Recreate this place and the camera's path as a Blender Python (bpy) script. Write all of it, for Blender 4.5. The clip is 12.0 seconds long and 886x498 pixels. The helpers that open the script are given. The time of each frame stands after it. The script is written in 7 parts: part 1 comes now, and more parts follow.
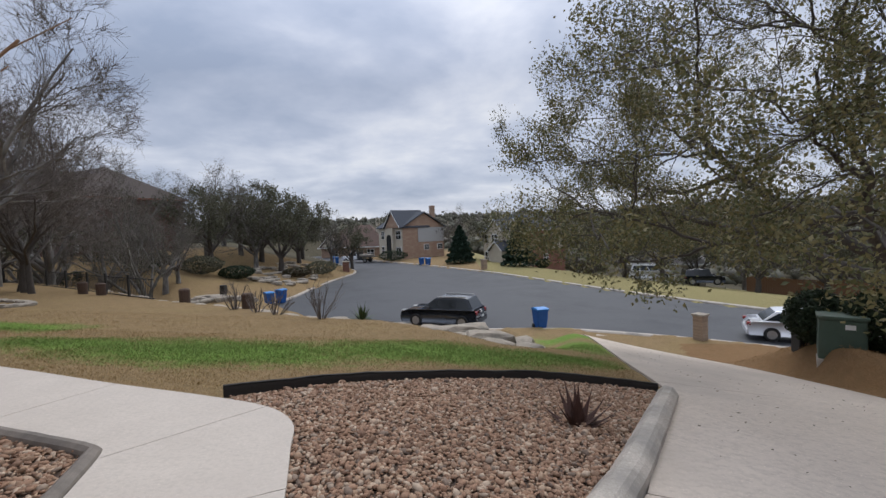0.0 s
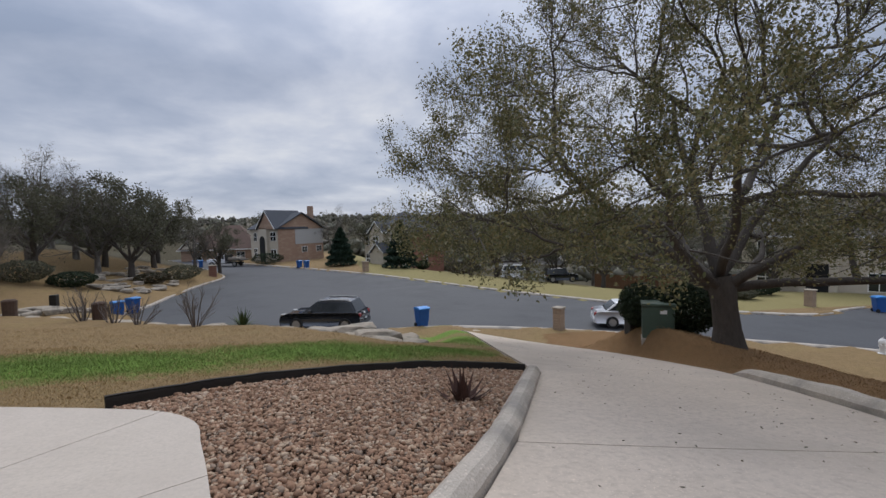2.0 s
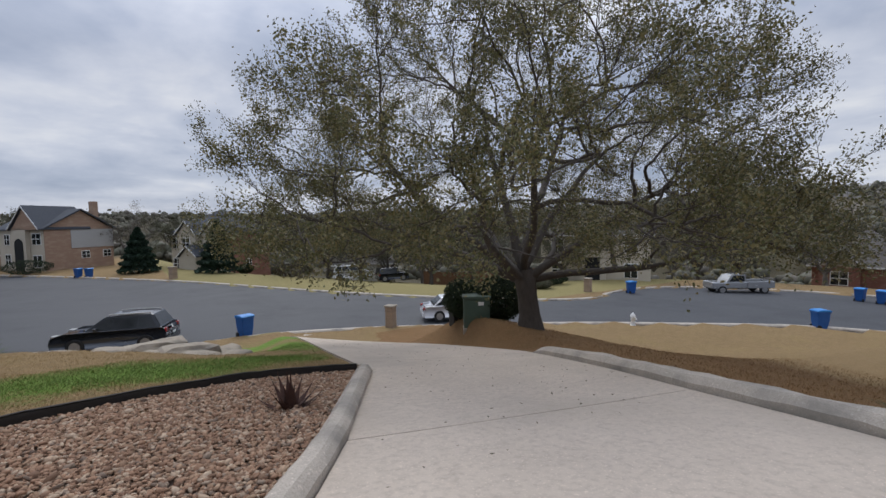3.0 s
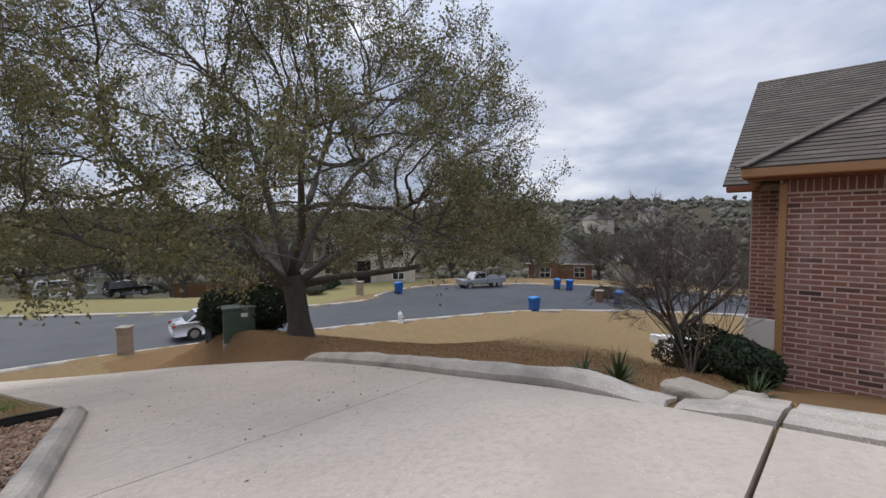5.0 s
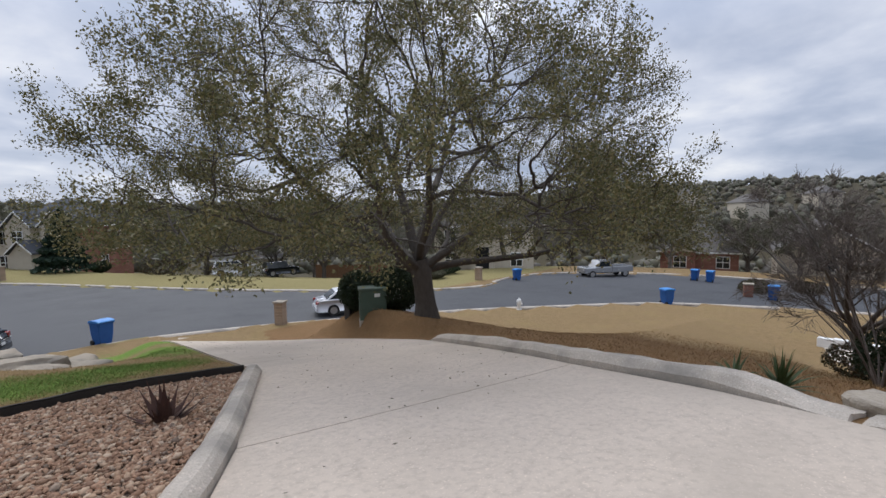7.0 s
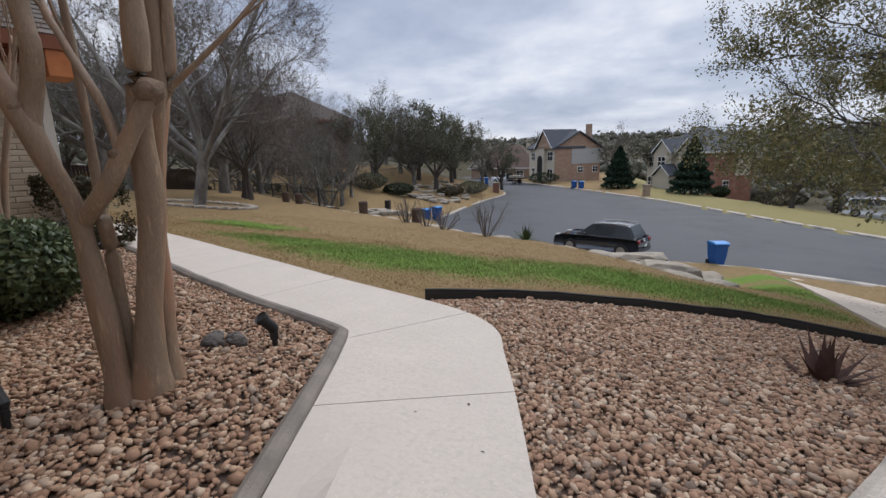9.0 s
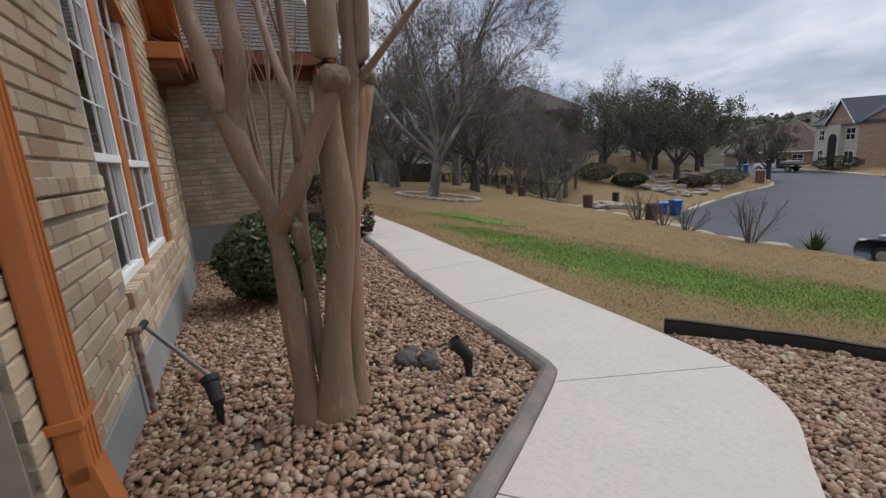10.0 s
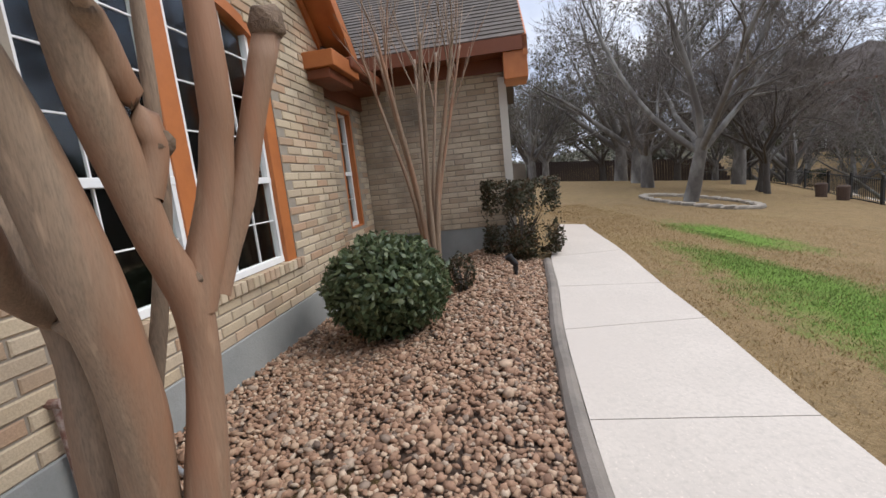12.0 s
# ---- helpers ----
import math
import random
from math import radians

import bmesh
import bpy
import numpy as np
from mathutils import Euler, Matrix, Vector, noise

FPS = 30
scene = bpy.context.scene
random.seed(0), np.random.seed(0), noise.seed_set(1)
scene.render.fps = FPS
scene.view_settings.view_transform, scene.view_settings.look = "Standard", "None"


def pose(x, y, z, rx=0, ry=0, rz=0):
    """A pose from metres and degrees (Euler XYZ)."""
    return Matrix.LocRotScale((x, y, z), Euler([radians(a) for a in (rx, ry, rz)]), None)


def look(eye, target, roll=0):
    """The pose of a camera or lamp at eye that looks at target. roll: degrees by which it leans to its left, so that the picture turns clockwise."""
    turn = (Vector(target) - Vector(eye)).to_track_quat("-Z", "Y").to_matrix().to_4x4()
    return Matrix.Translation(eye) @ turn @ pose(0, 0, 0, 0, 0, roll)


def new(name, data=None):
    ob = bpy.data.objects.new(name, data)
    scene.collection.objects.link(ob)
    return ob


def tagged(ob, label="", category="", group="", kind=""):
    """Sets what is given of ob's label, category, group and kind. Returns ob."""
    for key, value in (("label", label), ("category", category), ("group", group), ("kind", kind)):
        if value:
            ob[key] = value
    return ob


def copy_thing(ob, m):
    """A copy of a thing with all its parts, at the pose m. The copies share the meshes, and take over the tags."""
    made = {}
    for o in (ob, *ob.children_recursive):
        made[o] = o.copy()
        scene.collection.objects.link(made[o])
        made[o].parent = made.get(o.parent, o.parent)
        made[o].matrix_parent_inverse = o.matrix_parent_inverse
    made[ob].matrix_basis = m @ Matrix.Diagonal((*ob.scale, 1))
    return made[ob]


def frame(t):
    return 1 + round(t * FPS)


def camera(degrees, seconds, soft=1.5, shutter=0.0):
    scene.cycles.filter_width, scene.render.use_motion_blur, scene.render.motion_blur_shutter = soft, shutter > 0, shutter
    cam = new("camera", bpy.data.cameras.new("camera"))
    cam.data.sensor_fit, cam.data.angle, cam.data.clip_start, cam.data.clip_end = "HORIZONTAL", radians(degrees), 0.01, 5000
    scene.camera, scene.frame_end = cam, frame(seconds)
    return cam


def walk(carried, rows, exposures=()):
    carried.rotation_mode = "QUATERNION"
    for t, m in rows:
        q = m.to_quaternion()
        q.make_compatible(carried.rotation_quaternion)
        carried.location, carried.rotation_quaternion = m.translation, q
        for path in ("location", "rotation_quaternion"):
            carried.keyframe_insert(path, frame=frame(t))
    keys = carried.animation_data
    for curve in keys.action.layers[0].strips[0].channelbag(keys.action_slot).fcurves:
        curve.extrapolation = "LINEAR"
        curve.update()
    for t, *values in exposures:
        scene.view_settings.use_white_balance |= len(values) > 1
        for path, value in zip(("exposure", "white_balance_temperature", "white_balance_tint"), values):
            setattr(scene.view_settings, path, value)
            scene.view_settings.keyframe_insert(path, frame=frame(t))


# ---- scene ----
# camera: the walk is laid on the ground plan in metres
cam = camera(90.7, 12.0)
METRES, EYE, TILT, LEAN, TURN = 4.4, 1.32, 0.0, 0.0, 0.0
ROWS = [
    (0.0, 0.0, 0.0, 0.0, -0.1, -2.79, 2.1),
    (0.5, -0.0055, -0.0169, 0.0027, -4.23, -2.5, 1.84),
    (1.0, -0.0166, -0.0507, 0.0013, -5.22, -2.67, 1.69),
    (1.5, -0.0312, -0.0883, 0.0044, -8.35, -2.91, 1.35),
    (2.0, -0.0502, -0.1035, 0.0068, -15.67, -3.01, 1.45),
    (2.5, -0.0561, -0.1127, 0.0049, -27.28, -3.39, 1.42),
    (3.0, -0.0466, -0.1181, 0.0059, -37.36, -3.46, 1.21),
    (5.0, -0.0206, -0.1223, -0.0008, -66.4, -3.23, 0.42),
    (5.5, -0.0187, -0.1281, -0.0029, -70.21, -3.21, 0.19),
    (6.0, -0.0141, -0.1184, -0.0014, -70.03, -3.42, 0.35),
    (6.5, -0.0275, -0.1082, 0.0001, -63.05, -3.64, 0.95),
    (8.5, -0.0936, -0.0425, -0.0095, -0.99, -10.21, 1.16),
    (9.0, -0.1221, 0.0156, -0.013, 18.84, -12.32, 1.59),
    (9.5, -0.1661, 0.0835, -0.0096, 32.21, -12.49, 2.71),
    (10.0, -0.2033, 0.161, -0.0121, 47.26, -12.09, 4.05),
    (10.5, -0.2424, 0.2408, -0.0144, 58.13, -11.85, 3.69),
    (11.0, -0.287, 0.3288, -0.0133, 68.36, -11.24, 5.0),
    (11.5, -0.3209, 0.4266, -0.0142, 78.64, -10.43, 6.18),
    (12.0, -0.3723, 0.5215, -0.0193, 80.62, -9.26, 6.15),
]
walk(cam, [(t, pose(0, 0, EYE, TILT, LEAN, TURN) @ pose(METRES * x, METRES * y, METRES * z, 90 + pitch, roll, yaw)) for t, x, y, z, yaw, pitch, roll in ROWS], exposures=[(0.0, 0.0), (1.5, -0.1), (2.5, -0.18), (3.2, -0.08), (4.8, 0.12), (6.5, 0.12), (8.5, 0.1), (9.0, 0.12), (10.5, 0.0), (11.5, 0.3), (12.0, 0.55)])

# ---- light: overcast sky ----
SUN_AZ, SUN_EL = radians(20), radians(48)
world = bpy.data.worlds.new("overcast_sky")
scene.world = world
world.use_nodes = True
wn, wl = world.node_tree.nodes, world.node_tree.links
wn.clear()
w_out = wn.new("ShaderNodeOutputWorld")
w_bg = wn.new("ShaderNodeBackground")
w_sky = wn.new("ShaderNodeTexSky")
w_sky.sky_type = "NISHITA"
w_sky.sun_disc = False
w_sky.sun_elevation, w_sky.sun_rotation = SUN_EL, SUN_AZ
w_tc = wn.new("ShaderNodeTexCoord")
w_sep = wn.new("ShaderNodeSeparateXYZ")
wl.new(w_tc.outputs["Generated"], w_sep.inputs[0])
# clouds lie on a flat sheet overhead: divide the direction by its height
w_zc = wn.new("ShaderNodeMath"); w_zc.operation = "MAXIMUM"; w_zc.inputs[1].default_value = 0.0
w_za = wn.new("ShaderNodeMath"); w_za.operation = "ADD"; w_za.inputs[1].default_value = 0.22
wl.new(w_sep.outputs[2], w_zc.inputs[0]); wl.new(w_zc.outputs[0], w_za.inputs[0])
w_comb = wn.new("ShaderNodeCombineXYZ")
for i in (0, 1):
    d = wn.new("ShaderNodeMath"); d.operation = "DIVIDE"
    wl.new(w_sep.outputs[i], d.inputs[0]); wl.new(w_za.outputs[0], d.inputs[1])
    wl.new(d.outputs[0], w_comb.inputs[i])
def cloud_noise(scale, detail, rough, dist, off):
    mp = wn.new("ShaderNodeMapping")
    mp.inputs["Location"].default_value = off
    wl.new(w_comb.outputs[0], mp.inputs[0])
    n = wn.new("ShaderNodeTexNoise")
    n.inputs["Scale"].default_value, n.inputs["Detail"].default_value = scale, detail
    n.inputs["Roughness"].default_value, n.inputs["Distortion"].default_value = rough, dist
    wl.new(mp.outputs[0], n.inputs["Vector"])
    return n.outputs["Fac"]
c1 = cloud_noise(1.1, 6, 0.5, 0.3, (3.1, 1.7, 0))
c2 = cloud_noise(2.9, 7, 0.55, 0.2, (7.4, 2.2, 0))
w_mix = wn.new("ShaderNodeMath"); w_mix.operation = "MULTIPLY_ADD"; w_mix.inputs[1].default_value = 0.45
wl.new(c2, w_mix.inputs[0]); wl.new(c1, w_mix.inputs[2])
w_ramp = wn.new("ShaderNodeValToRGB")
wl.new(w_mix.outputs[0], w_ramp.inputs[0])
els = w_ramp.color_ramp.elements
els[0].position, els[0].color = 0.50, (0.40, 0.475, 0.64, 1)
els[1].position, els[1].color = 0.98, (1.0, 1.02, 1.08, 1)
e = els.new(0.68); e.color = (0.56, 0.625, 0.785, 1)
e = els.new(0.82); e.color = (0.75, 0.80, 0.935, 1)
w_addsky = wn.new("ShaderNodeMixRGB"); w_addsky.blend_type = "ADD"; w_addsky.inputs[0].default_value = 1.0
w_skydim = wn.new("ShaderNodeMixRGB"); w_skydim.blend_type = "MULTIPLY"; w_skydim.inputs[0].default_value = 1.0
w_skydim.inputs[2].default_value = (0.01, 0.01, 0.01, 1)
wl.new(w_sky.outputs[0], w_skydim.inputs[1])
wl.new(w_skydim.outputs[0], w_addsky.inputs[1]); wl.new(w_ramp.outputs[0], w_addsky.inputs[2])
w_grad = wn.new("ShaderNodeMapRange")
for k, v in zip(("From Min", "From Max", "To Min", "To Max"), (0.3, 1.0, 0.76, 1.75)):
    w_grad.inputs[k].default_value = v
wl.new(w_sep.outputs[2], w_grad.inputs["Value"])
wl.new(w_addsky.outputs[0], w_bg.inputs[0])
wl.new(w_grad.outputs[0], w_bg.inputs[1])
wl.new(w_bg.outputs[0], w_out.inputs[0])
sun = new("sun", bpy.data.lights.new("sun", "SUN"))
sun.data.energy, sun.data.angle, sun.data.color = 1.5, radians(40), (1.0, 0.97, 0.93)
sun.matrix_world = look((0, 0, 0), (-math.sin(SUN_AZ) * math.cos(SUN_EL), -math.cos(SUN_AZ) * math.cos(SUN_EL), -math.sin(SUN_EL)))
sun.location = (0, 0, 60)

# ---- materials ----
def nodes_of(name):
    m = bpy.data.materials.new(name)
    m.use_nodes = True
    return m, m.node_tree.nodes, m.node_tree.links, m.node_tree.nodes["Principled BSDF"]


def surface(name, a, b, scale=8.0, rough=0.8, bump=0.2, fine=60.0, metal=0.0, c=None, patch=0.8, stretch=(1, 1, 1), vary=0.0, spec=0.4, island=False, lift=0.01, grit=0.0):
    """Two-scale noise between colours a and b, with stains of colour c at a large scale, and fine relief."""
    m, n, l, p = nodes_of(name)
    tc = n.new("ShaderNodeTexCoord")
    mp = n.new("ShaderNodeMapping")
    mp.inputs["Scale"].default_value = stretch
    l.new(tc.outputs["Object"], mp.inputs[0])
    def noise_node(s, detail=5):
        t = n.new("ShaderNodeTexNoise")
        t.inputs["Scale"].default_value, t.inputs["Detail"].default_value = s, detail
        t.inputs["Roughness"].default_value = 0.6
        l.new(mp.outputs[0], t.inputs["Vector"])
        return t.outputs["Fac"]
    def ramp(src, lo, hi):
        r = n.new("ShaderNodeMapRange")
        r.inputs["From Min"].default_value, r.inputs["From Max"].default_value = lo, hi
        l.new(src, r.inputs["Value"])
        return r.outputs[0]
    def mix(f, u, v, mode="MIX"):
        x = n.new("ShaderNodeMixRGB")
        x.blend_type = mode
        for sock, val in ((x.inputs[0], f), (x.inputs[1], u), (x.inputs[2], v)):
            if isinstance(val, (int, float)):
                sock.default_value = val
            elif isinstance(val, tuple):
                sock.default_value = (*val, 1)
            else:
                l.new(val, sock)
        return x.outputs[0]
    big, small = noise_node(scale), noise_node(fine, 3)
    col = mix(ramp(big, 0.3, 0.7), a, b)
    col = mix(0.35, col, mix(ramp(small, 0.3, 0.7), a, b))
    if grit:
        # speckle between the two scales: sand and small stones in the surface
        col = mix(ramp(noise_node(scale * 16, 6), 0.45, 0.8), col, tuple(v * (1 - grit) for v in b))
        col = mix(ramp(noise_node(fine * 0.45, 2), 0.60, 0.74), col, tuple(min(1, v * (1 + grit)) for v in a))
    if c:
        col = mix(ramp(noise_node(patch), 0.48, 0.68), col, c)
    if vary:
        rnd = n.new("ShaderNodeNewGeometry").outputs["Random Per Island"] if island else n.new("ShaderNodeObjectInfo").outputs["Random"]
        h = n.new("ShaderNodeHueSaturation")
        v = n.new("ShaderNodeMapRange")
        v.inputs["To Min"].default_value, v.inputs["To Max"].default_value = 1 - vary, 1 + vary
        l.new(rnd, v.inputs["Value"]); l.new(v.outputs[0], h.inputs["Value"])
        l.new(col, h.inputs["Color"])
        col = h.outputs[0]
    l.new(col, p.inputs["Base Color"])
    rr = n.new("ShaderNodeMapRange")
    rr.inputs["To Min"].default_value, rr.inputs["To Max"].default_value = max(0.02, rough - 0.12), min(1, rough + 0.1)
    l.new(big, rr.inputs["Value"]); l.new(rr.outputs[0], p.inputs["Roughness"])
    p.inputs["Metallic"].default_value, p.inputs["Specular IOR Level"].default_value = metal, spec
    if bump:
        bn = n.new("ShaderNodeBump")
        bn.inputs["Strength"].default_value, bn.inputs["Distance"].default_value = bump, lift
        l.new(small, bn.inputs["Height"]); l.new(bn.outputs[0], p.inputs["Normal"])
    return m


def island_colours(name, stops, rough=0.85, bump=0.25, fine=70.0, spread=0.15, per_object=False, dirt=None, spec=0.3):
    """A colour for every separate piece, out of a ramp, with grain."""
    m, n, l, p = nodes_of(name)
    rnd = n.new("ShaderNodeObjectInfo").outputs["Random"] if per_object else n.new("ShaderNodeNewGeometry").outputs["Random Per Island"]
    r = n.new("ShaderNodeValToRGB")
    r.color_ramp.interpolation = "LINEAR"
    els = r.color_ramp.elements
    for i, (pos, col) in enumerate(stops):
        el = els[i] if i < 2 else els.new(pos)
        el.position = pos
        el.color = (*col, 1)
    l.new(rnd, r.inputs[0])
    tc = n.new("ShaderNodeTexCoord")
    t = n.new("ShaderNodeTexNoise")
    t.inputs["Scale"].default_value, t.inputs["Detail"].default_value = fine, 4
    l.new(tc.outputs["Object"], t.inputs["Vector"])
    v = n.new("ShaderNodeMapRange")
    v.inputs["From Min"].default_value, v.inputs["From Max"].default_value = 0.25, 0.75
    v.inputs["To Min"].default_value, v.inputs["To Max"].default_value = 1 - spread, 1 + spread
    l.new(t.outputs["Fac"], v.inputs["Value"])
    h = n.new("ShaderNodeHueSaturation")
    l.new(v.outputs[0], h.inputs["Value"]); l.new(r.outputs[0], h.inputs["Color"])
    col = h.outputs[0]
    if dirt:
        t2 = n.new("ShaderNodeTexNoise")
        t2.inputs["Scale"].default_value, t2.inputs["Detail"].default_value = 1.7, 5
        geo = n.new("ShaderNodeNewGeometry")
        l.new(geo.outputs["Position"], t2.inputs["Vector"])
        f = n.new("ShaderNodeMapRange")
        f.inputs["From Min"].default_value, f.inputs["From Max"].default_value = 0.5, 0.72
        f.inputs["To Max"].default_value = 0.7
        l.new(t2.outputs["Fac"], f.inputs["Value"])
        x = n.new("ShaderNodeMixRGB")
        l.new(f.outputs[0], x.inputs[0]); l.new(col, x.inputs[1])
        x.inputs[2].default_value = (*dirt, 1)
        col = x.outputs[0]
    l.new(col, p.inputs["Base Color"])
    p.inputs["Roughness"].default_value, p.inputs["Specular IOR Level"].default_value = rough, spec
    bn = n.new("ShaderNodeBump")
    bn.inputs["Strength"].default_value, bn.inputs["Distance"].default_value = bump, 0.004
    l.new(t.outputs["Fac"], bn.inputs["Height"]); l.new(bn.outputs[0], p.inputs["Normal"])
    return m


def leaf_material(name, stops, rough=0.55):
    m = island_colours(name, stops, rough, 0.0, 30.0, 0.2)
    p = m.node_tree.nodes["Principled BSDF"]
    n, l = m.node_tree.nodes, m.node_tree.links
    tr = n.new("ShaderNodeBsdfTranslucent")
    mx = n.new("ShaderNodeMixShader")
    mx.inputs[0].default_value = 0.25
    l.new(p.inputs["Base Color"].links[0].from_socket, tr.inputs[0])
    l.new(p.outputs[0], mx.inputs[1]); l.new(tr.outputs[0], mx.inputs[2])
    l.new(mx.outputs[0], n["Material Output"].inputs[0])
    return m


def glossy_paint(name, col, rough=0.25, metal=0.0):
    m = surface(name, col, tuple(v * 0.92 for v in col), 3.0, rough, 0.0, 20.0, metal, spec=0.5)
    m.node_tree.nodes["Principled BSDF"].inputs["Coat Weight"].default_value = 0.5
    return m


def glass_material(name, tint=(0.9, 0.95, 0.95)):
    m, n, l, p = nodes_of(name)
    p.inputs["Base Color"].default_value = (*tint, 1)
    p.inputs["Transmission Weight"].default_value = 1.0
    p.inputs["Roughness"].default_value = 0.02
    p.inputs["IOR"].default_value = 1.45
    return m


CONCRETE = surface("concrete_walk", (0.54, 0.475, 0.405), (0.46, 0.405, 0.345), 2.2, 0.85, 0.25, 160, c=(0.48, 0.42, 0.36), patch=0.5, lift=0.003, grit=0.10)
DRIVE = surface("concrete_drive", (0.60, 0.51, 0.42), (0.49, 0.415, 0.34), 1.1, 0.85, 0.4, 130, c=(0.42, 0.36, 0.295), patch=0.35, lift=0.005, grit=0.18)
KERB = surface("kerb_concrete", (0.54, 0.475, 0.40), (0.42, 0.37, 0.31), 5, 0.9, 0.6, 90, c=(0.25, 0.23, 0.2), patch=1.3, lift=0.005, grit=0.3)
KERB_DARK = surface("old_edging_concrete", (0.24, 0.205, 0.17), (0.17, 0.145, 0.12), 7, 0.9, 0.6, 90, c=(0.12, 0.105, 0.09), patch=2.0, lift=0.005)
FOUND = surface("foundation_concrete", (0.24, 0.245, 0.23), (0.30, 0.30, 0.28), 3, 0.85, 0.3, 60, c=(0.19, 0.20, 0.19), patch=1.0)
ASPHALT = surface("asphalt", (0.050, 0.052, 0.057), (0.065, 0.067, 0.072), 0.6, 0.75, 0.3, 90, c=(0.043, 0.045, 0.05), patch=0.15)
JOINT = surface("joint_dark", (0.10, 0.085, 0.07), (0.06, 0.05, 0.04), 20, 0.95, 0.3, 80)
MORTAR = surface("mortar", (0.33, 0.28, 0.22), (0.25, 0.215, 0.17), 12, 0.95, 0.4, 160, lift=0.003)
MORTAR_RED = surface("mortar_pale", (0.60, 0.46, 0.40), (0.50, 0.38, 0.33), 6, 0.95, 0.3, 120)
BRICK = island_colours("beige_brick", [(0.0, (0.46, 0.36, 0.24)), (1.0, (0.36, 0.27, 0.18)), (0.3, (0.52, 0.42, 0.29)), (0.5, (0.42, 0.33, 0.23)), (0.68, (0.56, 0.46, 0.33)), (0.85, (0.42, 0.27, 0.17))], 0.9, 0.5, 110, 0.14, True, (0.27, 0.225, 0.165))
BRICK_ISL = island_colours("beige_brick_far", [(0.0, (0.46, 0.36, 0.24)), (1.0, (0.36, 0.27, 0.18)), (0.3, (0.52, 0.42, 0.29)), (0.5, (0.42, 0.33, 0.23)), (0.68, (0.56, 0.46, 0.33)), (0.85, (0.42, 0.27, 0.17))], 0.9, 0.5, 110, 0.14, False, (0.27, 0.225, 0.165))
RED_BRICK = island_colours("red_brick", [(0.0, (0.22, 0.10, 0.078)), (1.0, (0.07, 0.042, 0.040)), (0.35, (0.27, 0.125, 0.095)), (0.6, (0.19, 0.09, 0.07)), (0.85, (0.32, 0.18, 0.145)), (0.93, (0.15, 0.075, 0.06))], 0.9, 0.3, 60, 0.14, False, (0.40, 0.25, 0.21))
STONE = island_colours("river_stone", [(0.0, (0.27, 0.16, 0.10)), (1.0, (0.13, 0.09, 0.068)), (0.25, (0.34, 0.205, 0.13)), (0.5, (0.18, 0.105, 0.068)), (0.7, (0.38, 0.25, 0.16)), (0.88, (0.47, 0.36, 0.26))], 0.85, 0.2, 60, 0.18)
ORANGE = surface("orange_trim_paint", (0.46, 0.155, 0.045), (0.40, 0.13, 0.038), 4, 0.5, 0.1, 40, c=(0.36, 0.115, 0.035), patch=2)
BROWN_TRIM = surface("brown_trim_paint", (0.20, 0.06, 0.025), (0.16, 0.05, 0.02), 4, 0.5, 0.1, 40)
TAN_TRIM = surface("tan_trim_paint", (0.36, 0.19, 0.085), (0.30, 0.16, 0.07), 4, 0.5, 0.1, 40)
WHITE = surface("white_paint", (0.80, 0.80, 0.78), (0.72, 0.72, 0.70), 3, 0.5, 0.05, 40)
SHINGLE = island_colours("brown_shingle", [(0.0, (0.115, 0.095, 0.078)), (1.0, (0.145, 0.12, 0.10)), (0.5, (0.095, 0.08, 0.068))], 0.95, 0.5, 90, 0.25)
# near-black colour that stands in for shade in rooms and openings
DARK = surface("unlit_black", (0.010, 0.011, 0.012), (0.014, 0.014, 0.014), 3, 0.9, 0)
BARK_M = surface("crape_myrtle_bark", (0.31, 0.215, 0.14), (0.19, 0.135, 0.09), 5.5, 0.65, 0.3, 34, c=(0.29, 0.15, 0.085), patch=1.6, stretch=(2.6, 2.6, 0.35), grit=0.22, lift=0.006)
BARK_O = surface("oak_bark", (0.095, 0.080, 0.066), (0.055, 0.047, 0.040), 14, 0.95, 0.9, 40, stretch=(1, 1, 0.35), lift=0.02)
BARK_G = surface("grey_bark", (0.15, 0.135, 0.12), (0.09, 0.08, 0.07), 8, 0.95, 0.5, 40, c=(0.30, 0.29, 0.26), patch=1.2, stretch=(1, 1, 0.5))
TWIG = surface("grey_twig", (0.17, 0.145, 0.125), (0.12, 0.10, 0.09), 5, 0.95, 0)
BLACK = surface("black_plastic", (0.012, 0.012, 0.012), (0.02, 0.018, 0.017), 10, 0.55, 0.1, 50)
EDGING = surface("black_edging", (0.018, 0.015, 0.013), (0.032, 0.026, 0.021), 6, 0.75, 0.4, 40)
BLUE = surface("blue_plastic", (0.018, 0.10, 0.33), (0.014, 0.08, 0.27), 4, 0.5, 0.05, 40)
BLUE_LID = surface("bright_blue_plastic", (0.03, 0.24, 0.60), (0.025, 0.20, 0.52), 4, 0.45, 0.05, 40)
GREEN_METAL = surface("green_painted_steel", (0.075, 0.115, 0.085), (0.06, 0.095, 0.07), 3, 0.6, 0.1, 40, c=(0.085, 0.105, 0.075), patch=2)
RUST = surface("rusted_steel", (0.075, 0.032, 0.020), (0.040, 0.020, 0.016), 14, 0.85, 0.4, 60)
IRON = surface("black_iron", (0.018, 0.017, 0.016), (0.026, 0.024, 0.022), 10, 0.6, 0.1)
LIME = surface("limestone_rock", (0.40, 0.345, 0.27), (0.29, 0.25, 0.20), 3.5, 0.95, 0.8, 18, c=(0.20, 0.18, 0.15), patch=2, lift=0.03)
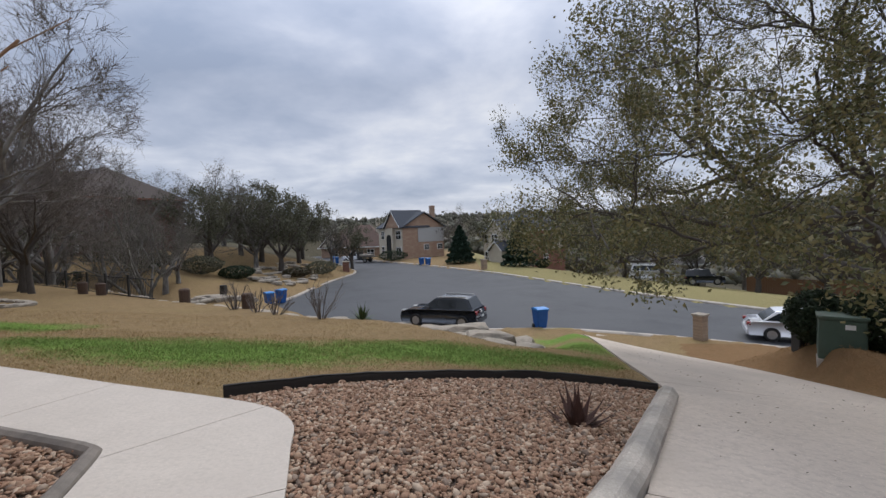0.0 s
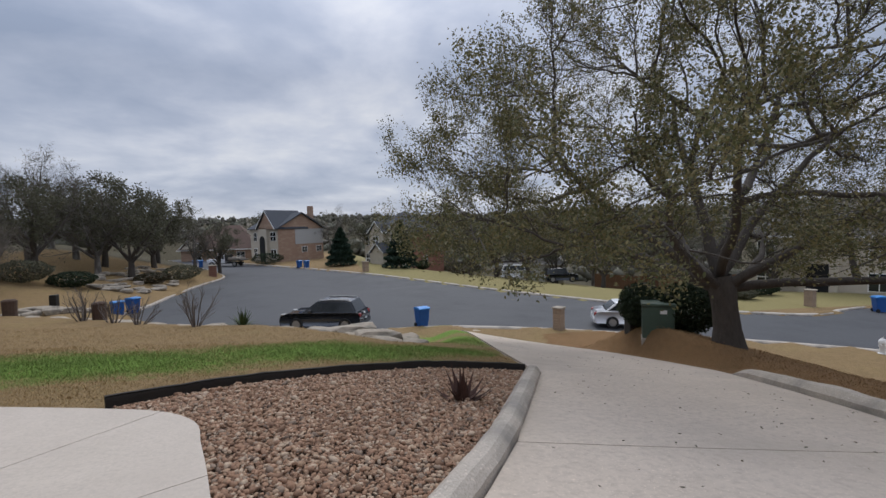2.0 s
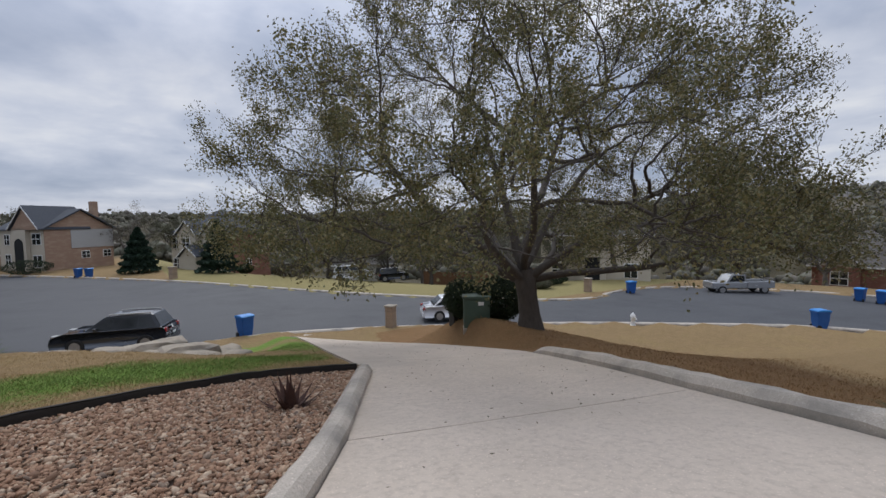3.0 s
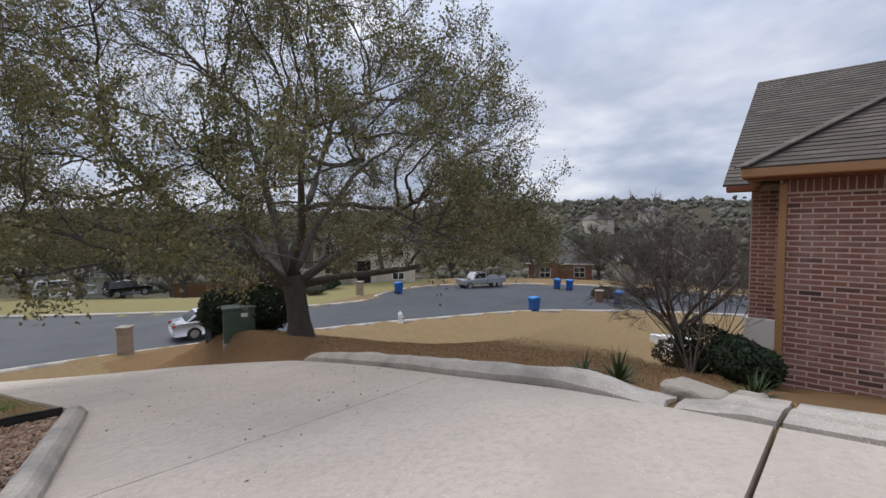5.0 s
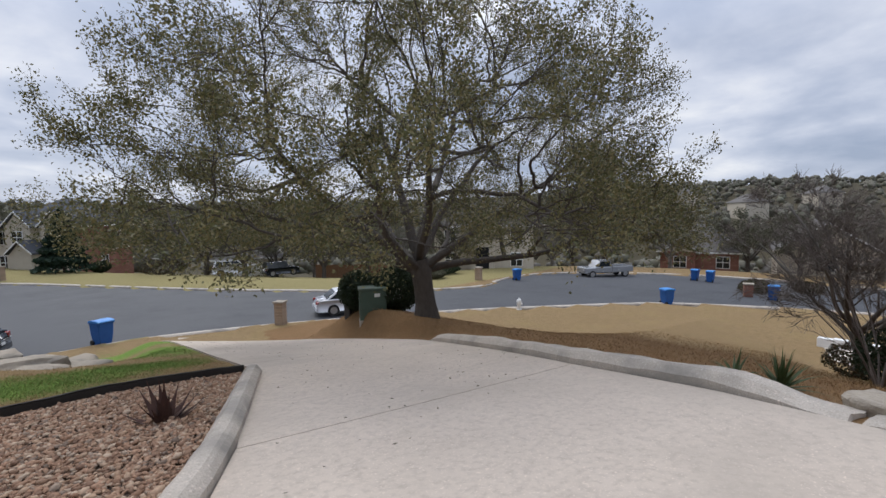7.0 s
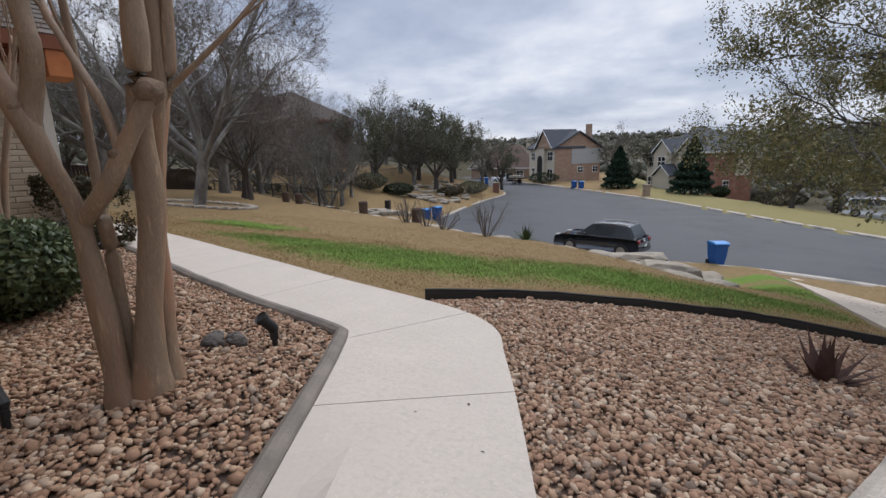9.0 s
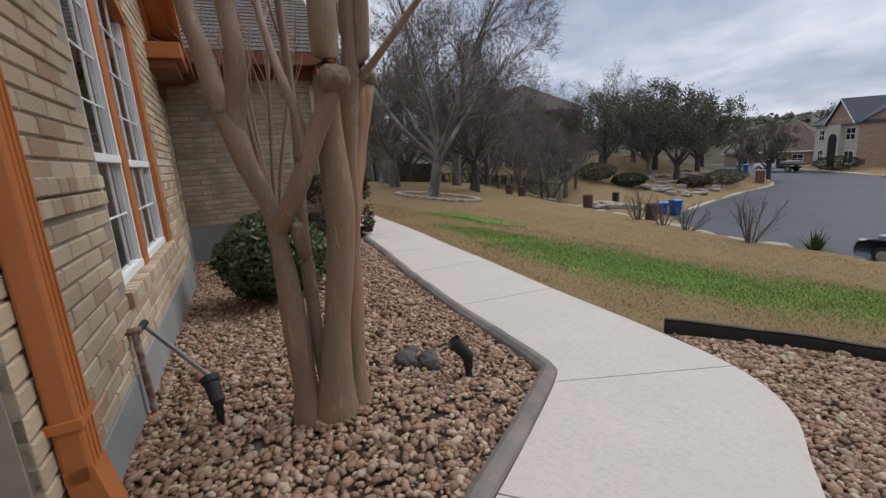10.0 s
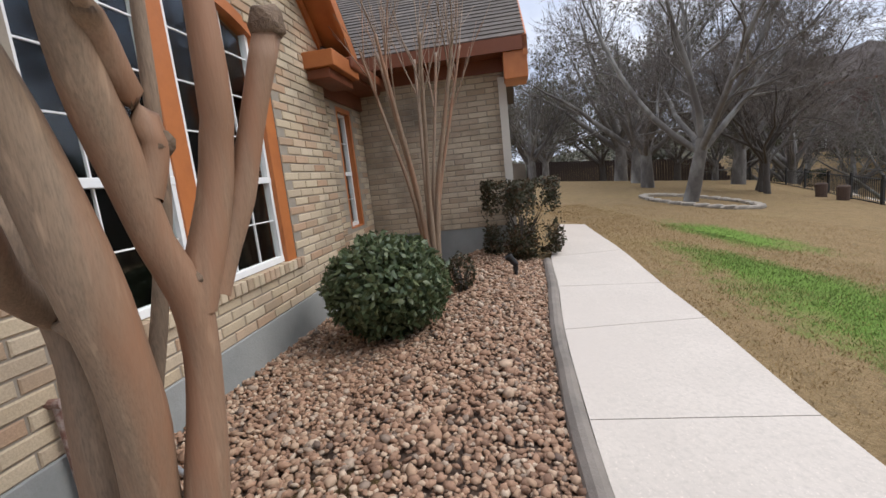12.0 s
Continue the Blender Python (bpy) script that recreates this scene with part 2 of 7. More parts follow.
RUBBER = surface("tyre_rubber", (0.016, 0.016, 0.016), (0.024, 0.024, 0.024), 10, 0.8, 0.1)
STEEL = surface("galvanised_steel", (0.40, 0.40, 0.40), (0.30, 0.30, 0.30), 8, 0.4, 0.1, 40, metal=0.7)
GLASS = glass_material("window_glass")
CARGLASS = surface("car_window_glass", (0.012, 0.016, 0.018), (0.018, 0.022, 0.024), 3, 0.08, 0, spec=0.6)
WINDSHIELD = surface("windscreen_glass", (0.10, 0.13, 0.14), (0.12, 0.15, 0.16), 3, 0.05, 0, spec=1.0)
OAK_LEAF = leaf_material("oak_leaf", [(0.0, (0.090, 0.094, 0.040)), (1.0, (0.19, 0.165, 0.070)), (0.4, (0.130, 0.130, 0.054)), (0.75, (0.225, 0.19, 0.085))], 0.45)
SHRUB_LEAF = leaf_material("shrub_leaf", [(0.0, (0.055, 0.080, 0.036)), (1.0, (0.16, 0.18, 0.085)), (0.6, (0.088, 0.115, 0.052))], 0.34)
BROWN_LEAF = leaf_material("browned_leaf", [(0.0, (0.045, 0.045, 0.022)), (1.0, (0.10, 0.055, 0.028)), (0.6, (0.055, 0.050, 0.026))], 0.5)
DARK_LEAF = leaf_material("dark_hedge_leaf", [(0.0, (0.018, 0.028, 0.014)), (1.0, (0.038, 0.055, 0.026)), (0.5, (0.026, 0.040, 0.019))], 0.75)
GREY_LEAF = leaf_material("grey_green_leaf", [(0.0, (0.085, 0.086, 0.056)), (1.0, (0.13, 0.122, 0.080)), (0.5, (0.10, 0.10, 0.062))], 0.8)
CONIFER = leaf_material("conifer_needles", [(0.0, (0.012, 0.028, 0.018)), (1.0, (0.030, 0.055, 0.032))], 0.7)
YUCCA = leaf_material("yucca_leaf", [(0.0, (0.045, 0.070, 0.026)), (1.0, (0.11, 0.13, 0.055)), (0.6, (0.065, 0.095, 0.036))], 0.5)

# ---- building helpers ----
def obj(name, verts, faces, mat, parent=None, smooth=False, label=""):
    me = bpy.data.meshes.new(name)
    me.from_pydata([tuple(v) for v in verts], [], [tuple(f) for f in faces])
    if mat:
        me.materials.append(mat)
    if smooth:
        me.polygons.foreach_set("use_smooth", [True] * len(me.polygons))
    me.update()
    ob = new(name, me)
    if parent:
        ob.parent = parent
    return tagged(ob, label)


def part(name, bm, mat, parent=None, label="", smooth=False):
    me = bpy.data.meshes.new(name)
    bmesh.ops.recalc_face_normals(bm, faces=bm.faces)
    bm.to_mesh(me)
    bm.free()
    me.materials.append(mat)
    if smooth:
        me.polygons.foreach_set("use_smooth", [True] * len(me.polygons))
    ob = new(name, me)
    if parent:
        ob.parent = parent
    return tagged(ob, label)


def thing(name, m, label, category, group="", kind=""):
    ob = new(name)
    ob.matrix_basis = m
    return tagged(ob, label, category, group, kind)


def add_box(bm, x0, x1, y0, y1, z0, z1, bevel=0.0, m=None):
    r = bmesh.ops.create_cube(bm, size=1.0)
    vs = r["verts"]
    for v in vs:
        v.co = Vector(((x0 + x1) / 2 + v.co.x * (x1 - x0), (y0 + y1) / 2 + v.co.y * (y1 - y0), (z0 + z1) / 2 + v.co.z * (z1 - z0)))
    if bevel:
        edges = list({e for v in vs for e in v.link_edges})
        out = bmesh.ops.bevel(bm, geom=edges, offset=bevel, segments=2, affect="EDGES", profile=0.5)
        vs = list({v for f in out["faces"] for v in f.verts} | {v for v in vs if v.is_valid})
    if m is not None:
        bmesh.ops.transform(bm, matrix=m, verts=[v for v in vs if v.is_valid])
    return bm


def box(x0, x1, y0, y1, z0, z1, bevel=0.0, m=None):
    return add_box(bmesh.new(), x0, x1, y0, y1, z0, z1, bevel, m)


def add_prism(bm, poly, a, b, axis="y"):
    """A flat outline, given in two coordinates, drawn out from a to b along the third."""
    def at(p, s):
        return {"y": (p[0], s, p[1]), "x": (s, p[0], p[1]), "z": (p[0], p[1], s)}[axis]
    lo = [bm.verts.new(at(p, a)) for p in poly]
    hi = [bm.verts.new(at(p, b)) for p in poly]
    bm.faces.new(lo); bm.faces.new(hi)
    k = len(poly)
    for i in range(k):
        bm.faces.new((lo[i], lo[(i + 1) % k], hi[(i + 1) % k], hi[i]))
    return bm


def add_cyl(bm, p, q, r0, r1=None, seg=12, cap=True):
    p, q = Vector(p), Vector(q)
    rot = (q - p).to_track_quat("Z", "Y").to_matrix().to_4x4()
    bmesh.ops.create_cone(bm, cap_ends=cap, segments=seg, radius1=r0, radius2=r0 if r1 is None else r1, depth=(q - p).length, matrix=Matrix.Translation((p + q) / 2) @ rot)
    return bm


def cyl(p, q, r0, r1=None, seg=12):
    return add_cyl(bmesh.new(), p, q, r0, r1, seg)


def add_lathe(bm, prof, seg=20, m=None):
    rings = []
    for r, z in prof:
        rings.append([bm.verts.new(((m or Matrix()) @ Vector((r * math.cos(2 * math.pi * i / seg), r * math.sin(2 * math.pi * i / seg), z)))) for i in range(seg)])
    for a, b in zip(rings, rings[1:]):
        for i in range(seg):
            bm.faces.new((a[i], a[(i + 1) % seg], b[(i + 1) % seg], b[i]))
    bm.faces.new(rings[0]); bm.faces.new(rings[-1])
    return bm


def smooth_line(pts, step=0.25):
    """A Catmull-Rom curve through the points."""
    P = [np.array(p, float) for p in pts]
    P = [2 * P[0] - P[1]] + P + [2 * P[-1] - P[-2]]
    out = []
    for i in range(1, len(P) - 2):
        k = max(2, int(np.linalg.norm(P[i + 1] - P[i]) / step))
        for j in range(k):
            t = j / k
            out.append(0.5 * (2 * P[i] + (P[i + 1] - P[i - 1]) * t + (2 * P[i - 1] - 5 * P[i] + 4 * P[i + 1] - P[i + 2]) * t * t + (3 * P[i] - P[i - 1] - 3 * P[i + 1] + P[i + 2]) * t ** 3))
    out.append(P[-2])
    return out


POLY_CACHE = {}


def inside(x, y, poly):
    """Whether a point lies within a closed outline."""
    if id(poly) not in POLY_CACHE:
        P = np.array([q[:2] for q in poly], float)
        Q = np.roll(P, 1, axis=0)
        dy = Q[:, 1] - P[:, 1]
        POLY_CACHE[id(poly)] = (P[:, 0].copy(), P[:, 1].copy(), Q[:, 1].copy(), (Q[:, 0] - P[:, 0]) / np.where(np.abs(dy) < 1e-9, 1e-9, dy), poly)
    px, py, qy, k, _ = POLY_CACHE[id(poly)]
    return bool(np.count_nonzero(((py > y) != (qy > y)) & (x < k * (y - py) + px)) & 1)


def edge_distance(x, y, line):
    """Distance to a polyline, and the side (positive: left of its way)."""
    L = np.asarray(line, float)
    a, b = L[:-1], L[1:]
    d = b - a
    t = np.clip(((x - a[:, 0]) * d[:, 0] + (y - a[:, 1]) * d[:, 1]) / (d ** 2).sum(1), 0, 1)
    q = a + d * t[:, None]
    r = np.hypot(x - q[:, 0], y - q[:, 1])
    i = int(r.argmin())
    side = d[i, 0] * (y - a[i, 1]) - d[i, 1] * (x - a[i, 0])
    return float(r[i]), 1.0 if side > 0 else -1.0


# ---- the lie of the land ----
NEAR_KERB = smooth_line([(-13.0, 31.5), (-10.5, 29.0), (-5, 25.0), (0, 23.2), (5, 22.6), (9, 21.6), (14, 19.4), (21.3, 15.4), (26, 11.9), (31.6, 7.3), (34.2, 3.0), (36.5, -3), (38, -12)], 1.0)
FAR_KERB = smooth_line([(-25, 100), (-12.7, 79), (-3, 65), (7.2, 48.3), (14.6, 35.8), (19.6, 29.2), (22.5, 25.7), (26.2, 22.6), (30, 20.6), (32.8, 20.6), (36, 21.6), (41, 21.8), (47, 19), (52, 12), (54, 5), (53, -4), (50, -12)], 1.0)
LEFT_KERB = smooth_line([(-13.5, 33.5), (-12.8, 37), (-12.7, 43), (-12.2, 50), (-11.4, 55), (-11.9, 59), (-15, 67), (-23, 84), (-31, 100)], 1.0)
ROAD = [tuple(p) for p in NEAR_KERB] + [tuple(p) for p in reversed(FAR_KERB)] + [tuple(p) for p in reversed(LEFT_KERB)]
ROCK_EDGE = smooth_line([(-60, 33), (-34, 29), (-24, 24.8), (-16.5, 20.2), (-9.9, 15.0), (-7.0, 13.5), (-4.8, 12.0), (-3.3, 11.1), (-1.8, 10.8), (-0.4, 9.9), (0.7, 9.1), (1.3, 8.4), (2.2, 9.2)], 0.4)


def street(x, y):
    return -4.2 - 0.04 * max(0.0, x - 6)


def ramp01(v, a, b):
    t = min(1.0, max(0.0, (v - a) / (b - a)))
    return t * t * (3 - 2 * t)


def drive_right(y):
    """The right edge of the driveway."""
    return float(np.interp(y, [-4, -2.1, -0.8, 1.4, 2.8, 5.6, 9, 14, 18.9], [2.3, 2.95, 3.55, 4.5, 5.2, 6.5, 7.2, 8.5, 10.2]))


def drive_left(y):
    return float(np.interp(y, [0, 1.6, 2.5, 5.3, 8, 11.5, 21.4], [-0.2, 0.55, 1.15, 2.75, 3.25, 4.05, 6.6]))


def yard(x, y):
    """Our slope, from the house down to the street."""
    z = 0.04 - 0.065 * max(x, -24) - 0.1 * y - 0.012 * min(max(0.0, x), 14) * max(0.0, y)
    dr = x - drive_right(y) - 0.35
    if dr > 0:
        z -= dr * (0.10 + 0.10 * min(1.0, max(0.0, (3 - y) / 4)))
        z += 0.92 * math.exp(-((x - 8.5) ** 2 + (y - 9.4) ** 2) / 15.0) * ramp01(dr, 0, 0.6)
    if x < -1.5:
        z -= (0.13 + 0.07 * min(4.5, max(0.0, -x - 3.0))) * ramp01(-((x + 2.995) * 0.295 + (y - 0.717) * 0.955), -1.3 - 0.6 * ramp01(-x, 3.0, 4.2), -0.3)
    gap = drive_left(y) - x
    if gap > 0 and y > 7:
        z -= 0.7 * ramp01(y, 8, 13.5) * ramp01(gap, 0.2, 1.8) * ramp01(x, -1.0, 1.5)
    return z


def height(x, y):
    """Ground level everywhere."""
    if y < 8.0 and -11 < x < 14:
        return yard(x, y)
    dn, sn = edge_distance(x, y, NEAR_KERB)
    df, sf = edge_distance(x, y, FAR_KERB)
    dl, sl = edge_distance(x, y, LEFT_KERB)
    s = street(x, y)
    if -32 < x < 56 and -13 < y < 101 and (dn > 0.0) and inside(x, y, ROAD):
        return s - 0.25
    if df < dn and df < dl:
        # the far lots fall away from the street
        z = s + 0.16 + 0.02 * min(df, 6) - 0.10 * max(0.0, df - 6) * ramp01(x, 2, 18) - 0.015 * max(0.0, df - 6)
        return max(z, s - 9.0)
    top = s + 0.16 + min(0.25 * dl, 3.85 + 0.006 * dl)
    if dl < dn and dl < 60 and x < -11 and y > 36:
        return top
    z = max(yard(x, y), s + 0.14 + 0.02 * min(dn, 10))
    dr, sr = edge_distance(x, y, ROCK_EDGE)
    if sr > 0 and y > 8 and x < 3.2:
        # below the rock edge the bank drops to the sunken drive and the street
        z = max(s + 0.14, z - (2.0 * ramp01(dr, 0.1, 1.8) + 0.25 * max(0.0, dr - 1.8) * ramp01(x, -26, -14)) * (1 - ramp01(x, 0.9, 3.2)))
        if x < -8:
            k = ramp01(dr, 5, 10) * ramp01(x, -8, -15)
            z = z * (1 - k) + top * k
    return z

# ---- ground ----
def axis_steps(lo, a, b, hi, far, fine=0.3, mid=2.0):
    xs = list(np.arange(a, b + 1e-6, fine))
    v, s = a, fine
    while v > lo:
        s = min(s * 1.25, mid); v -= s; xs.insert(0, v)
    while v > -far:
        s *= 1.25; v -= s; xs.insert(0, v)
    v, s = b, fine
    while v < hi:
        s = min(s * 1.25, mid); v += s; xs.append(v)
    while v < far:
        s *= 1.25; v += s; xs.append(v)
    return xs


def hills(x, y):
    """Valley floor and the wooded ridges round it."""
    r = math.hypot(x, y)
    a = math.atan2(x, y)
    base = -11.0 + 6 * noise.noise(Vector((x * 0.012, y * 0.012, 0.3)))
    ridge = 8.0 + 6.5 * ramp01(a, 0.5, 1.4) - 2 * ramp01(-a, 0.2, 1.0) + 5 * noise.noise(Vector((a * 3.1, 2.2, 0.5))) + 2.0 * noise.noise(Vector((a * 9.0, 5.0, 0.5)))
    return base + (ridge - base) * ramp01(r, 120, 360)


def land(x, y):
    r = math.hypot(x - 10, y - 20)
    if r < 95:
        return height(x, y)
    k = ramp01(r, 95, 150)
    return height(x, y) * (1 - k) + hills(x, y) * k if r < 150 else hills(x, y)


GREEN_AREAS = [(-3.4, 6.4, 2.6, 1.0), (-0.2, 6.9, 2.2, 0.95), (1.9, 7.4, 1.2, 0.6), (3.0, 11.0, 1.1, 2.4), (4.6, 16.5, 1.2, 3.5), (-8.2, 8.2, 1.5, 0.6), (-15.5, 24.5, 3.0, 2.0), (-5.8, 6.7, 1.8, 0.5)]


def build_ground():
    xs = axis_steps(-75, -16, 14, 95, 900)
    ys = axis_steps(-40, -5, 24, 125, 900)
    nx, ny = len(xs), len(ys)
    verts, cols = [], []
    for y in ys:
        for x in xs:
            z = land(x, y)
            near = -20 < x < 15 and -8 < y < 28 and (y > 4.5 or x > 4.5)
            if -9 < x < 2.6 and 0.5 < y < 4.2:
                z -= 0.03
            if near:
                z += 0.03 * noise.noise(Vector((x * 1.3, y * 1.3, 0)))
            if -9 < y < 22 and drive_left(max(y, 0)) + 0.25 < x < drive_right(y) - 0.15 or (-9 < y < -0.2 and -0.4 + 0.8 * y < x < drive_right(y) - 0.15):
                z -= 0.09
            verts.append((x, y, z))
            g = 0.0
            for gx, gy, sx, sy in GREEN_AREAS:
                g = max(g, math.exp(-(((x - gx) / sx) ** 2 + ((y - gy) / sy) ** 2)))
            dr = x - drive_right(y) if y < 19 else -1
            straw = 0.0
            if dr > 0 and y < 20:
                straw = ramp01(dr, 9.0, 3.0) * ramp01(y, -6, -1)
            wood = ramp01(math.hypot(x - 10, y - 20), 80, 100)
            if x > 20 and y > 34 + 0.0 * x:
                wood = max(wood, ramp01(x + y, 82, 90))
            if x < -15 and y > 40:
                wood = max(wood, ramp01(y - 0.35 * x, 62, 70))
            far_lawn = 1.0 if (y > 22 and x > 5) else 0.0
            cols.append((g, straw, wood, far_lawn))
    faces = [(j * nx + i, j * nx + i + 1, (j + 1) * nx + i + 1, (j + 1) * nx + i) for j in range(ny - 1) for i in range(nx - 1)]
    ob = obj("ground", verts, faces, GROUND, None, True)
    at = ob.data.color_attributes.new("cover", "FLOAT_COLOR", "POINT")
    at.data.foreach_set("color", np.array(cols, dtype=np.float32).ravel())
    return tagged(ob, "dormant tan lawn with green patches sloping to the street", "ground", kind="structure")


def ground_material():
    m, n, l, p = nodes_of("lawn")
    tc = n.new("ShaderNodeTexCoord")
    at = n.new("ShaderNodeAttribute"); at.attribute_name = "cover"
    sep = n.new("ShaderNodeSeparateColor"); l.new(at.outputs["Color"], sep.inputs[0])
    def nz(s, d=5, r=0.65):
        t = n.new("ShaderNodeTexNoise")
        t.inputs["Scale"].default_value, t.inputs["Detail"].default_value, t.inputs["Roughness"].default_value = s, d, r
        l.new(tc.outputs["Object"], t.inputs["Vector"])
        return t.outputs["Fac"]
    def mr(src, a, b, c=0.0, d=1.0):
        x = n.new("ShaderNodeMapRange")
        for k, v in zip(("From Min", "From Max", "To Min", "To Max"), (a, b, c, d)):
            x.inputs[k].default_value = v
        l.new(src, x.inputs["Value"])
        return x.outputs[0]
    def mx(f, a, b):
        x = n.new("ShaderNodeMixRGB")
        for sock, v in zip(x.inputs, (f, a, b)):
            if isinstance(v, tuple):
                sock.default_value = (*v, 1)
            elif isinstance(v, float):
                sock.default_value = v
            else:
                l.new(v, sock)
        return x.outputs[0]
    def madd(a, k, b):
        x = n.new("ShaderNodeMath"); x.operation = "MULTIPLY_ADD"; x.inputs[1].default_value = k
        l.new(a, x.inputs[0]); l.new(b, x.inputs[2])
        return x.outputs[0]
    fine, mid, big = nz(55, 4), nz(4.0), nz(0.55)
    tan = mx(mr(fine, 0.3, 0.7), (0.185, 0.122, 0.060), (0.34, 0.24, 0.125))
    tan = mx(mr(mid, 0.42, 0.7, 0, 0.55), tan, (0.17, 0.115, 0.055))
    tan = mx(mr(big, 0.5, 0.7, 0, 0.35), tan, (0.28, 0.215, 0.09))
    tan = mx(mr(nz(13.0, 4, 0.7), 0.52, 0.72, 0, 0.7), tan, (0.125, 0.09, 0.05))
    straw = mx(mr(fine, 0.3, 0.7), (0.14, 0.078, 0.036), (0.30, 0.18, 0.088))
    straw = mx(mr(mid, 0.4, 0.7, 0, 0.5), straw, (0.165, 0.105, 0.05))
    grn = mx(mr(fine, 0.3, 0.7), (0.09, 0.165, 0.025), (0.19, 0.28, 0.06))
    pale = mx(mr(fine, 0.3, 0.7), (0.20, 0.175, 0.075), (0.30, 0.25, 0.115))
    wood = mx(mr(mid, 0.35, 0.65), (0.055, 0.048, 0.032), (0.10, 0.085, 0.052))
    col = mx(mr(madd(mid, 0.5, sep.outputs[1]), 0.45, 0.8), tan, straw)
    col = mx(at.outputs["Alpha"], col, pale)
    col = mx(mr(madd(mid, 1.1, madd(fine, 0.7, sep.outputs[0])), 1.15, 1.6), col, grn)
    col = mx(sep.outputs[2], col, wood)
    l.new(col, p.inputs["Base Color"])
    p.inputs["Roughness"].default_value = 0.95
    p.inputs["Specular IOR Level"].default_value = 0.1
    bn = n.new("ShaderNodeBump")
    bn.inputs["Strength"].default_value, bn.inputs["Distance"].default_value = 0.8, 0.03
    l.new(fine, bn.inputs["Height"]); l.new(bn.outputs[0], p.inputs["Normal"])
    return m


GROUND = ground_material()
ground = build_ground()


def strip(name, left, right, mat, lift, parent=None, cells=6, base=height, smooth=True, thick=0.0):
    """A paved sheet between two lines with the same number of points."""
    verts, faces = [], []
    for a, b in zip(left, right):
        for i in range(cells + 1):
            f = i / cells
            x, y = a[0] + (b[0] - a[0]) * f, a[1] + (b[1] - a[1]) * f
            verts.append((x, y, base(x, y) + lift))
    w = cells + 1
    for j in range(len(left) - 1):
        for i in range(cells):
            faces.append((j * w + i, j * w + i + 1, (j + 1) * w + i + 1, (j + 1) * w + i))
    if thick:
        k = len(verts)
        verts += [(x, y, z - thick) for x, y, z in verts]
        rim = [i for i in range(w)] + [j * w + w - 1 for j in range(1, len(left))] + [(len(left) - 1) * w + i for i in range(w - 2, -1, -1)] + [j * w for j in range(len(left) - 2, 0, -1)]
        for a, b in zip(rim, rim[1:] + rim[:1]):
            faces.append((a, a + k, b + k, b))
    return obj(name, verts, faces, mat, parent, False)


def kerb_run(name, line, w, h, mat, base, lean=0.03, side=1, parent=None, label="", rough=0.0, lift=0.0, fade=(0.0, 0.0)):
    """A kerb of width w and height h along a line, rounded at the top; it runs out over the lengths in fade."""
    prof = [(0, -0.2), (lean * 0.3, h * 0.6), (lean, h - 0.02), (lean + 0.03, h), (w - lean - 0.03, h), (w - lean, h - 0.02), (w, h * 0.5), (w, -0.2)]
    verts, faces = [], []
    L = [np.array(p[:2]) for p in line]
    k = len(prof)
    run = np.concatenate([[0], np.cumsum([np.linalg.norm(b - a) for a, b in zip(L, L[1:])])])
    for i, p in enumerate(L):
        low = 1.0
        for reach, way in zip(fade, (run[i], run[-1] - run[i])):
            if reach:
                low = min(low, 0.22 + 0.78 * ramp01(way, 0, reach))
        d = L[min(i + 1, len(L) - 1)] - L[max(i - 1, 0)]
        d = d / np.linalg.norm(d)
        nrm = np.array((-d[1], d[0])) * side
        z = base(p[0], p[1]) + lift
        for o, q in prof:
            x, y = p + nrm * o
            jit = rough * noise.noise(Vector((x * 5, y * 5, q * 9)))
            verts.append((x + jit, y + jit, z + (q * low + jit if q > 0 else q)))
    for i in range(len(L) - 1):
        for j in range(k - 1):
            faces.append((i * k + j, i * k + j + 1, (i + 1) * k + j + 1, (i + 1) * k + j))
    faces += [tuple(range(k)), tuple(range((len(L) - 1) * k, len(L) * k))]
    ob = obj(name, verts, faces, mat, parent, False)
    return tagged(ob, label, "kerb", kind="structure")


def resample(line, n):
    L = np.array([p[:2] for p in line], float)
    s = np.concatenate([[0], np.cumsum(np.hypot(*np.diff(L, axis=0).T))])
    t = np.linspace(0, s[-1], n)
    return [(float(np.interp(v, s, L[:, 0])), float(np.interp(v, s, L[:, 1]))) for v in t]


# the street: rows from the near side to the far side
def build_road():
    bm = bmesh.new()
    vs = [bm.verts.new((x, y, 0)) for x, y in ROAD]
    f = bm.faces.new(vs)
    bmesh.ops.triangulate(bm, faces=[f])
    for _ in range(3):
        bmesh.ops.subdivide_edges(bm, edges=[e for e in bm.edges if e.calc_length() > 4], cuts=1)
    bmesh.ops.triangulate(bm, faces=bm.faces)
    for v in bm.verts:
        v.co.z = street(v.co.x, v.co.y)
    for f in bm.faces:
        if f.normal.z < 0:
            f.normal_flip()
    me = bpy.data.meshes.new("road")
    bm.to_mesh(me); bm.free()
    me.materials.append(ASPHALT)
    return tagged(new("road", me), "dark grey asphalt street with faint pale patches", "road", kind="structure")


road = build_road()
kerb_run("kerb", NEAR_KERB, 0.38, 0.14, KERB, street, 0.05, -1, label="pale concrete street kerb along the near lawns")
kerb_run("kerb", FAR_KERB, 0.42, 0.14, KERB, street, 0.05, 1, label="pale concrete street kerb along the far lawns")
kerb_run("kerb", LEFT_KERB, 0.38, 0.16, KERB, street, 0.05, 1, label="pale concrete kerb round the planted corner")

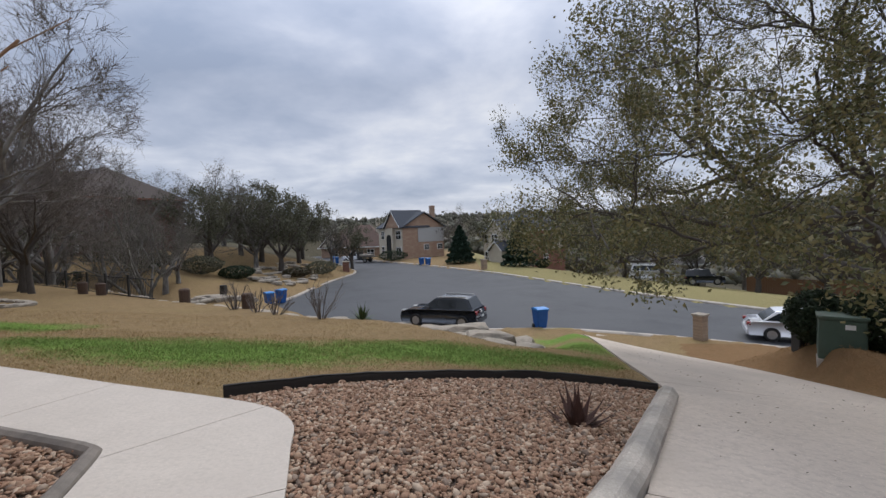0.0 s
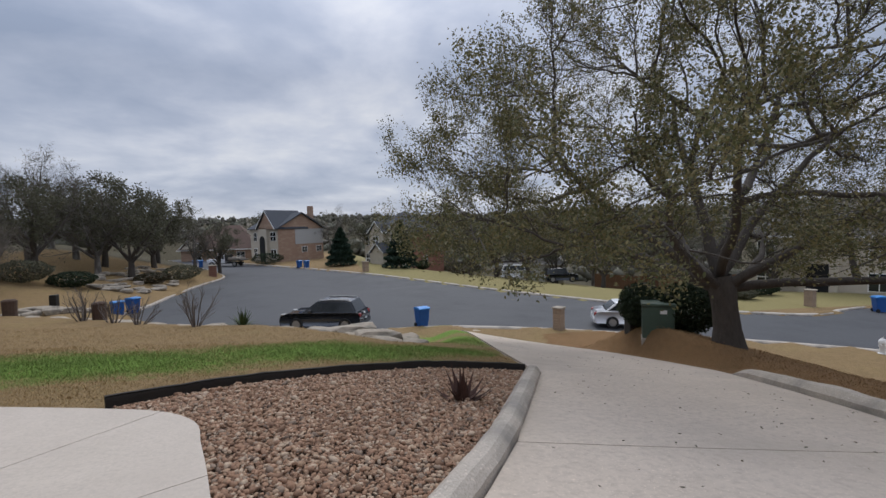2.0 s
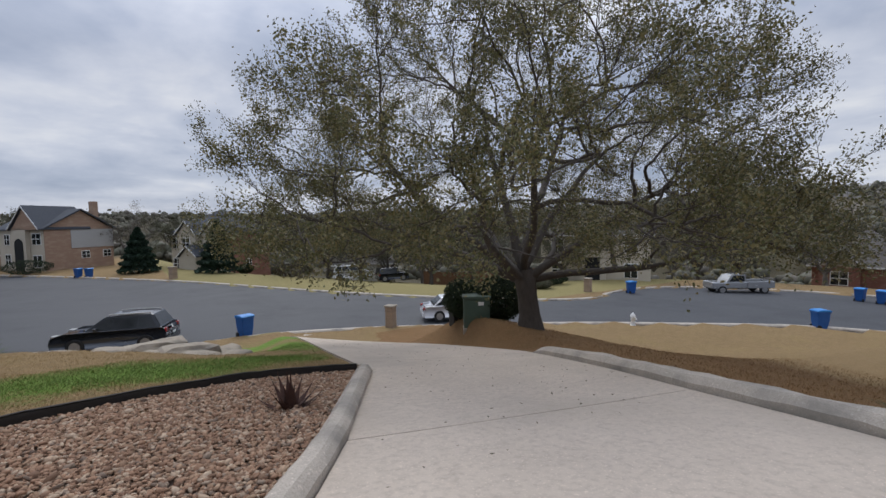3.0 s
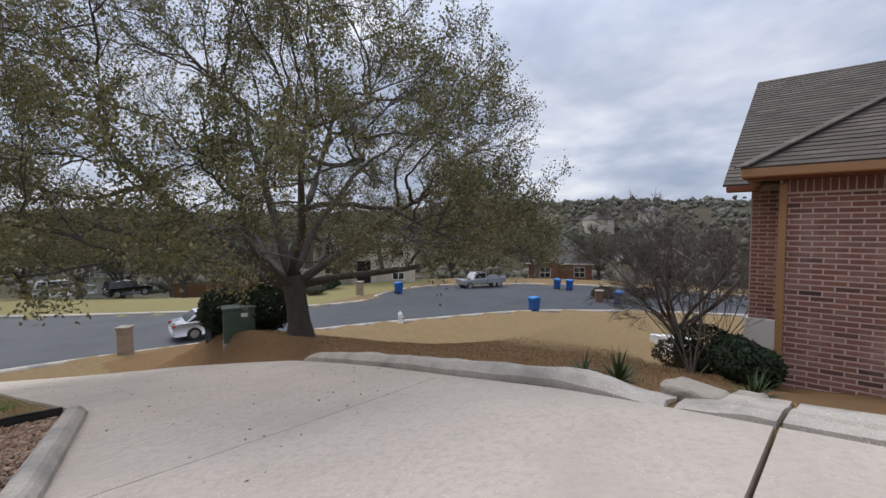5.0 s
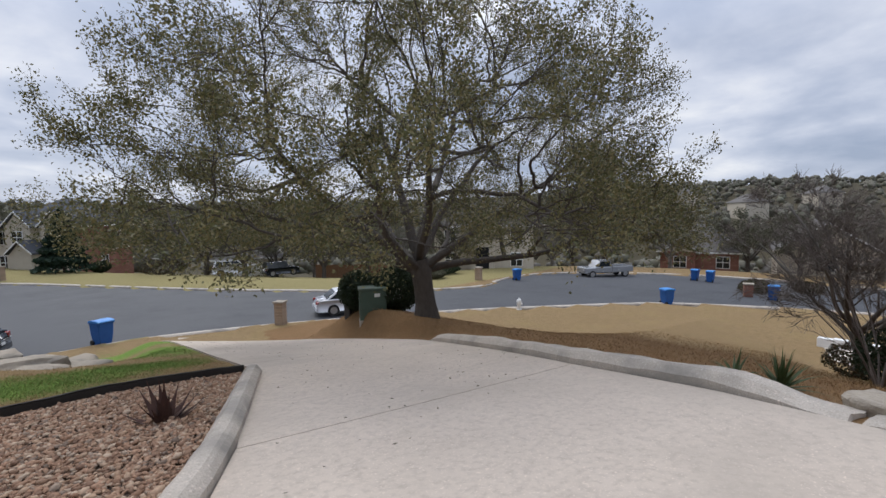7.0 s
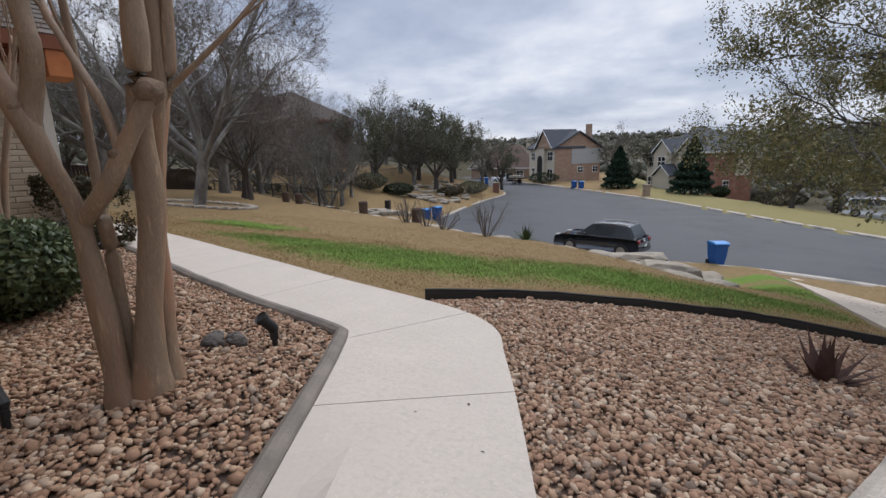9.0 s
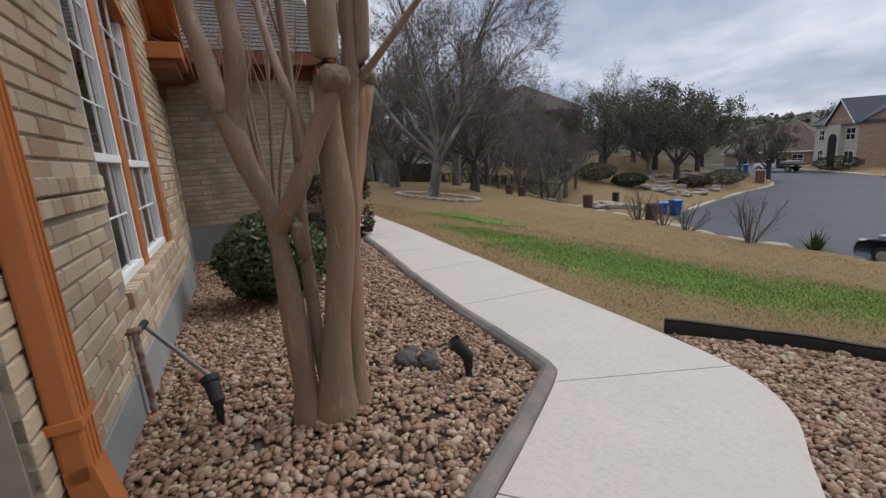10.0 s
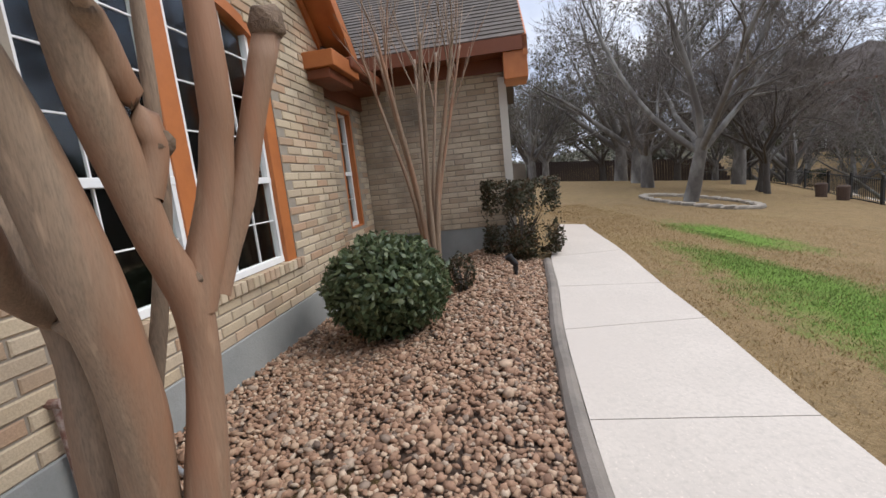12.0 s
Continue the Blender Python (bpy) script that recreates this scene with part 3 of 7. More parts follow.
# walk and driveway
WALK_L = smooth_line([(-1.25, -0.6), (-1.5, 0.5), (-1.67, 1.17), (-1.84, 1.74), (-2.2, 2.66), (-2.34, 2.84), (-2.75, 2.97), (-3.5, 3.2), (-4.6, 3.58), (-5.65, 4.0), (-6.9, 4.46), (-8.3, 5.1), (-9.5, 5.75)], 0.12)
WALK_R = smooth_line([(-0.1, -0.6), (-0.5, 0.75), (-0.71, 1.58), (-0.92, 2.36), (-1.1, 2.95), (-1.24, 3.4), (-1.6, 3.78), (-2.27, 4.04), (-3.35, 4.36), (-4.65, 4.8), (-5.61, 5.09), (-7.17, 5.6), (-8.5, 5.95), (-9.4, 6.2)], 0.12)


def walk_slab(l0, l1, r0, r1):
    """One slab of the walk between two joints."""
    def cut(line, a, b):
        d = [min(range(len(line)), key=lambda i: (line[i][0] - q[0]) ** 2 + (line[i][1] - q[1]) ** 2) for q in (a, b)]
        return resample(line[d[0]:d[1] + 1], 14)
    L, R = cut(WALK_L, l0, l1), cut(WALK_R, r0, r1)
    def shrink(seq):
        seq = list(seq)
        a, b = np.array(seq[0]), np.array(seq[1])
        seq[0] = tuple(a + (b - a) / np.linalg.norm(b - a) * 0.004)
        a, b = np.array(seq[-1]), np.array(seq[-2])
        seq[-1] = tuple(a + (b - a) / np.linalg.norm(b - a) * 0.004)
        return seq
    return shrink(L), shrink(R)


sidewalk = thing("sidewalk", Matrix(), "pale concrete front walk in joined slabs", "sidewalk", kind="structure")
JOINTS = [((-1.25, -0.6), (-0.1, -0.6)), ((-1.84, 1.74), (-0.92, 2.36)), ((-2.22, 2.7), (-1.6, 3.78)), ((-3.5, 3.2), (-3.35, 4.36)), ((-4.6, 3.58), (-4.65, 4.8)), ((-5.65, 4.0), (-5.61, 5.09)), ((-6.9, 4.46), (-7.17, 5.6)), ((-9.5, 5.75), (-9.4, 6.2))]
for (la, ra), (lb, rb) in zip(JOINTS, JOINTS[1:]):
    L, R = walk_slab(la, lb, ra, rb)
    strip("slab", L, R, CONCRETE, 0.045, sidewalk, 8, thick=0.12)

driveway = thing("driveway", Matrix(), "sloping pale concrete driveway with expansion joints", "driveway", kind="structure")


def drive_slab(l0, l1, r0, r1, n=16):
    """A driveway slab between two cross joints, given by their y on the left and right edge."""
    L = [(drive_left(l0 + (l1 - l0) * i / n), l0 + (l1 - l0) * i / n) for i in range(n + 1)]
    R = [(drive_right(r0 + (r1 - r0) * i / n), r0 + (r1 - r0) * i / n) for i in range(n + 1)]
    strip("slab", L, R, DRIVE, 0.035, driveway, 14, base=lambda x, y: max(yard(min(x, drive_right(y)), y), street(x, y) + 0.02), thick=0.12)


for l0, l1, r0, r1 in ((2.50, 6.0, 1.50, 5.2), (6.008, 10.5, 5.208, 9.8), (10.508, 15.5, 9.808, 14.0), (15.508, 22.1, 14.008, 19.0)):
    drive_slab(l0, l1, r0, r1)
# the forecourt round the camera, cut by the joint that runs to the neighbour's side
FORE_R = [(drive_right(y), y) for y in np.linspace(-1.38, 1.49, 14)]
fl = smooth_line([(-0.15, -0.17), (-0.2, 0.3), (-0.12, 0.9), (0.5, 1.62), (1.14, 2.49)], 0.25)
strip("slab", resample(fl, 14), FORE_R, DRIVE, 0.035, driveway, 14, base=lambda x, y: yard(min(x, drive_right(y)), y), thick=0.12)
strip("slab", [(-9.0, -9.0), (-5.0, -5.5), (-1.2, -0.62), (-0.15, -0.20)], [(1.9, -9.0), (2.4, -4.5), (2.85, -2.3), (3.27, -1.41)], DRIVE, 0.035, driveway, 16, base=lambda x, y: yard(min(x, drive_right(y)), y), thick=0.12)

kerb_run("kerb", smooth_line([(-0.12, 0.92), (0.5, 1.64), (1.14, 2.49), (1.75, 3.45), (2.78, 5.14)], 0.15), 0.24, 0.15, KERB, yard, 0.05, 1, label="weathered concrete kerb beside the gravel bed", rough=0.02, fade=(0.3, 0.12))
RK = [(drive_right(y), y) for y in (-0.75, 0.1, 0.8, 1.5, 2.2, 2.9, 3.8, 4.6, 5.3)]
kerb_run("kerb", smooth_line(RK, 0.2), 0.34, 0.17, KERB, lambda x, y: yard(min(x, drive_right(y) + 0.2), y), 0.08, -1, label="weathered concrete kerb along the driveway", rough=0.02, fade=(0.8, 0.35))
kerb_run("kerb", smooth_line([(drive_right(y), y) for y in (-5, -3, -2.1, -1.41)], 0.3), 0.55, 0.085, KERB, yard, 0.20, -1, label="low concrete kerb beside the neighbouring house", rough=0.015)
kerb_run("kerb", smooth_line([(drive_right(y), y) for y in (-1.38, -1.2, -1.0, -0.8)], 0.1), 0.55, 0.085, KERB, yard, 0.20, -1, label="low concrete kerb beside the neighbouring house", rough=0.015, fade=(0.0, 0.45))
BK = smooth_line([(-1.5, 0.5), (-1.67, 1.17), (-1.84, 1.74), (-2.2, 2.66), (-2.34, 2.84), (-2.75, 2.97), (-3.5, 3.2), (-4.6, 3.58), (-5.65, 4.0), (-6.7, 4.38)], 0.12)
kerb_run("kerb", BK, 0.11, 0.085, KERB_DARK, height, 0.01, 1, label="dark weathered concrete edging round the house bed", rough=0.006)

# ---- gravel ----
def ico():
    bm = bmesh.new()
    bmesh.ops.create_icosphere(bm, subdivisions=1, radius=1.0)
    v = np.array([q.co[:] for q in bm.verts])
    f = np.array([[q.index for q in p.verts] for p in bm.faces])
    bm.free()
    return v, f


def gravel(name, poly, count, size, base, label, seed, skip=None):
    rng = np.random.default_rng(seed)
    V, F = ico()
    P = np.array(poly)
    lo, hi = P.min(0), P.max(0)
    verts, faces, k = [], [], 0
    cell = {}
    done = tries = 0
    while done < count and tries < count * 12:
        tries += 1
        x, y = rng.uniform(lo, hi)
        if not inside(x, y, poly) or (skip and skip(x, y)):
            continue
        key = (int(x / 0.026), int(y / 0.026))
        if cell.get(key, 0) >= 2:
            continue
        cell[key] = cell.get(key, 0) + 1
        s = size * rng.lognormal(0, 0.28)
        sc = np.array((s * rng.uniform(0.9, 1.5), s * rng.uniform(0.75, 1.05), s * rng.uniform(0.45, 0.7)))
        v = V * (1 + rng.uniform(-0.2, 0.2, (len(V), 1))) * sc
        q = np.array(Euler((rng.normal(0, 0.35), rng.normal(0, 0.35), rng.uniform(0, 6.3))).to_matrix())
        v = v @ q.T + np.array((x, y, base(x, y) + 0.012 + s * rng.uniform(0.0, 0.75)))
        verts.append(v); faces.append(F + k); k += len(V)
        done += 1
    V2, F2 = np.concatenate(verts), np.concatenate(faces)
    ob = obj(name, V2.tolist(), F2.tolist(), STONE, None, True)
    return tagged(ob, label, "gravel", kind="stuff")


FRONT_BED = [(-0.30, 0.80)] + [tuple(p) for p in WALK_R if 0.85 < p[1] < 3.9 and p[0] > -1.7] + [(-2.1, 4.1), (-1.2, 4.70), (0.05, 5.06), (1.14, 5.44), (2.06, 5.44), (2.72, 5.3), (2.5, 5.08), (1.55, 3.5), (0.95, 2.55), (0.32, 1.75), (-0.2, 1.1)]
U, N, O = Vector((-0.955, 0.295, 0)), Vector((0.295, 0.955, 0)), Vector((-2.995, 0.717, 0))


def wall_point(u, n):
    p = O + U * u + N * n
    return (p.x, p.y)


HOUSE_BED = [wall_point(-1.6, 0), wall_point(4.05, 0.0), wall_point(4.05, -0.1), wall_point(5.6, -0.1), wall_point(5.6, 2.0), (-7.0, 4.3)] + [(p[0] - 0.04, p[1] - 0.06) for p in reversed(BK)]


def bed_sheet(name, poly, mat, lift, label):
    bm = bmesh.new()
    f = bm.faces.new([bm.verts.new((x, y, 0)) for x, y in poly])
    bmesh.ops.triangulate(bm, faces=[f])
    for _ in range(4):
        bmesh.ops.subdivide_edges(bm, edges=[e for e in bm.edges if e.calc_length() > 0.4], cuts=1)
    for v in bm.verts:
        v.co.z = height(v.co.x, v.co.y) + lift
    ob = part(name, bm, mat)
    return tagged(ob, label, "soil", kind="structure")


SOIL = surface("bed_soil", (0.13, 0.085, 0.06), (0.08, 0.055, 0.04), 12, 0.95, 0.5, 60)
bed_sheet("ground_bed", FRONT_BED, SOIL, 0.0, "dark soil under the front gravel bed")
bed_sheet("ground_bed", HOUSE_BED, SOIL, 0.0, "dark soil under the gravel bed along the house")
gravel("gravel", FRONT_BED, 18500, 0.0158, height, "brown and tan river gravel in the front bed", 3)
gravel("gravel", HOUSE_BED, 25000, 0.0162, height, "brown and tan river gravel along the house wall", 4)
EDGE_LINE = smooth_line([(-2.17, 4.16), (-1.2, 4.74), (0.05, 5.1), (1.14, 5.48), (2.06, 5.48), (2.62, 5.36)], 0.15)
kerb_run("edging", EDGE_LINE, 0.035, 0.11, EDGING, height, 0.004, 1, label="black landscape edging between lawn and gravel", rough=0.01)

# ---- trees ----
def tubes(lines, sides=6):
    """Tapered tubes along polylines of (point, radius)."""
    verts, faces = [], []
    ang = np.arange(sides) * 2 * math.pi / sides
    ca, sa = np.cos(ang), np.sin(ang)
    for pts, rad in lines:
        P = np.asarray(pts, float)
        D = np.gradient(P, axis=0)
        D /= np.linalg.norm(D, axis=1)[:, None] + 1e-9
        ref = np.where(np.abs(D[:, 2:3]) > 0.9, np.array([[1.0, 0, 0]]), np.array([[0, 0, 1.0]]))
        A = np.cross(D, ref); A /= np.linalg.norm(A, axis=1)[:, None] + 1e-9
        B = np.cross(D, A)
        k = len(verts)
        R = np.asarray(rad, float)
        ring = P[:, None] + (A[:, None] * ca[None, :, None] + B[:, None] * sa[None, :, None]) * R[:, None, None]
        verts.extend(ring.reshape(-1, 3).tolist())
        for i in range(len(P) - 1):
            a = k + i * sides
            for j in range(sides):
                j2 = (j + 1) % sides
                faces.append((a + j, a + j2, a + sides + j2, a + sides + j))
    return verts, faces


def limb(rng, start, way, length, r0, r1, segs, wander, lift=0.0, droop=0.0):
    P = [np.array(start, float)]
    d = np.array(way, float); d /= np.linalg.norm(d)
    for i in range(segs):
        d = d + rng.normal(0, wander, 3) + np.array((0, 0, lift - droop * i / segs))
        d /= np.linalg.norm(d)
        P.append(P[-1] + d * length / segs)
    return P, list(np.linspace(r0, r1, segs + 1))


def branch_out(rng, parent, count, length, angle, level, levels, out, tips, wander=0.12, lift=0.03, frac=(0.3, 1.0), shrink=0.55, fan=0.62, droop=0.0):
    P, R = parent
    n = len(P) - 1
    for c in range(count):
        f = frac[0] + (frac[1] - frac[0]) * (c + rng.uniform(0, 1)) / count
        i = min(int(f * n), n - 1)
        t = f * n - i
        p = P[i] + (P[i + 1] - P[i]) * t
        d = P[i + 1] - P[i]; d = d / np.linalg.norm(d)
        side = rng.normal(0, 1, 3); side -= d * side.dot(d); side /= np.linalg.norm(side)
        a = angle * rng.uniform(0.6, 1.25)
        w = d * math.cos(a) + side * math.sin(a)
        r = max(0.004, (R[i] + (R[i + 1] - R[i]) * t) * fan)
        le = length * rng.uniform(0.7, 1.25) * (1.15 - 0.5 * f)
        ln = limb(rng, p, w, le, r, max(0.0025, r * 0.35), 4 if level >= levels - 1 else 6, wander, lift, droop)
        out.setdefault(level, []).append(ln)
        if level == levels:
            tips.append(ln)
        else:
            branch_out(rng, ln, max(3, int(count * 0.9)), length * shrink, angle, level + 1, levels, out, tips, wander, lift, (0.25, 1.0), shrink, fan, droop)


def leaves_on(rng, tips, per, size, spread, up=0.3):
    pts = []
    for P, R in tips:
        P = np.array(P)
        f = rng.uniform(0.15, 1.0, per) * (len(P) - 1)
        i = np.minimum(f.astype(int), len(P) - 2)
        pts.append(P[i] + (P[i + 1] - P[i]) * (f - i)[:, None] + rng.normal(0, spread, (per, 3)))
    C = np.concatenate(pts)
    return leaf_cards(rng, C, size, up)


def leaf_cards(rng, C, size, up=0.3, normals=None):
    """Small pointed leaves, folded along the midrib."""
    n = len(C)
    d = rng.normal(0, 1, (n, 3)); d[:, 2] += up; d /= np.linalg.norm(d, axis=1)[:, None]
    w = rng.normal(0, 1, (n, 3))
    if normals is not None:
        w = np.cross(d, normals + rng.normal(0, 0.5, (n, 3)))
    w -= d * (w * d).sum(1)[:, None]; w /= np.linalg.norm(w, axis=1)[:, None] + 1e-9
    s = size * rng.uniform(0.7, 1.35, (n, 1))
    nn = np.cross(d, w)
    a, b = C - d * s * 0.5, C + d * s * 0.5
    l, r = C + w * s * 0.27 + nn * s * 0.08, C - w * s * 0.27 + nn * s * 0.08
    V = np.stack([a, l, b, r], 1).reshape(-1, 3)
    k = np.arange(n)[:, None] * 4
    F = np.concatenate([k + np.array([[0, 1, 2]]), k + np.array([[0, 2, 3]])])
    return V, F


def fast_mesh(name, V, F, mat, parent=None, smooth=False):
    me = bpy.data.meshes.new(name)
    V, F = np.asarray(V, np.float32), np.asarray(F, np.int32)
    k = F.shape[1]
    me.vertices.add(len(V)); me.vertices.foreach_set("co", V.ravel())
    me.loops.add(F.size); me.loops.foreach_set("vertex_index", F.ravel())
    me.polygons.add(len(F)); me.polygons.foreach_set("loop_start", np.arange(len(F), dtype=np.int32) * k)
    me.materials.append(mat)
    me.update(calc_edges=True)
    me.validate()
    if smooth:
        me.polygons.foreach_set("use_smooth", [True] * len(F))
    ob = new(name, me)
    if parent:
        ob.parent = parent
    return ob


def wood_parts(tree, trunk_lines, out, bark, twig_mat, twig_from=2):
    V, F = tubes(trunk_lines, 12)
    fast_mesh("trunk", V, F, bark, tree, True)
    low = [l for k in out if k < twig_from for l in out[k]]
    if low:
        V, F = tubes(low, 7); tagged(fast_mesh("branch", V, F, bark, tree, True), kind="stuff")
    hi = [l for k in out if k >= twig_from for l in out[k]]
    if hi:
        V, F = tubes(hi, 3); tagged(fast_mesh("twig", V, F, twig_mat, tree), kind="stuff")


def sph(az, el):
    """Direction from a compass angle (0: +y, clockwise) and an elevation, in degrees."""
    a, e = radians(az), radians(el)
    return np.array((math.sin(a) * math.cos(e), math.cos(a) * math.cos(e), math.sin(e)))


def reach_out(rng, nodes, goal, r0, r1, sag=0.12, segs=7):
    """A curved limb from the nearest fitting node of the skeleton to a goal."""
    Q = np.array([q for q, _ in nodes])
    # limbs leave towards the outside, never back through the crown
    cost = np.linalg.norm(goal - Q, axis=1) + 1.2 * np.maximum(0.0, np.hypot(Q[:, 0], Q[:, 1]) - math.hypot(goal[0], goal[1])) + 2.0 * (Q[:, 2] > goal[2] + 0.6)
    a, rad = nodes[int(cost.argmin())]
    le = np.linalg.norm(goal - a)
    mid = (a + goal) / 2 + np.array((0, 0, sag * le)) * rng.uniform(-0.6, 1.0) + rng.normal(0, 0.07 * le, 3)
    P = []
    for i in range(segs + 1):
        f = i / segs
        P.append(a * (1 - f) ** 2 + mid * 2 * f * (1 - f) + goal * f * f + (rng.normal(0, 0.02 * le, 3) if 0 < i < segs else 0))
    r = min(r0, rad * 0.85)
    return P, list(np.linspace(r, r1, segs + 1))


def live_oak(x, y, z):
    rng = np.random.default_rng(11)
    t = thing("live_oak_tree", pose(x, y, z), "spreading live oak with thinning olive leaves beside the driveway", "tree")
    out, tips = {}, []
    trunk = ([np.array(p) for p in ((0, 0, -0.3), (0.0, 0.0, 0.0), (-0.02, 0.02, 0.35), (-0.06, 0.05, 0.8), (-0.10, 0.08, 1.2), (-0.14, 0.1, 1.5))], [0.44, 0.34, 0.27, 0.25, 0.27, 0.22])
    lines = [trunk]
    nodes = []
    # scaffold limbs: azimuth, elevation, length, radius
    for az, el, le, r in ((318, 17, 5.6, 0.17), (300, 38, 4.6, 0.14), (345, 58, 4.4, 0.15), (40, 66, 4.6, 0.15), (85, 44, 4.4, 0.13), (128, 4, 5.4, 0.12), (150, 36, 4.0, 0.12), (225, 46, 4.0, 0.12), (255, 24, 4.2, 0.11), (20, 24, 4.4, 0.12), (70, 18, 4.4, 0.11)):
        ln = limb(rng, trunk[0][-2 if el < 40 else -1], sph(az, el), le, r * 0.9, 0.045, 9, 0.09, 0.015)
        lines.append(ln)
        nodes += [(p, q) for p, q in zip(ln[0][3:], ln[1][3:])]
    def dome(az, el, f):
        a, e = radians(az), radians(el)
        f *= 1 - 0.13 * max(0.0, math.cos(a - radians(125)))
        k = f / math.sqrt((math.cos(e) / 6.7) ** 2 + (math.sin(e) / 7.4) ** 2)
        return np.array((-0.14, 0.1, 1.6)) + k * np.array((math.sin(a) * math.cos(e), math.cos(a) * math.cos(e), math.sin(e)))
    for count, f0, f1, r0, r1, e0 in ((34, 0.55, 0.72, 0.075, 0.03, 6), (90, 0.70, 0.90, 0.038, 0.014, 3), (150, 0.82, 1.06, 0.022, 0.008, 3)):
        fresh = []
        for i in range(count):
            u = (i + 0.5) / count
            el = math.degrees(math.asin(math.sin(radians(e0)) + (0.99 - math.sin(radians(e0))) * u))
            goal = dome(i * 137.508 + rng.uniform(-12, 12), el, rng.uniform(f0, f1))
            ln = reach_out(rng, nodes, goal, r0, r1)
            out.setdefault(1, []).append(ln)
            fresh += [(p, q) for p, q in zip(ln[0][2:], ln[1][2:])]
            if r0 < 0.05:
                branch_out(rng, ln, 5, 0.95, 0.65, 2, 3, out, tips, 0.13, 0.085, (0.25, 1.0), 0.62, 0.6)
        nodes += fresh
    # a skirt of low branches all round
    for i in range(44):
        ln = reach_out(rng, nodes, dome(i * 137.508, rng.uniform(1, 24), rng.uniform(0.4, 0.98)), 0.022, 0.008)
        out[1].append(ln)
        branch_out(rng, ln, 5, 0.95, 0.65, 2, 3, out, tips, 0.13, 0.05, (0.25, 1.0), 0.62, 0.6)
    # nothing hangs lower than a person walking under the crown
    for k in (2, 3):
        out[k] = [q for q in out[k] if min(p[2] for p in q[0]) > 1.9]
    tips = [q for q in tips if min(p[2] for p in q[0]) > 1.9]
    wood_parts(t, lines, out, BARK_O, BARK_O, 2)
    thick = [q for q in tips if noise.noise(Vector(q[0][-1]) * 0.55) - 0.10 * (q[0][-1][2] - 5.0) > -0.05]
    thin = [q for q in tips if noise.noise(Vector(q[0][-1]) * 0.55) - 0.10 * (q[0][-1][2] - 5.0) <= -0.05]
    V, F = leaves_on(rng, thick, 72, 0.048, 0.088)
    V2, F2 = leaves_on(rng, thin, 32, 0.044, 0.05)
    fast_mesh("crown", np.concatenate([V, V2]), np.concatenate([F, F2 + len(V)]), OAK_LEAF, t)
    return t


def bare_tree(name, label, m, seed, height_m, trunk_r, limbs, levels=3, twigs=6, leaf=None, per=0, size=0.1, bark=None, lean=0.0, group="", spray=0):
    rng = np.random.default_rng(seed)
    t = thing(name, m, label, "tree", group)
    out, tips = {}, []
    fork = height_m * 0.22
    trunk = limb(rng, (0, 0, -0.3), (lean, 0, 1), fork + 0.3, trunk_r * 1.25, trunk_r * 0.85, 5, 0.05)
    lines = [trunk]
    for i in range(limbs):
        az = 360 * i / limbs + rng.uniform(-20, 20)
        ln = limb(rng, trunk[0][-1 if i % 2 else -2], sph(az, rng.uniform(35, 72)), height_m * rng.uniform(0.55, 0.8), trunk_r * 0.55, 0.02, 8, 0.10, 0.02)
        lines.append(ln)
        branch_out(rng, ln, twigs, height_m * 0.26, 0.75, 1, levels, out, tips, 0.14, 0.04, (0.2, 1.0), 0.55, 0.5)
    if spray:
        # the finest twigs, in tufts along the last branchlets
        for P, R in list(tips):
            for _ in range(spray):
                i = int(rng.integers(1, len(P)))
                d = P[i] - P[i - 1]
                d = d / np.linalg.norm(d) + rng.normal(0, 0.55, 3) + np.array((0, 0, 0.15))
                d *= height_m * rng.uniform(0.025, 0.06) / np.linalg.norm(d)
                out.setdefault(levels + 1, []).append(([P[i], P[i] + d], [0.005, 0.003]))
    wood_parts(t, lines, out, bark or BARK_G, TWIG, 2)
    if leaf:
        V, F = leaves_on(rng, tips, per, size, size * 0.9)
        fast_mesh("crown", V, F, leaf, t)
    return t


oak = live_oak(8.13, 6.84, height(8.13, 6.84))
# ---- bare and background trees ----
plane_tree = bare_tree("bare_tree", "bare tree with a mottled pale grey trunk on the lawn", pose(-13.45, 11.6, height(-13.45, 11.6)), 21, 8.5, 0.18, 7, 3, 7, GREY_LEAF, 1, 0.07, BARK_G, 0.12, spray=7)
for x, y, s, ln in ((-16.2, 16.8, 5, 0.05), (-15.4, 16.3, 6, -0.05), (-16.9, 17.3, 7, 0.2)):
    bare_tree("bare_tree", "slim bare tree with several thin grey stems", pose(x, y, height(x, y)), s + 30, 6.5, 0.10, 5, 3, 6, None, 0, 0.1, BARK_O, ln, "slim trees by the iron fence", spray=8)

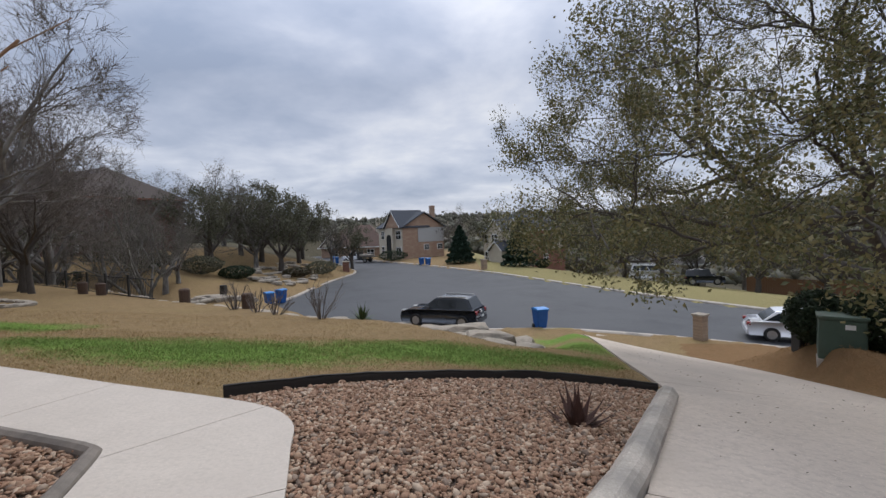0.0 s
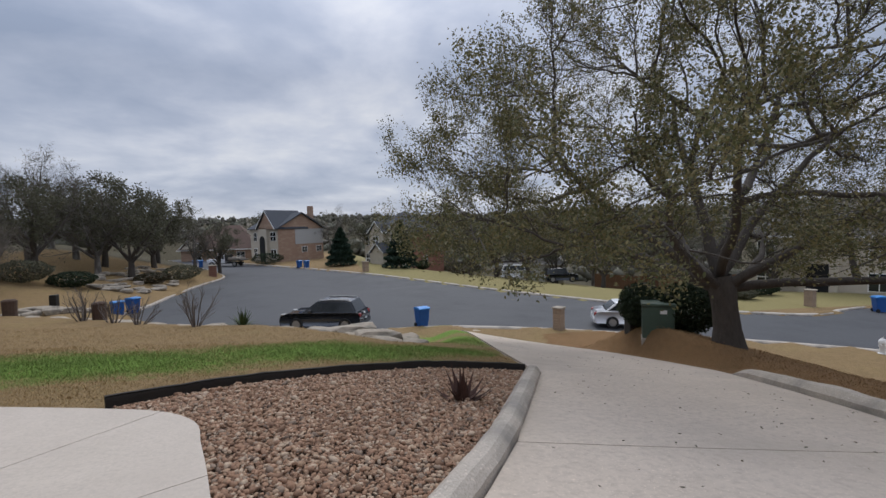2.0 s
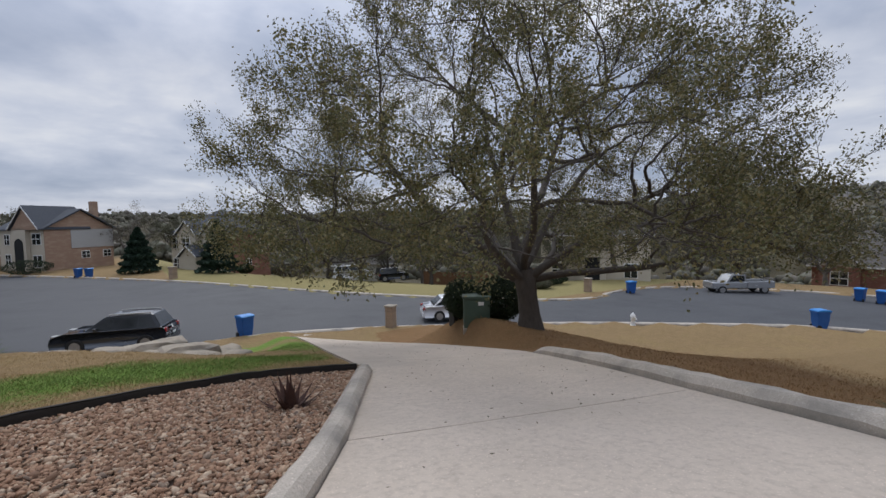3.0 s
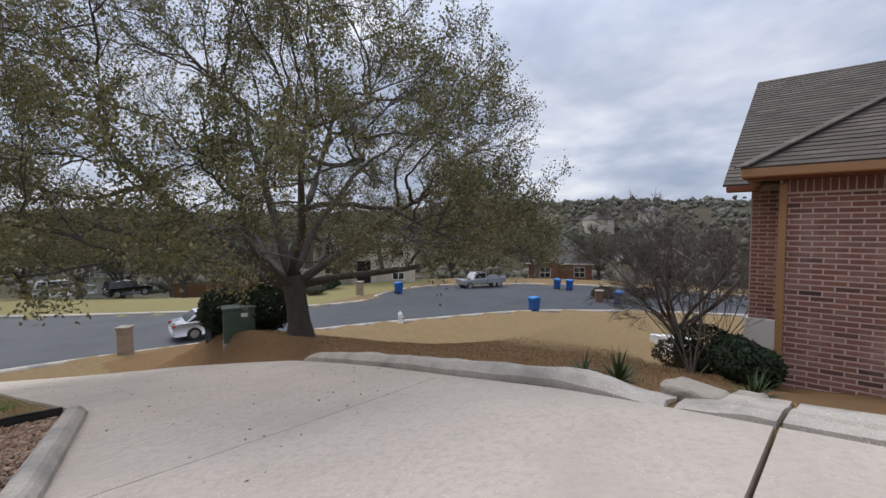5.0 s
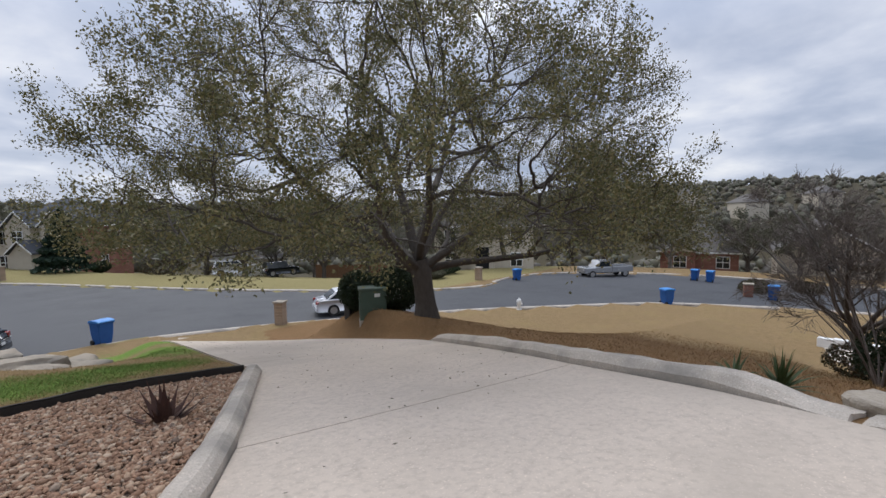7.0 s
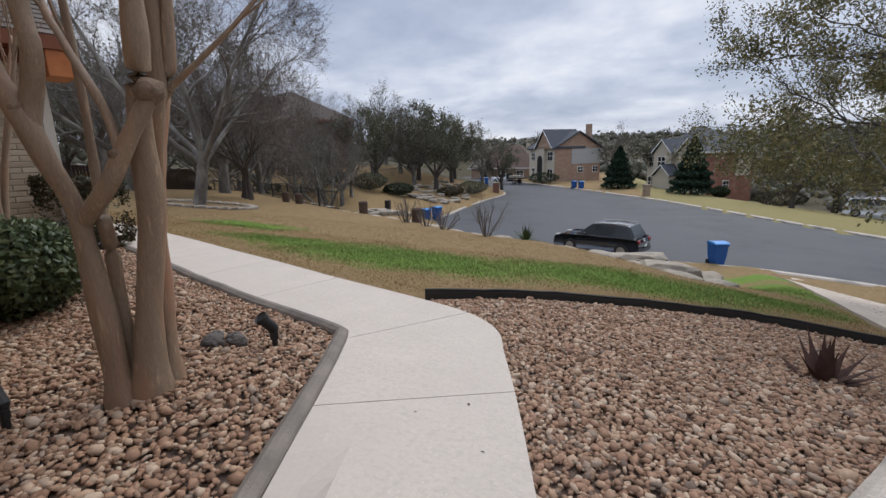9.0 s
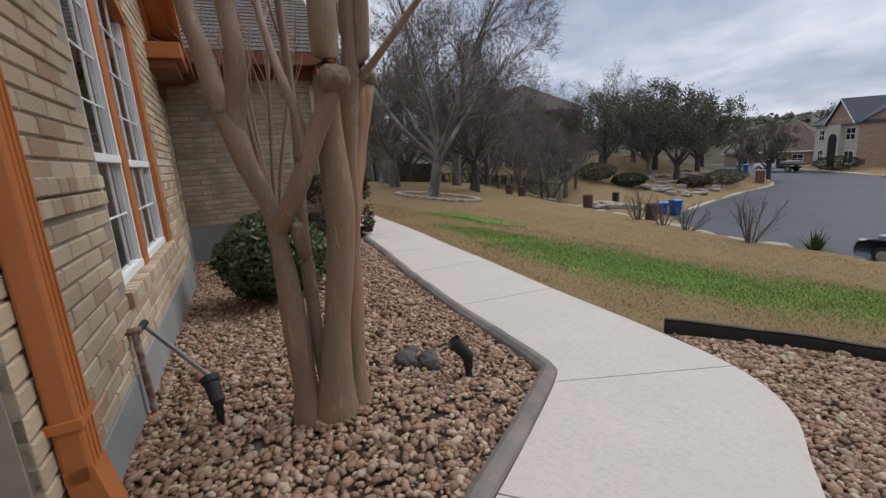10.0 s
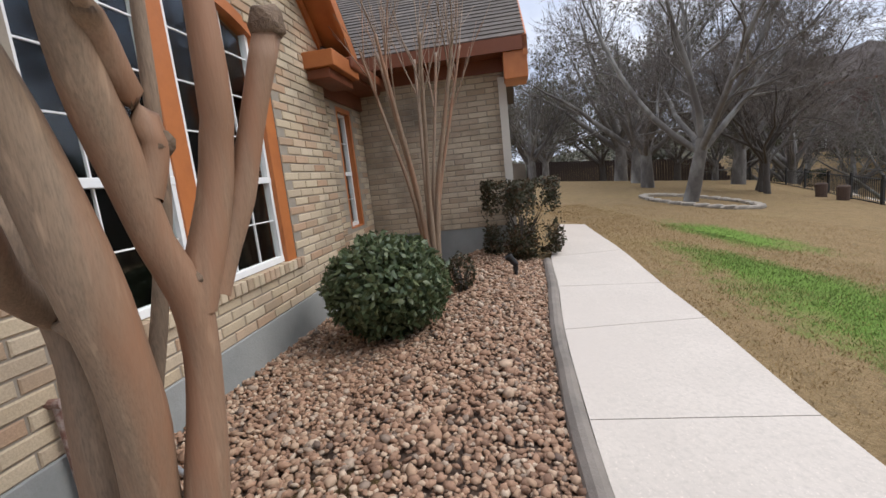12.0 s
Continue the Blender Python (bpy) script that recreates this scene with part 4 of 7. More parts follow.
bg = bare_tree("oak_tree", "rounded evergreen oak with grey-green leaves", pose(-17.5, 47, height(-17.5, 47)), 51, 8.0, 0.26, 7, 3, 6, GREY_LEAF, 7, 0.22, BARK_O, 0.05, "background oaks")
bg2 = bare_tree("oak_tree", "bare oak with dense grey twigs", pose(-24, 52, height(-24, 52)), 52, 8.5, 0.26, 7, 3, 6, GREY_LEAF, 2, 0.13, BARK_G, 0.0, "background oaks", spray=5)
OAK_SPOTS = [(-24.5, 31.5, 0.85, 1), (-20.8, 32.5, 0.7, 1), (-28.0, 31.0, 0.95, 1),(-22, 15.5, 1.1, 1), (-20.5, 19.8, 1.05, 1), (-26, 17, 1.25, 1), (-23, 25.5, 1.1, 1), (-19, 14.0, 0.9, 1), (-18.5, 27.0, 0.8, 1),  # x, y, scale, which
    (-22.5, 42.5, 0.95, 0), (-19.8, 46.2, 0.9, 1), (-21.0, 50.5, 1.05, 0), (-18.0, 54.5, 0.95, 0), (-25.0, 46.5, 1.05, 1), (-15.5, 60.5, 0.8, 1), (-27.0, 37.2, 0.85, 1), (-24.5, 56, 1.1, 0), (-20.0, 62, 1.0, 0), (-13, 62, 0.8, 0), (-30, 60, 1.1, 1), (-38, 55, 1.2, 1), (-21, 34.5, 0.55, 1), (-25, 35.0, 0.7, 1), (-33, 34, 0.9, 1),
    (18, 52, 0.85, 0), (24, 48, 1.0, 0), (29, 50, 0.9, 0), (31, 43, 0.9, 0), (37, 42, 0.95, 0), (43, 40, 0.9, 1), (46, 36, 0.9, 0), (41, 31, 0.8, 0), (50, 30, 0.9, 0),
    (36, 52, 1.1, 1), (44, 48, 1.1, 0), (52, 40, 1.1, 0), (58, 33, 1.0, 0), (57, 26, 0.9, 1), (60, 20, 1.0, 0), (64, 26, 1.1, 0),
    (62, 12, 0.9, 1), (66, 4, 1.0, 0), (58, -1, 0.8, 0), (62, -6, 1.0, 1), (24, 58, 1.1, 0), (8, 72, 1.0, 0), (2, 82, 1.0, 1), (-8, 90, 1.1, 0), (22, 72, 1.1, 1),
    (-26, 11.5, 0.75, 1), (-30, 13.0, 0.8, 1), (-29, 20, 0.85, 1), (-35, 16, 1.0, 1), (-37, 22, 1.0, 0), (-41, 12, 1.1, 1), (-44, 20, 1.2, 0), (-36, 8, 1.0, 0), (-33, 26, 0.9, 0), (-28, 27.5, 0.75, 0), (-48, 28, 1.2, 1), (-46, 6, 1.2, 1), (-24.5, 22, 0.6, 1), (-50, 14, 1.3, 0), (-52, 22, 1.3, 1)]
rs = random.Random(5)
for x, y, s, k in OAK_SPOTS:
    copy_thing((bg, bg2)[k], pose(x, y, land(x, y), 0, 0, rs.uniform(0, 360)) @ Matrix.Scale(s, 4))


def far_woods():
    rng = np.random.default_rng(8)
    V, F = ico()
    vs, fs, k = [], [], 0
    placed = 0
    while placed < 9000:
        a = rng.uniform(-2.2, 2.9)
        r = 88 + 330 * rng.uniform(0, 1) ** 0.8
        x, y = r * math.sin(a) + 6, r * math.cos(a) + 14
        if edge_distance(x, y, FAR_KERB)[0] < 12 or edge_distance(x, y, LEFT_KERB)[0] < 10 or inside(x, y, ROAD):
            continue
        z = land(x, y)
        placed += 1
        s0 = rng.uniform(1.0, 2.2)
        for _ in range(3):
            s = s0 * rng.uniform(0.45, 0.9)
            v = V * (1 + rng.uniform(-0.45, 0.45, (len(V), 1))) * np.array((s, s, s * rng.uniform(0.7, 1.1)))
            v = v + np.array((x, y, z + s0 * rng.uniform(0.6, 1.5))) + rng.normal(0, s0 * 0.45, 3)
            vs.append(v); fs.append(F + k); k += len(V)
    ob = fast_mesh("far_woods", np.concatenate(vs), np.concatenate(fs), WOODS)
    return tagged(ob, "grey-brown and olive woods covering the far hills", "woods", kind="stuff")


WOODS = island_colours("far_wood_canopy", [(0.0, (0.125, 0.122, 0.088)), (1.0, (0.150, 0.135, 0.112)), (0.3, (0.135, 0.125, 0.098)), (0.6, (0.115, 0.117, 0.082)), (0.8, (0.155, 0.142, 0.118))], 0.95, 0.6, 1.2, 0.2)
far_woods()


def conifer(x, y, h, r):
    rng = np.random.default_rng(int(h * 100))
    t = thing("conifer_tree", pose(x, y, height(x, y)), "dense dark green cone-shaped evergreen", "tree", "evergreens by the white house")
    part("trunk", cyl((0, 0, -0.2), (0, 0, h * 0.9), 0.16, 0.03, 8), BARK_O, t)
    n = 9000
    f = rng.uniform(0, 1, n) ** 0.75
    rad = r * (1 - f) ** 0.75 * (0.78 + 0.3 * rng.uniform(0, 1, n)) * (1 + 0.15 * np.sin(f * 40))
    a = rng.uniform(0, 6.283, n)
    C = np.stack([rad * np.cos(a), rad * np.sin(a), 0.2 + f * h], 1)
    V, F = leaf_cards(rng, C, 0.42, -0.2)
    fast_mesh("crown", V, F, CONIFER, t)


conifer(2.5, 63.8, 5.2, 1.9)
conifer(10.1, 57.8, 6.2, 2.2)


# ---- shrubs ----
def shrub(name, label, x, y, rx, ry, h, n, mat, seed, size=0.05, boxy=False, base=None, rz=0, group="", inner=0.82, category="shrub"):
    """A clipped shrub: a dark branching core and many small leaves over an uneven outline."""
    rng = np.random.default_rng(seed)
    z = height(x, y) if base is None else base
    t = thing(name, pose(x, y, z, 0, 0, rz), label, category, group)
    stems = []
    for i in range(14):
        a = rng.uniform(0, 6.283)
        e = np.array((rx * 0.75 * math.cos(a), ry * 0.75 * math.sin(a), h * rng.uniform(0.45, 0.9)))
        stems.append(([np.array((0.05 * math.cos(a), 0.05 * math.sin(a), -0.1)), e * np.array((0.35, 0.35, 0.45)), e], [0.02, 0.014, 0.005]))
    V, F = tubes(stems, 5)
    tagged(fast_mesh("stem", V, F, BARK_O, t), kind="stuff")
    d = rng.normal(0, 1, (n, 3)); d /= np.linalg.norm(d, axis=1)[:, None]
    if boxy:
        d = np.sign(d) * np.abs(d) ** 0.45
        d /= np.maximum(np.abs(d).max(1), 0.85)[:, None]
    lump = np.array([noise.noise(Vector(q * 2.3)) for q in d])
    k = (inner + (1 - inner) * rng.uniform(0, 1, n) + 0.12 * lump)
    C = d * k[:, None] * np.array((rx, ry, h * 0.5)) + np.array((0, 0, h * 0.52))
    C[:, 2] = np.maximum(C[:, 2], 0.05)
    V, F = leaf_cards(rng, C, size, 0.3, d)
    fast_mesh("foliage", V, F, mat, t)
    return t


shrub("round_shrub", "rounded clipped evergreen shrub in the gravel", -5.25, 2.32, 0.54, 0.54, 0.88, 9500, SHRUB_LEAF, 61, 0.062, inner=0.6)
shrub("small_shrub", "small reddish-brown shrub in the gravel", -6.0, 3.1, 0.15, 0.15, 0.42, 500, BROWN_LEAF, 62, 0.045)
shrub("box_hedge", "boxy clipped hedge with browned tips at the house corner", -7.25, 4.22, 0.42, 0.38, 0.98, 7000, BROWN_LEAF, 63, 0.05, True, rz=20)
shrub("hedge", "dark rounded hedge behind the utility cabinet", 9.15, 8.95, 0.82, 0.78, 1.4, 10000, DARK_LEAF, 64, 0.075, inner=0.7)
shrub("hedge", "dark rounded hedge behind the utility cabinet", 8.6, 9.98, 0.68, 0.7, 1.3, 8000, DARK_LEAF, 65, 0.08, inner=0.7)
for x, y, rx, ry, h, mat, sd in ((6.95, -2.1, 0.32, 0.3, 0.55, DARK_LEAF, 71), (7.5, -2.05, 0.4, 0.32, 0.65, DARK_LEAF, 72), (8.4, -2.1, 0.42, 0.4, 0.75, DARK_LEAF, 73), (10.2, -1.9, 0.7, 0.6, 1.0, DARK_LEAF, 74), (12.5, -1.7, 0.9, 0.7, 0.7, BROWN_LEAF, 75)):
    shrub("shrub", "dark shrub along the red brick house", x, y, rx, ry, h, 2600, mat, sd, 0.07, group="shrubs by the red house")
for x, y, rx, ry, h, mat, sd in ((-19.5, 27.5, 3.2, 0.9, 0.9, BROWN_LEAF, 81), (-27.5, 36.5, 2.0, 1.2, 1.6, DARK_LEAF, 82), (-24.5, 36.5, 2.0, 1.2, 1.3, DARK_LEAF, 83), (-21, 38, 1.8, 1.3, 1.6, GREY_LEAF, 84), (-18.5, 39, 1.6, 1.1, 1.2, DARK_LEAF, 85), (-31, 35, 1.3, 1.2, 1.8, DARK_LEAF, 86), (-14.2, 50.5, 1.8, 2.6, 1.5, GREY_LEAF, 87), (-15.5, 46, 1.5, 1.5, 1.0, BROWN_LEAF, 88),
                                (13.5, 59.5, 1.0, 0.8, 1.3, DARK_LEAF, 89), (18, 55, 2.4, 1.2, 1.7, BROWN_LEAF, 90), (-8.5, 74, 2.5, 1.4, 1.8, DARK_LEAF, 91), (46, -1.5, 1.6, 1.0, 1.1, BROWN_LEAF, 92), (44, 2, 2.0, 1.2, 1.2, BROWN_LEAF, 93), (35, 27.5, 2.0, 1.0, 0.9, DARK_LEAF, 94), (31.5, 26, 1.2, 0.8, 0.8, GREY_LEAF, 95)):
    shrub("shrub", "trimmed shrub before a house across the street", x, y, rx, ry, h, 2600, mat, sd, 0.16, boxy=sd in (82, 86), group="street shrubs")


def twiggy(x, y, h, n, seed, label):
    rng = np.random.default_rng(seed)
    t = thing("bare_bush", pose(x, y, height(x, y)), label, "shrub", "leafless bushes at the rock edge")
    out, tips, lines = {}, [], []
    for i in range(n):
        ln = limb(rng, (0, 0, -0.15), sph(360 * i / n + rng.uniform(-15, 15), rng.uniform(45, 80)), h * rng.uniform(0.7, 1.1), 0.018, 0.006, 6, 0.08, 0.02)
        lines.append(ln)
        branch_out(rng, ln, 4, h * 0.35, 0.5, 1, 2, out, tips, 0.1, 0.05)
    wood_parts(t, lines, out, TWIG, TWIG, 1)


twiggy(-5.2, 12.0, 0.8, 10, 1, "leafless bush with pruned stems at the rock edge")
twiggy(-6.1, 12.6, 0.9, 11, 2, "leafless bush with pruned stems at the rock edge")
twiggy(-3.1, 10.8, 1.0, 10, 3, "leafless bush with thin arching stems")
twiggy(-4.5, 11.5, 0.7, 9, 4, "leafless bush with pruned stems at the rock edge")
twiggy(10.8, -1.9, 2.6, 9, 6, "tall leafless shrub by the red brick house")
twiggy(9.4, -1.6, 2.0, 7, 7, "tall leafless shrub by the red brick house")
bare_tree("bare_tree", "leafless multi-stemmed tree beside the red brick house", pose(12.2, -1.6, height(12.2, -1.6)), 77, 4.6, 0.09, 8, 3, 6, None, 0, 0.1, BARK_G, 0.0, spray=9)


def blades(name, label, x, y, n, length, width, mat, seed, spread=1.0, curl=0.5, category="plant", base=None, group=""):
    """A rosette of stiff pointed leaves, each a mesh of its own."""
    rng = np.random.default_rng(seed)
    t = thing(name, pose(x, y, height(x, y) if base is None else base), label, category, group)
    for i in range(n):
        az = 360 * i * 0.382 + rng.uniform(-12, 12)
        el = rng.uniform(18, 80) if spread > 0.9 else rng.uniform(40, 85)
        le = length * rng.uniform(0.75, 1.15)
        d = sph(az, el); side = sph(az + 90, 0)
        V, F = [], []
        P = np.array((0, 0, -0.02)) + d * 0.02
        up = np.cross(side, d)
        for j in range(6):
            f = j / 5
            w = width * (1 - f ** 1.6) * (0.6 + 0.8 * math.sin(math.pi * min(1, f * 1.2 + 0.2)))
            dd = d + np.array((0, 0, -curl * f * f)) * math.cos(radians(el))
            Q = P + dd * le * f
            V += [Q - side * w, Q - up * w * 0.35, Q + side * w, Q + up * w * 0.12]
        for j in range(5):
            for k in range(4):
                F.append((j * 4 + k, j * 4 + (k + 1) % 4, j * 4 + 4 + (k + 1) % 4, j * 4 + 4 + k))
        obj("leaf", V, F, mat, t)
    return t


blades("metal_agave", "rusted steel agave sculpture in the gravel", 1.12, 3.74, 17, 0.37, 0.042, RUST, 5, 1.0, -0.25, "sculpture")
blades("yucca", "green yucca with stiff pointed leaves in the straw", 5.35, 0.0, 20, 0.34, 0.016, YUCCA, 6, 1.0, 0.2)
blades("yucca", "green yucca with stiff pointed leaves in the straw", 5.05, -0.4, 30, 0.42, 0.018, YUCCA, 7, 1.0, 0.2)
blades("yucca", "pale drooping yucca by the limestone rocks", 4.8, -1.6, 44, 0.38, 0.012, YUCCA, 8, 1.0, 0.45)
blades("yucca", "green yucca at the rock edge", -2.15, 11.2, 30, 0.55, 0.03, YUCCA, 9, 1.0, 0.2)


# ---- crape myrtles ----
KNUCKLE = surface("knuckle_bark", (0.22, 0.15, 0.10), (0.11, 0.075, 0.05), 30, 0.9, 0.8, 60)
def crape_myrtle(x, y, stems, label, seed, knots=(), top=3.6):
    """Several smooth trunks that twist, fork and end in pruned knuckles. Stems are given in the tree's own axes."""
    rng = np.random.default_rng(seed)
    base = height(x, y)
    t = thing("crape_myrtle", pose(x, y, base), label, "tree")
    for pts, r0, r1 in stems:
        ctrl = [np.array(p, float) for p in pts]
        line = smooth_line(ctrl, 0.06)
        n = len(line)
        rad = [r0 + (r1 - r0) * i / (n - 1) for i in range(n)]
        rad = [r * (1 + 0.22 * noise.noise(Vector((q[2] * 3.1, r0 * 90, 1.0))) + (0.5 * math.exp(-((q[2] - 0.0) / 0.12) ** 2) if pts[0][2] < 0.1 else 0)) for r, q in zip(rad, line)]
        V, F = tubes([(line, rad)], 14)
        V = [Vector(v) + Vector(v).normalized() * 0.010 * noise.noise(Vector((v[0] * 20, v[1] * 20, v[2] * 3.5))) for v in V]
        F.append(tuple(range(len(V) - 14, len(V))))
        obj("trunk", V, F, BARK_M, t, True)
        if ctrl[-1][2] > 2.2:
            out, tips = {}, []
            head = (line[-14:], rad[-14:])
            branch_out(rng, head, 4, 0.9, 0.35, 1, 2, out, tips, 0.05, 0.06, (0.1, 1.0), 0.6, 0.55)
            V, F = tubes([l for k in out for l in out[k]], 6)
            tagged(fast_mesh("shoot", V, F, BARK_M, t, True), kind="stuff")
    for k in knots:
        bm = bmesh.new()
        bmesh.ops.create_icosphere(bm, subdivisions=2, radius=1.0)
        for v in bm.verts:
            v.co = Vector(k[:3]) + v.co * k[3] * (1 + 0.5 * noise.noise(v.co * 2.3 + Vector(k[:3]) * 9))
        part("knuckle", bm, KNUCKLE, t, "rough dark pruning knuckle", True)
    return t


def rel(pts, x, y, z):
    return [(p[0] - x, p[1] - y, p[2] - z) for p in pts]


mx0, my0 = -2.74, 1.58
mz0 = height(mx0, my0)
def stem(r0, r1, *pts):
    return rel(pts, mx0, my0, mz0), r0 * 0.88, r1 * 0.88


stems = [
    stem(0.070, 0.032, (-2.86, 1.50, 0.0), (-2.855, 1.49, 0.35), (-2.86, 1.485, 0.64), (-2.87, 1.48, 0.86), (-2.86, 1.455, 1.08), (-2.87, 1.39, 1.28), (-2.89, 1.355, 1.44), (-2.94, 1.34, 1.55), (-2.99, 1.33, 1.67), (-3.02, 1.32, 1.81), (-3.08, 1.31, 1.95), (-3.16, 1.29, 2.5)),
    stem(0.050, 0.034, (-2.885, 1.36, 1.42), (-2.88, 1.385, 1.53), (-2.83, 1.39, 1.66), (-2.80, 1.385, 1.78), (-2.83, 1.39, 1.90), (-2.86, 1.40, 2.6)),
    stem(0.046, 0.042, (-2.84, 1.48, 1.0), (-2.72, 1.485, 1.10), (-2.64, 1.515, 1.21), (-2.59, 1.54, 1.31), (-2.54, 1.57, 1.41), (-2.49, 1.60, 1.50), (-2.46, 1.61, 1.56)),
    stem(0.084, 0.044, (-2.79, 1.605, 0.0), (-2.76, 1.64, 0.42), (-2.715, 1.68, 0.77), (-2.655, 1.685, 1.05), (-2.61, 1.655, 1.36), (-2.545, 1.63, 1.6), (-2.49, 1.615, 1.78), (-2.42, 1.60, 2.6)),
    stem(0.064, 0.036, (-2.79, 1.735, 0.0), (-2.79, 1.75, 0.38), (-2.80, 1.79, 0.66), (-2.81, 1.81, 0.86), (-2.785, 1.815, 1.02), (-2.735, 1.79, 1.16), (-2.70, 1.78, 1.30), (-2.66, 1.77, 1.44), (-2.62, 1.77, 1.56), (-2.585, 1.78, 1.72), (-2.54, 1.79, 2.5)),
    stem(0.040, 0.028, (-2.72, 1.795, 1.26), (-2.735, 1.83, 1.38), (-2.69, 1.82, 1.48), (-2.63, 1.815, 1.58), (-2.56, 1.82, 1.70), (-2.48, 1.83, 2.3)),
    stem(0.052, 0.034, (-2.805, 1.82, 0.97), (-2.83, 1.86, 1.11), (-2.85, 1.90, 1.25), (-2.85, 1.93, 1.40), (-2.83, 1.95, 1.56), (-2.80, 1.96, 2.4)),
    stem(0.042, 0.038, (-2.84, 1.86, 1.0), (-2.87, 1.90, 1.12), (-2.89, 1.95, 1.24), (-2.90, 1.98, 1.34), (-2.905, 2.03, 1.50), (-2.92, 2.08, 1.66)),
    stem(0.024, 0.016, (-2.60, 1.53, 1.32), (-2.63, 1.53, 1.46), (-2.66, 1.51, 1.58), (-2.76, 1.525, 1.70), (-2.90, 1.56, 1.86), (-3.03, 1.60, 2.0), (-3.2, 1.65, 2.5)),
    stem(0.040, 0.036, (-2.87, 1.62, 0.0), (-2.88, 1.60, 0.42), (-2.90, 1.61, 0.62), (-2.88, 1.60, 0.80), (-2.84, 1.57, 0.90), (-2.79, 1.53, 1.0)),
    stem(0.030, 0.020, (-2.90, 1.61, 0.66), (-2.99, 1.66, 1.0), (-3.04, 1.70, 1.3), (-3.06, 1.72, 1.7), (-3.12, 1.74, 2.5)),
]
crape_myrtle(mx0, my0, stems, "multi-stemmed crape myrtle with smooth tan bark and pruned knuckles", 3, [(*rel([p], mx0, my0, mz0)[0], r) for p, r in (((-2.455, 1.612, 1.575), 0.062), ((-2.92, 2.085, 1.68), 0.048), ((-2.74, 1.835, 1.385), 0.034), ((-2.80, 1.475, 1.03), 0.026), ((-2.60, 1.51, 1.30), 0.026), ((-2.90, 1.335, 1.50), 0.03), ((-2.78, 1.84, 1.06), 0.02))])
rc = np.random.default_rng(9)
st2 = []
for i in range(8):
    a = i * 0.785 + rc.uniform(-0.2, 0.2)
    o, s = np.array((math.cos(a), math.sin(a), 0)), rc.uniform(0.7, 1.2)
    st2.append(([o * 0.05, o * 0.09 + np.array((0, 0, 0.6)), o * 0.16 * s + np.array((0, 0, 1.2)), o * 0.32 * s + np.array((0, 0, 1.9)), o * 0.5 * s + np.array((0, 0, 2.7))], rc.uniform(0.026, 0.04), 0.014))
crape_myrtle(-6.6, 2.9, st2, "slender crape myrtle with many upright stems by the house wing", 4)

# ---- masonry and roofing ----
def brick_box(l, h, d=0.03, c=0.006):
    """A brick face with chamfered front edges: x along, z up, y out of the wall."""
    v = [(0, 0, 0), (l, 0, 0), (l, 0, h), (0, 0, h), (0, d - c, 0), (l, d - c, 0), (l, d - c, h), (0, d - c, h), (c, d, c), (l - c, d, c), (l - c, d, h - c), (c, d, h - c)]
    f = [(0, 1, 5, 4), (1, 2, 6, 5), (2, 3, 7, 6), (3, 0, 4, 7), (4, 5, 9, 8), (5, 6, 10, 9), (6, 7, 11, 10), (7, 4, 8, 11), (8, 9, 10, 11)]
    return v, f


def brick_field(parent, m, u0, u1, z0, z1, mat, mat_far, course, long, hole=None, single=None, joint=0.011, seed=1, depth=0.03):
    """Running bond from u0 to u1; single(u, z) says which bricks are objects of their own."""
    rng = random.Random(seed)
    meshes = {}
    V, F = [], []
    row = 0
    z = z0
    while z < z1 - 0.01:
        u = u0 - (long / 2 if row % 2 else 0)
        while u < u1 - 0.02:
            a, b = max(u, u0), min(u + long, u1) - joint
            h = min(course, z1 - z) - joint
            if b - a > 0.03 and h > 0.02 and not (hole and (hole(a + 0.01, z + h / 2) or hole(b - 0.01, z + h / 2) or hole((a + b) / 2, z + h / 2))):
                jig = rng.uniform(-0.003, 0.003)
                if single and single(a, z):
                    key = (round(b - a, 2), round(h, 3))
                    if key not in meshes:
                        v, f = brick_box(key[0], key[1], depth)
                        me = bpy.data.meshes.new("brick"); me.from_pydata(v, [], f); me.materials.append(mat)
                        meshes[key] = me
                    ob = new("brick", meshes[key])
                    ob.parent = parent
                    ob.matrix_basis = m @ Matrix.Translation((a, -depth + 0.012 + jig, z))
                else:
                    v, f = brick_box(b - a, h, depth)
                    k = len(V)
                    V += [m @ Vector((x + a, y - depth + 0.012 + jig, q + z)) for x, y, q in v]
                    F += [tuple(i + k for i in g) for g in f]
            u += long
        z += course
        row += 1
    if V:
        ob = obj("brick_course", V, F, mat_far, parent)
        tagged(ob, kind="stuff")


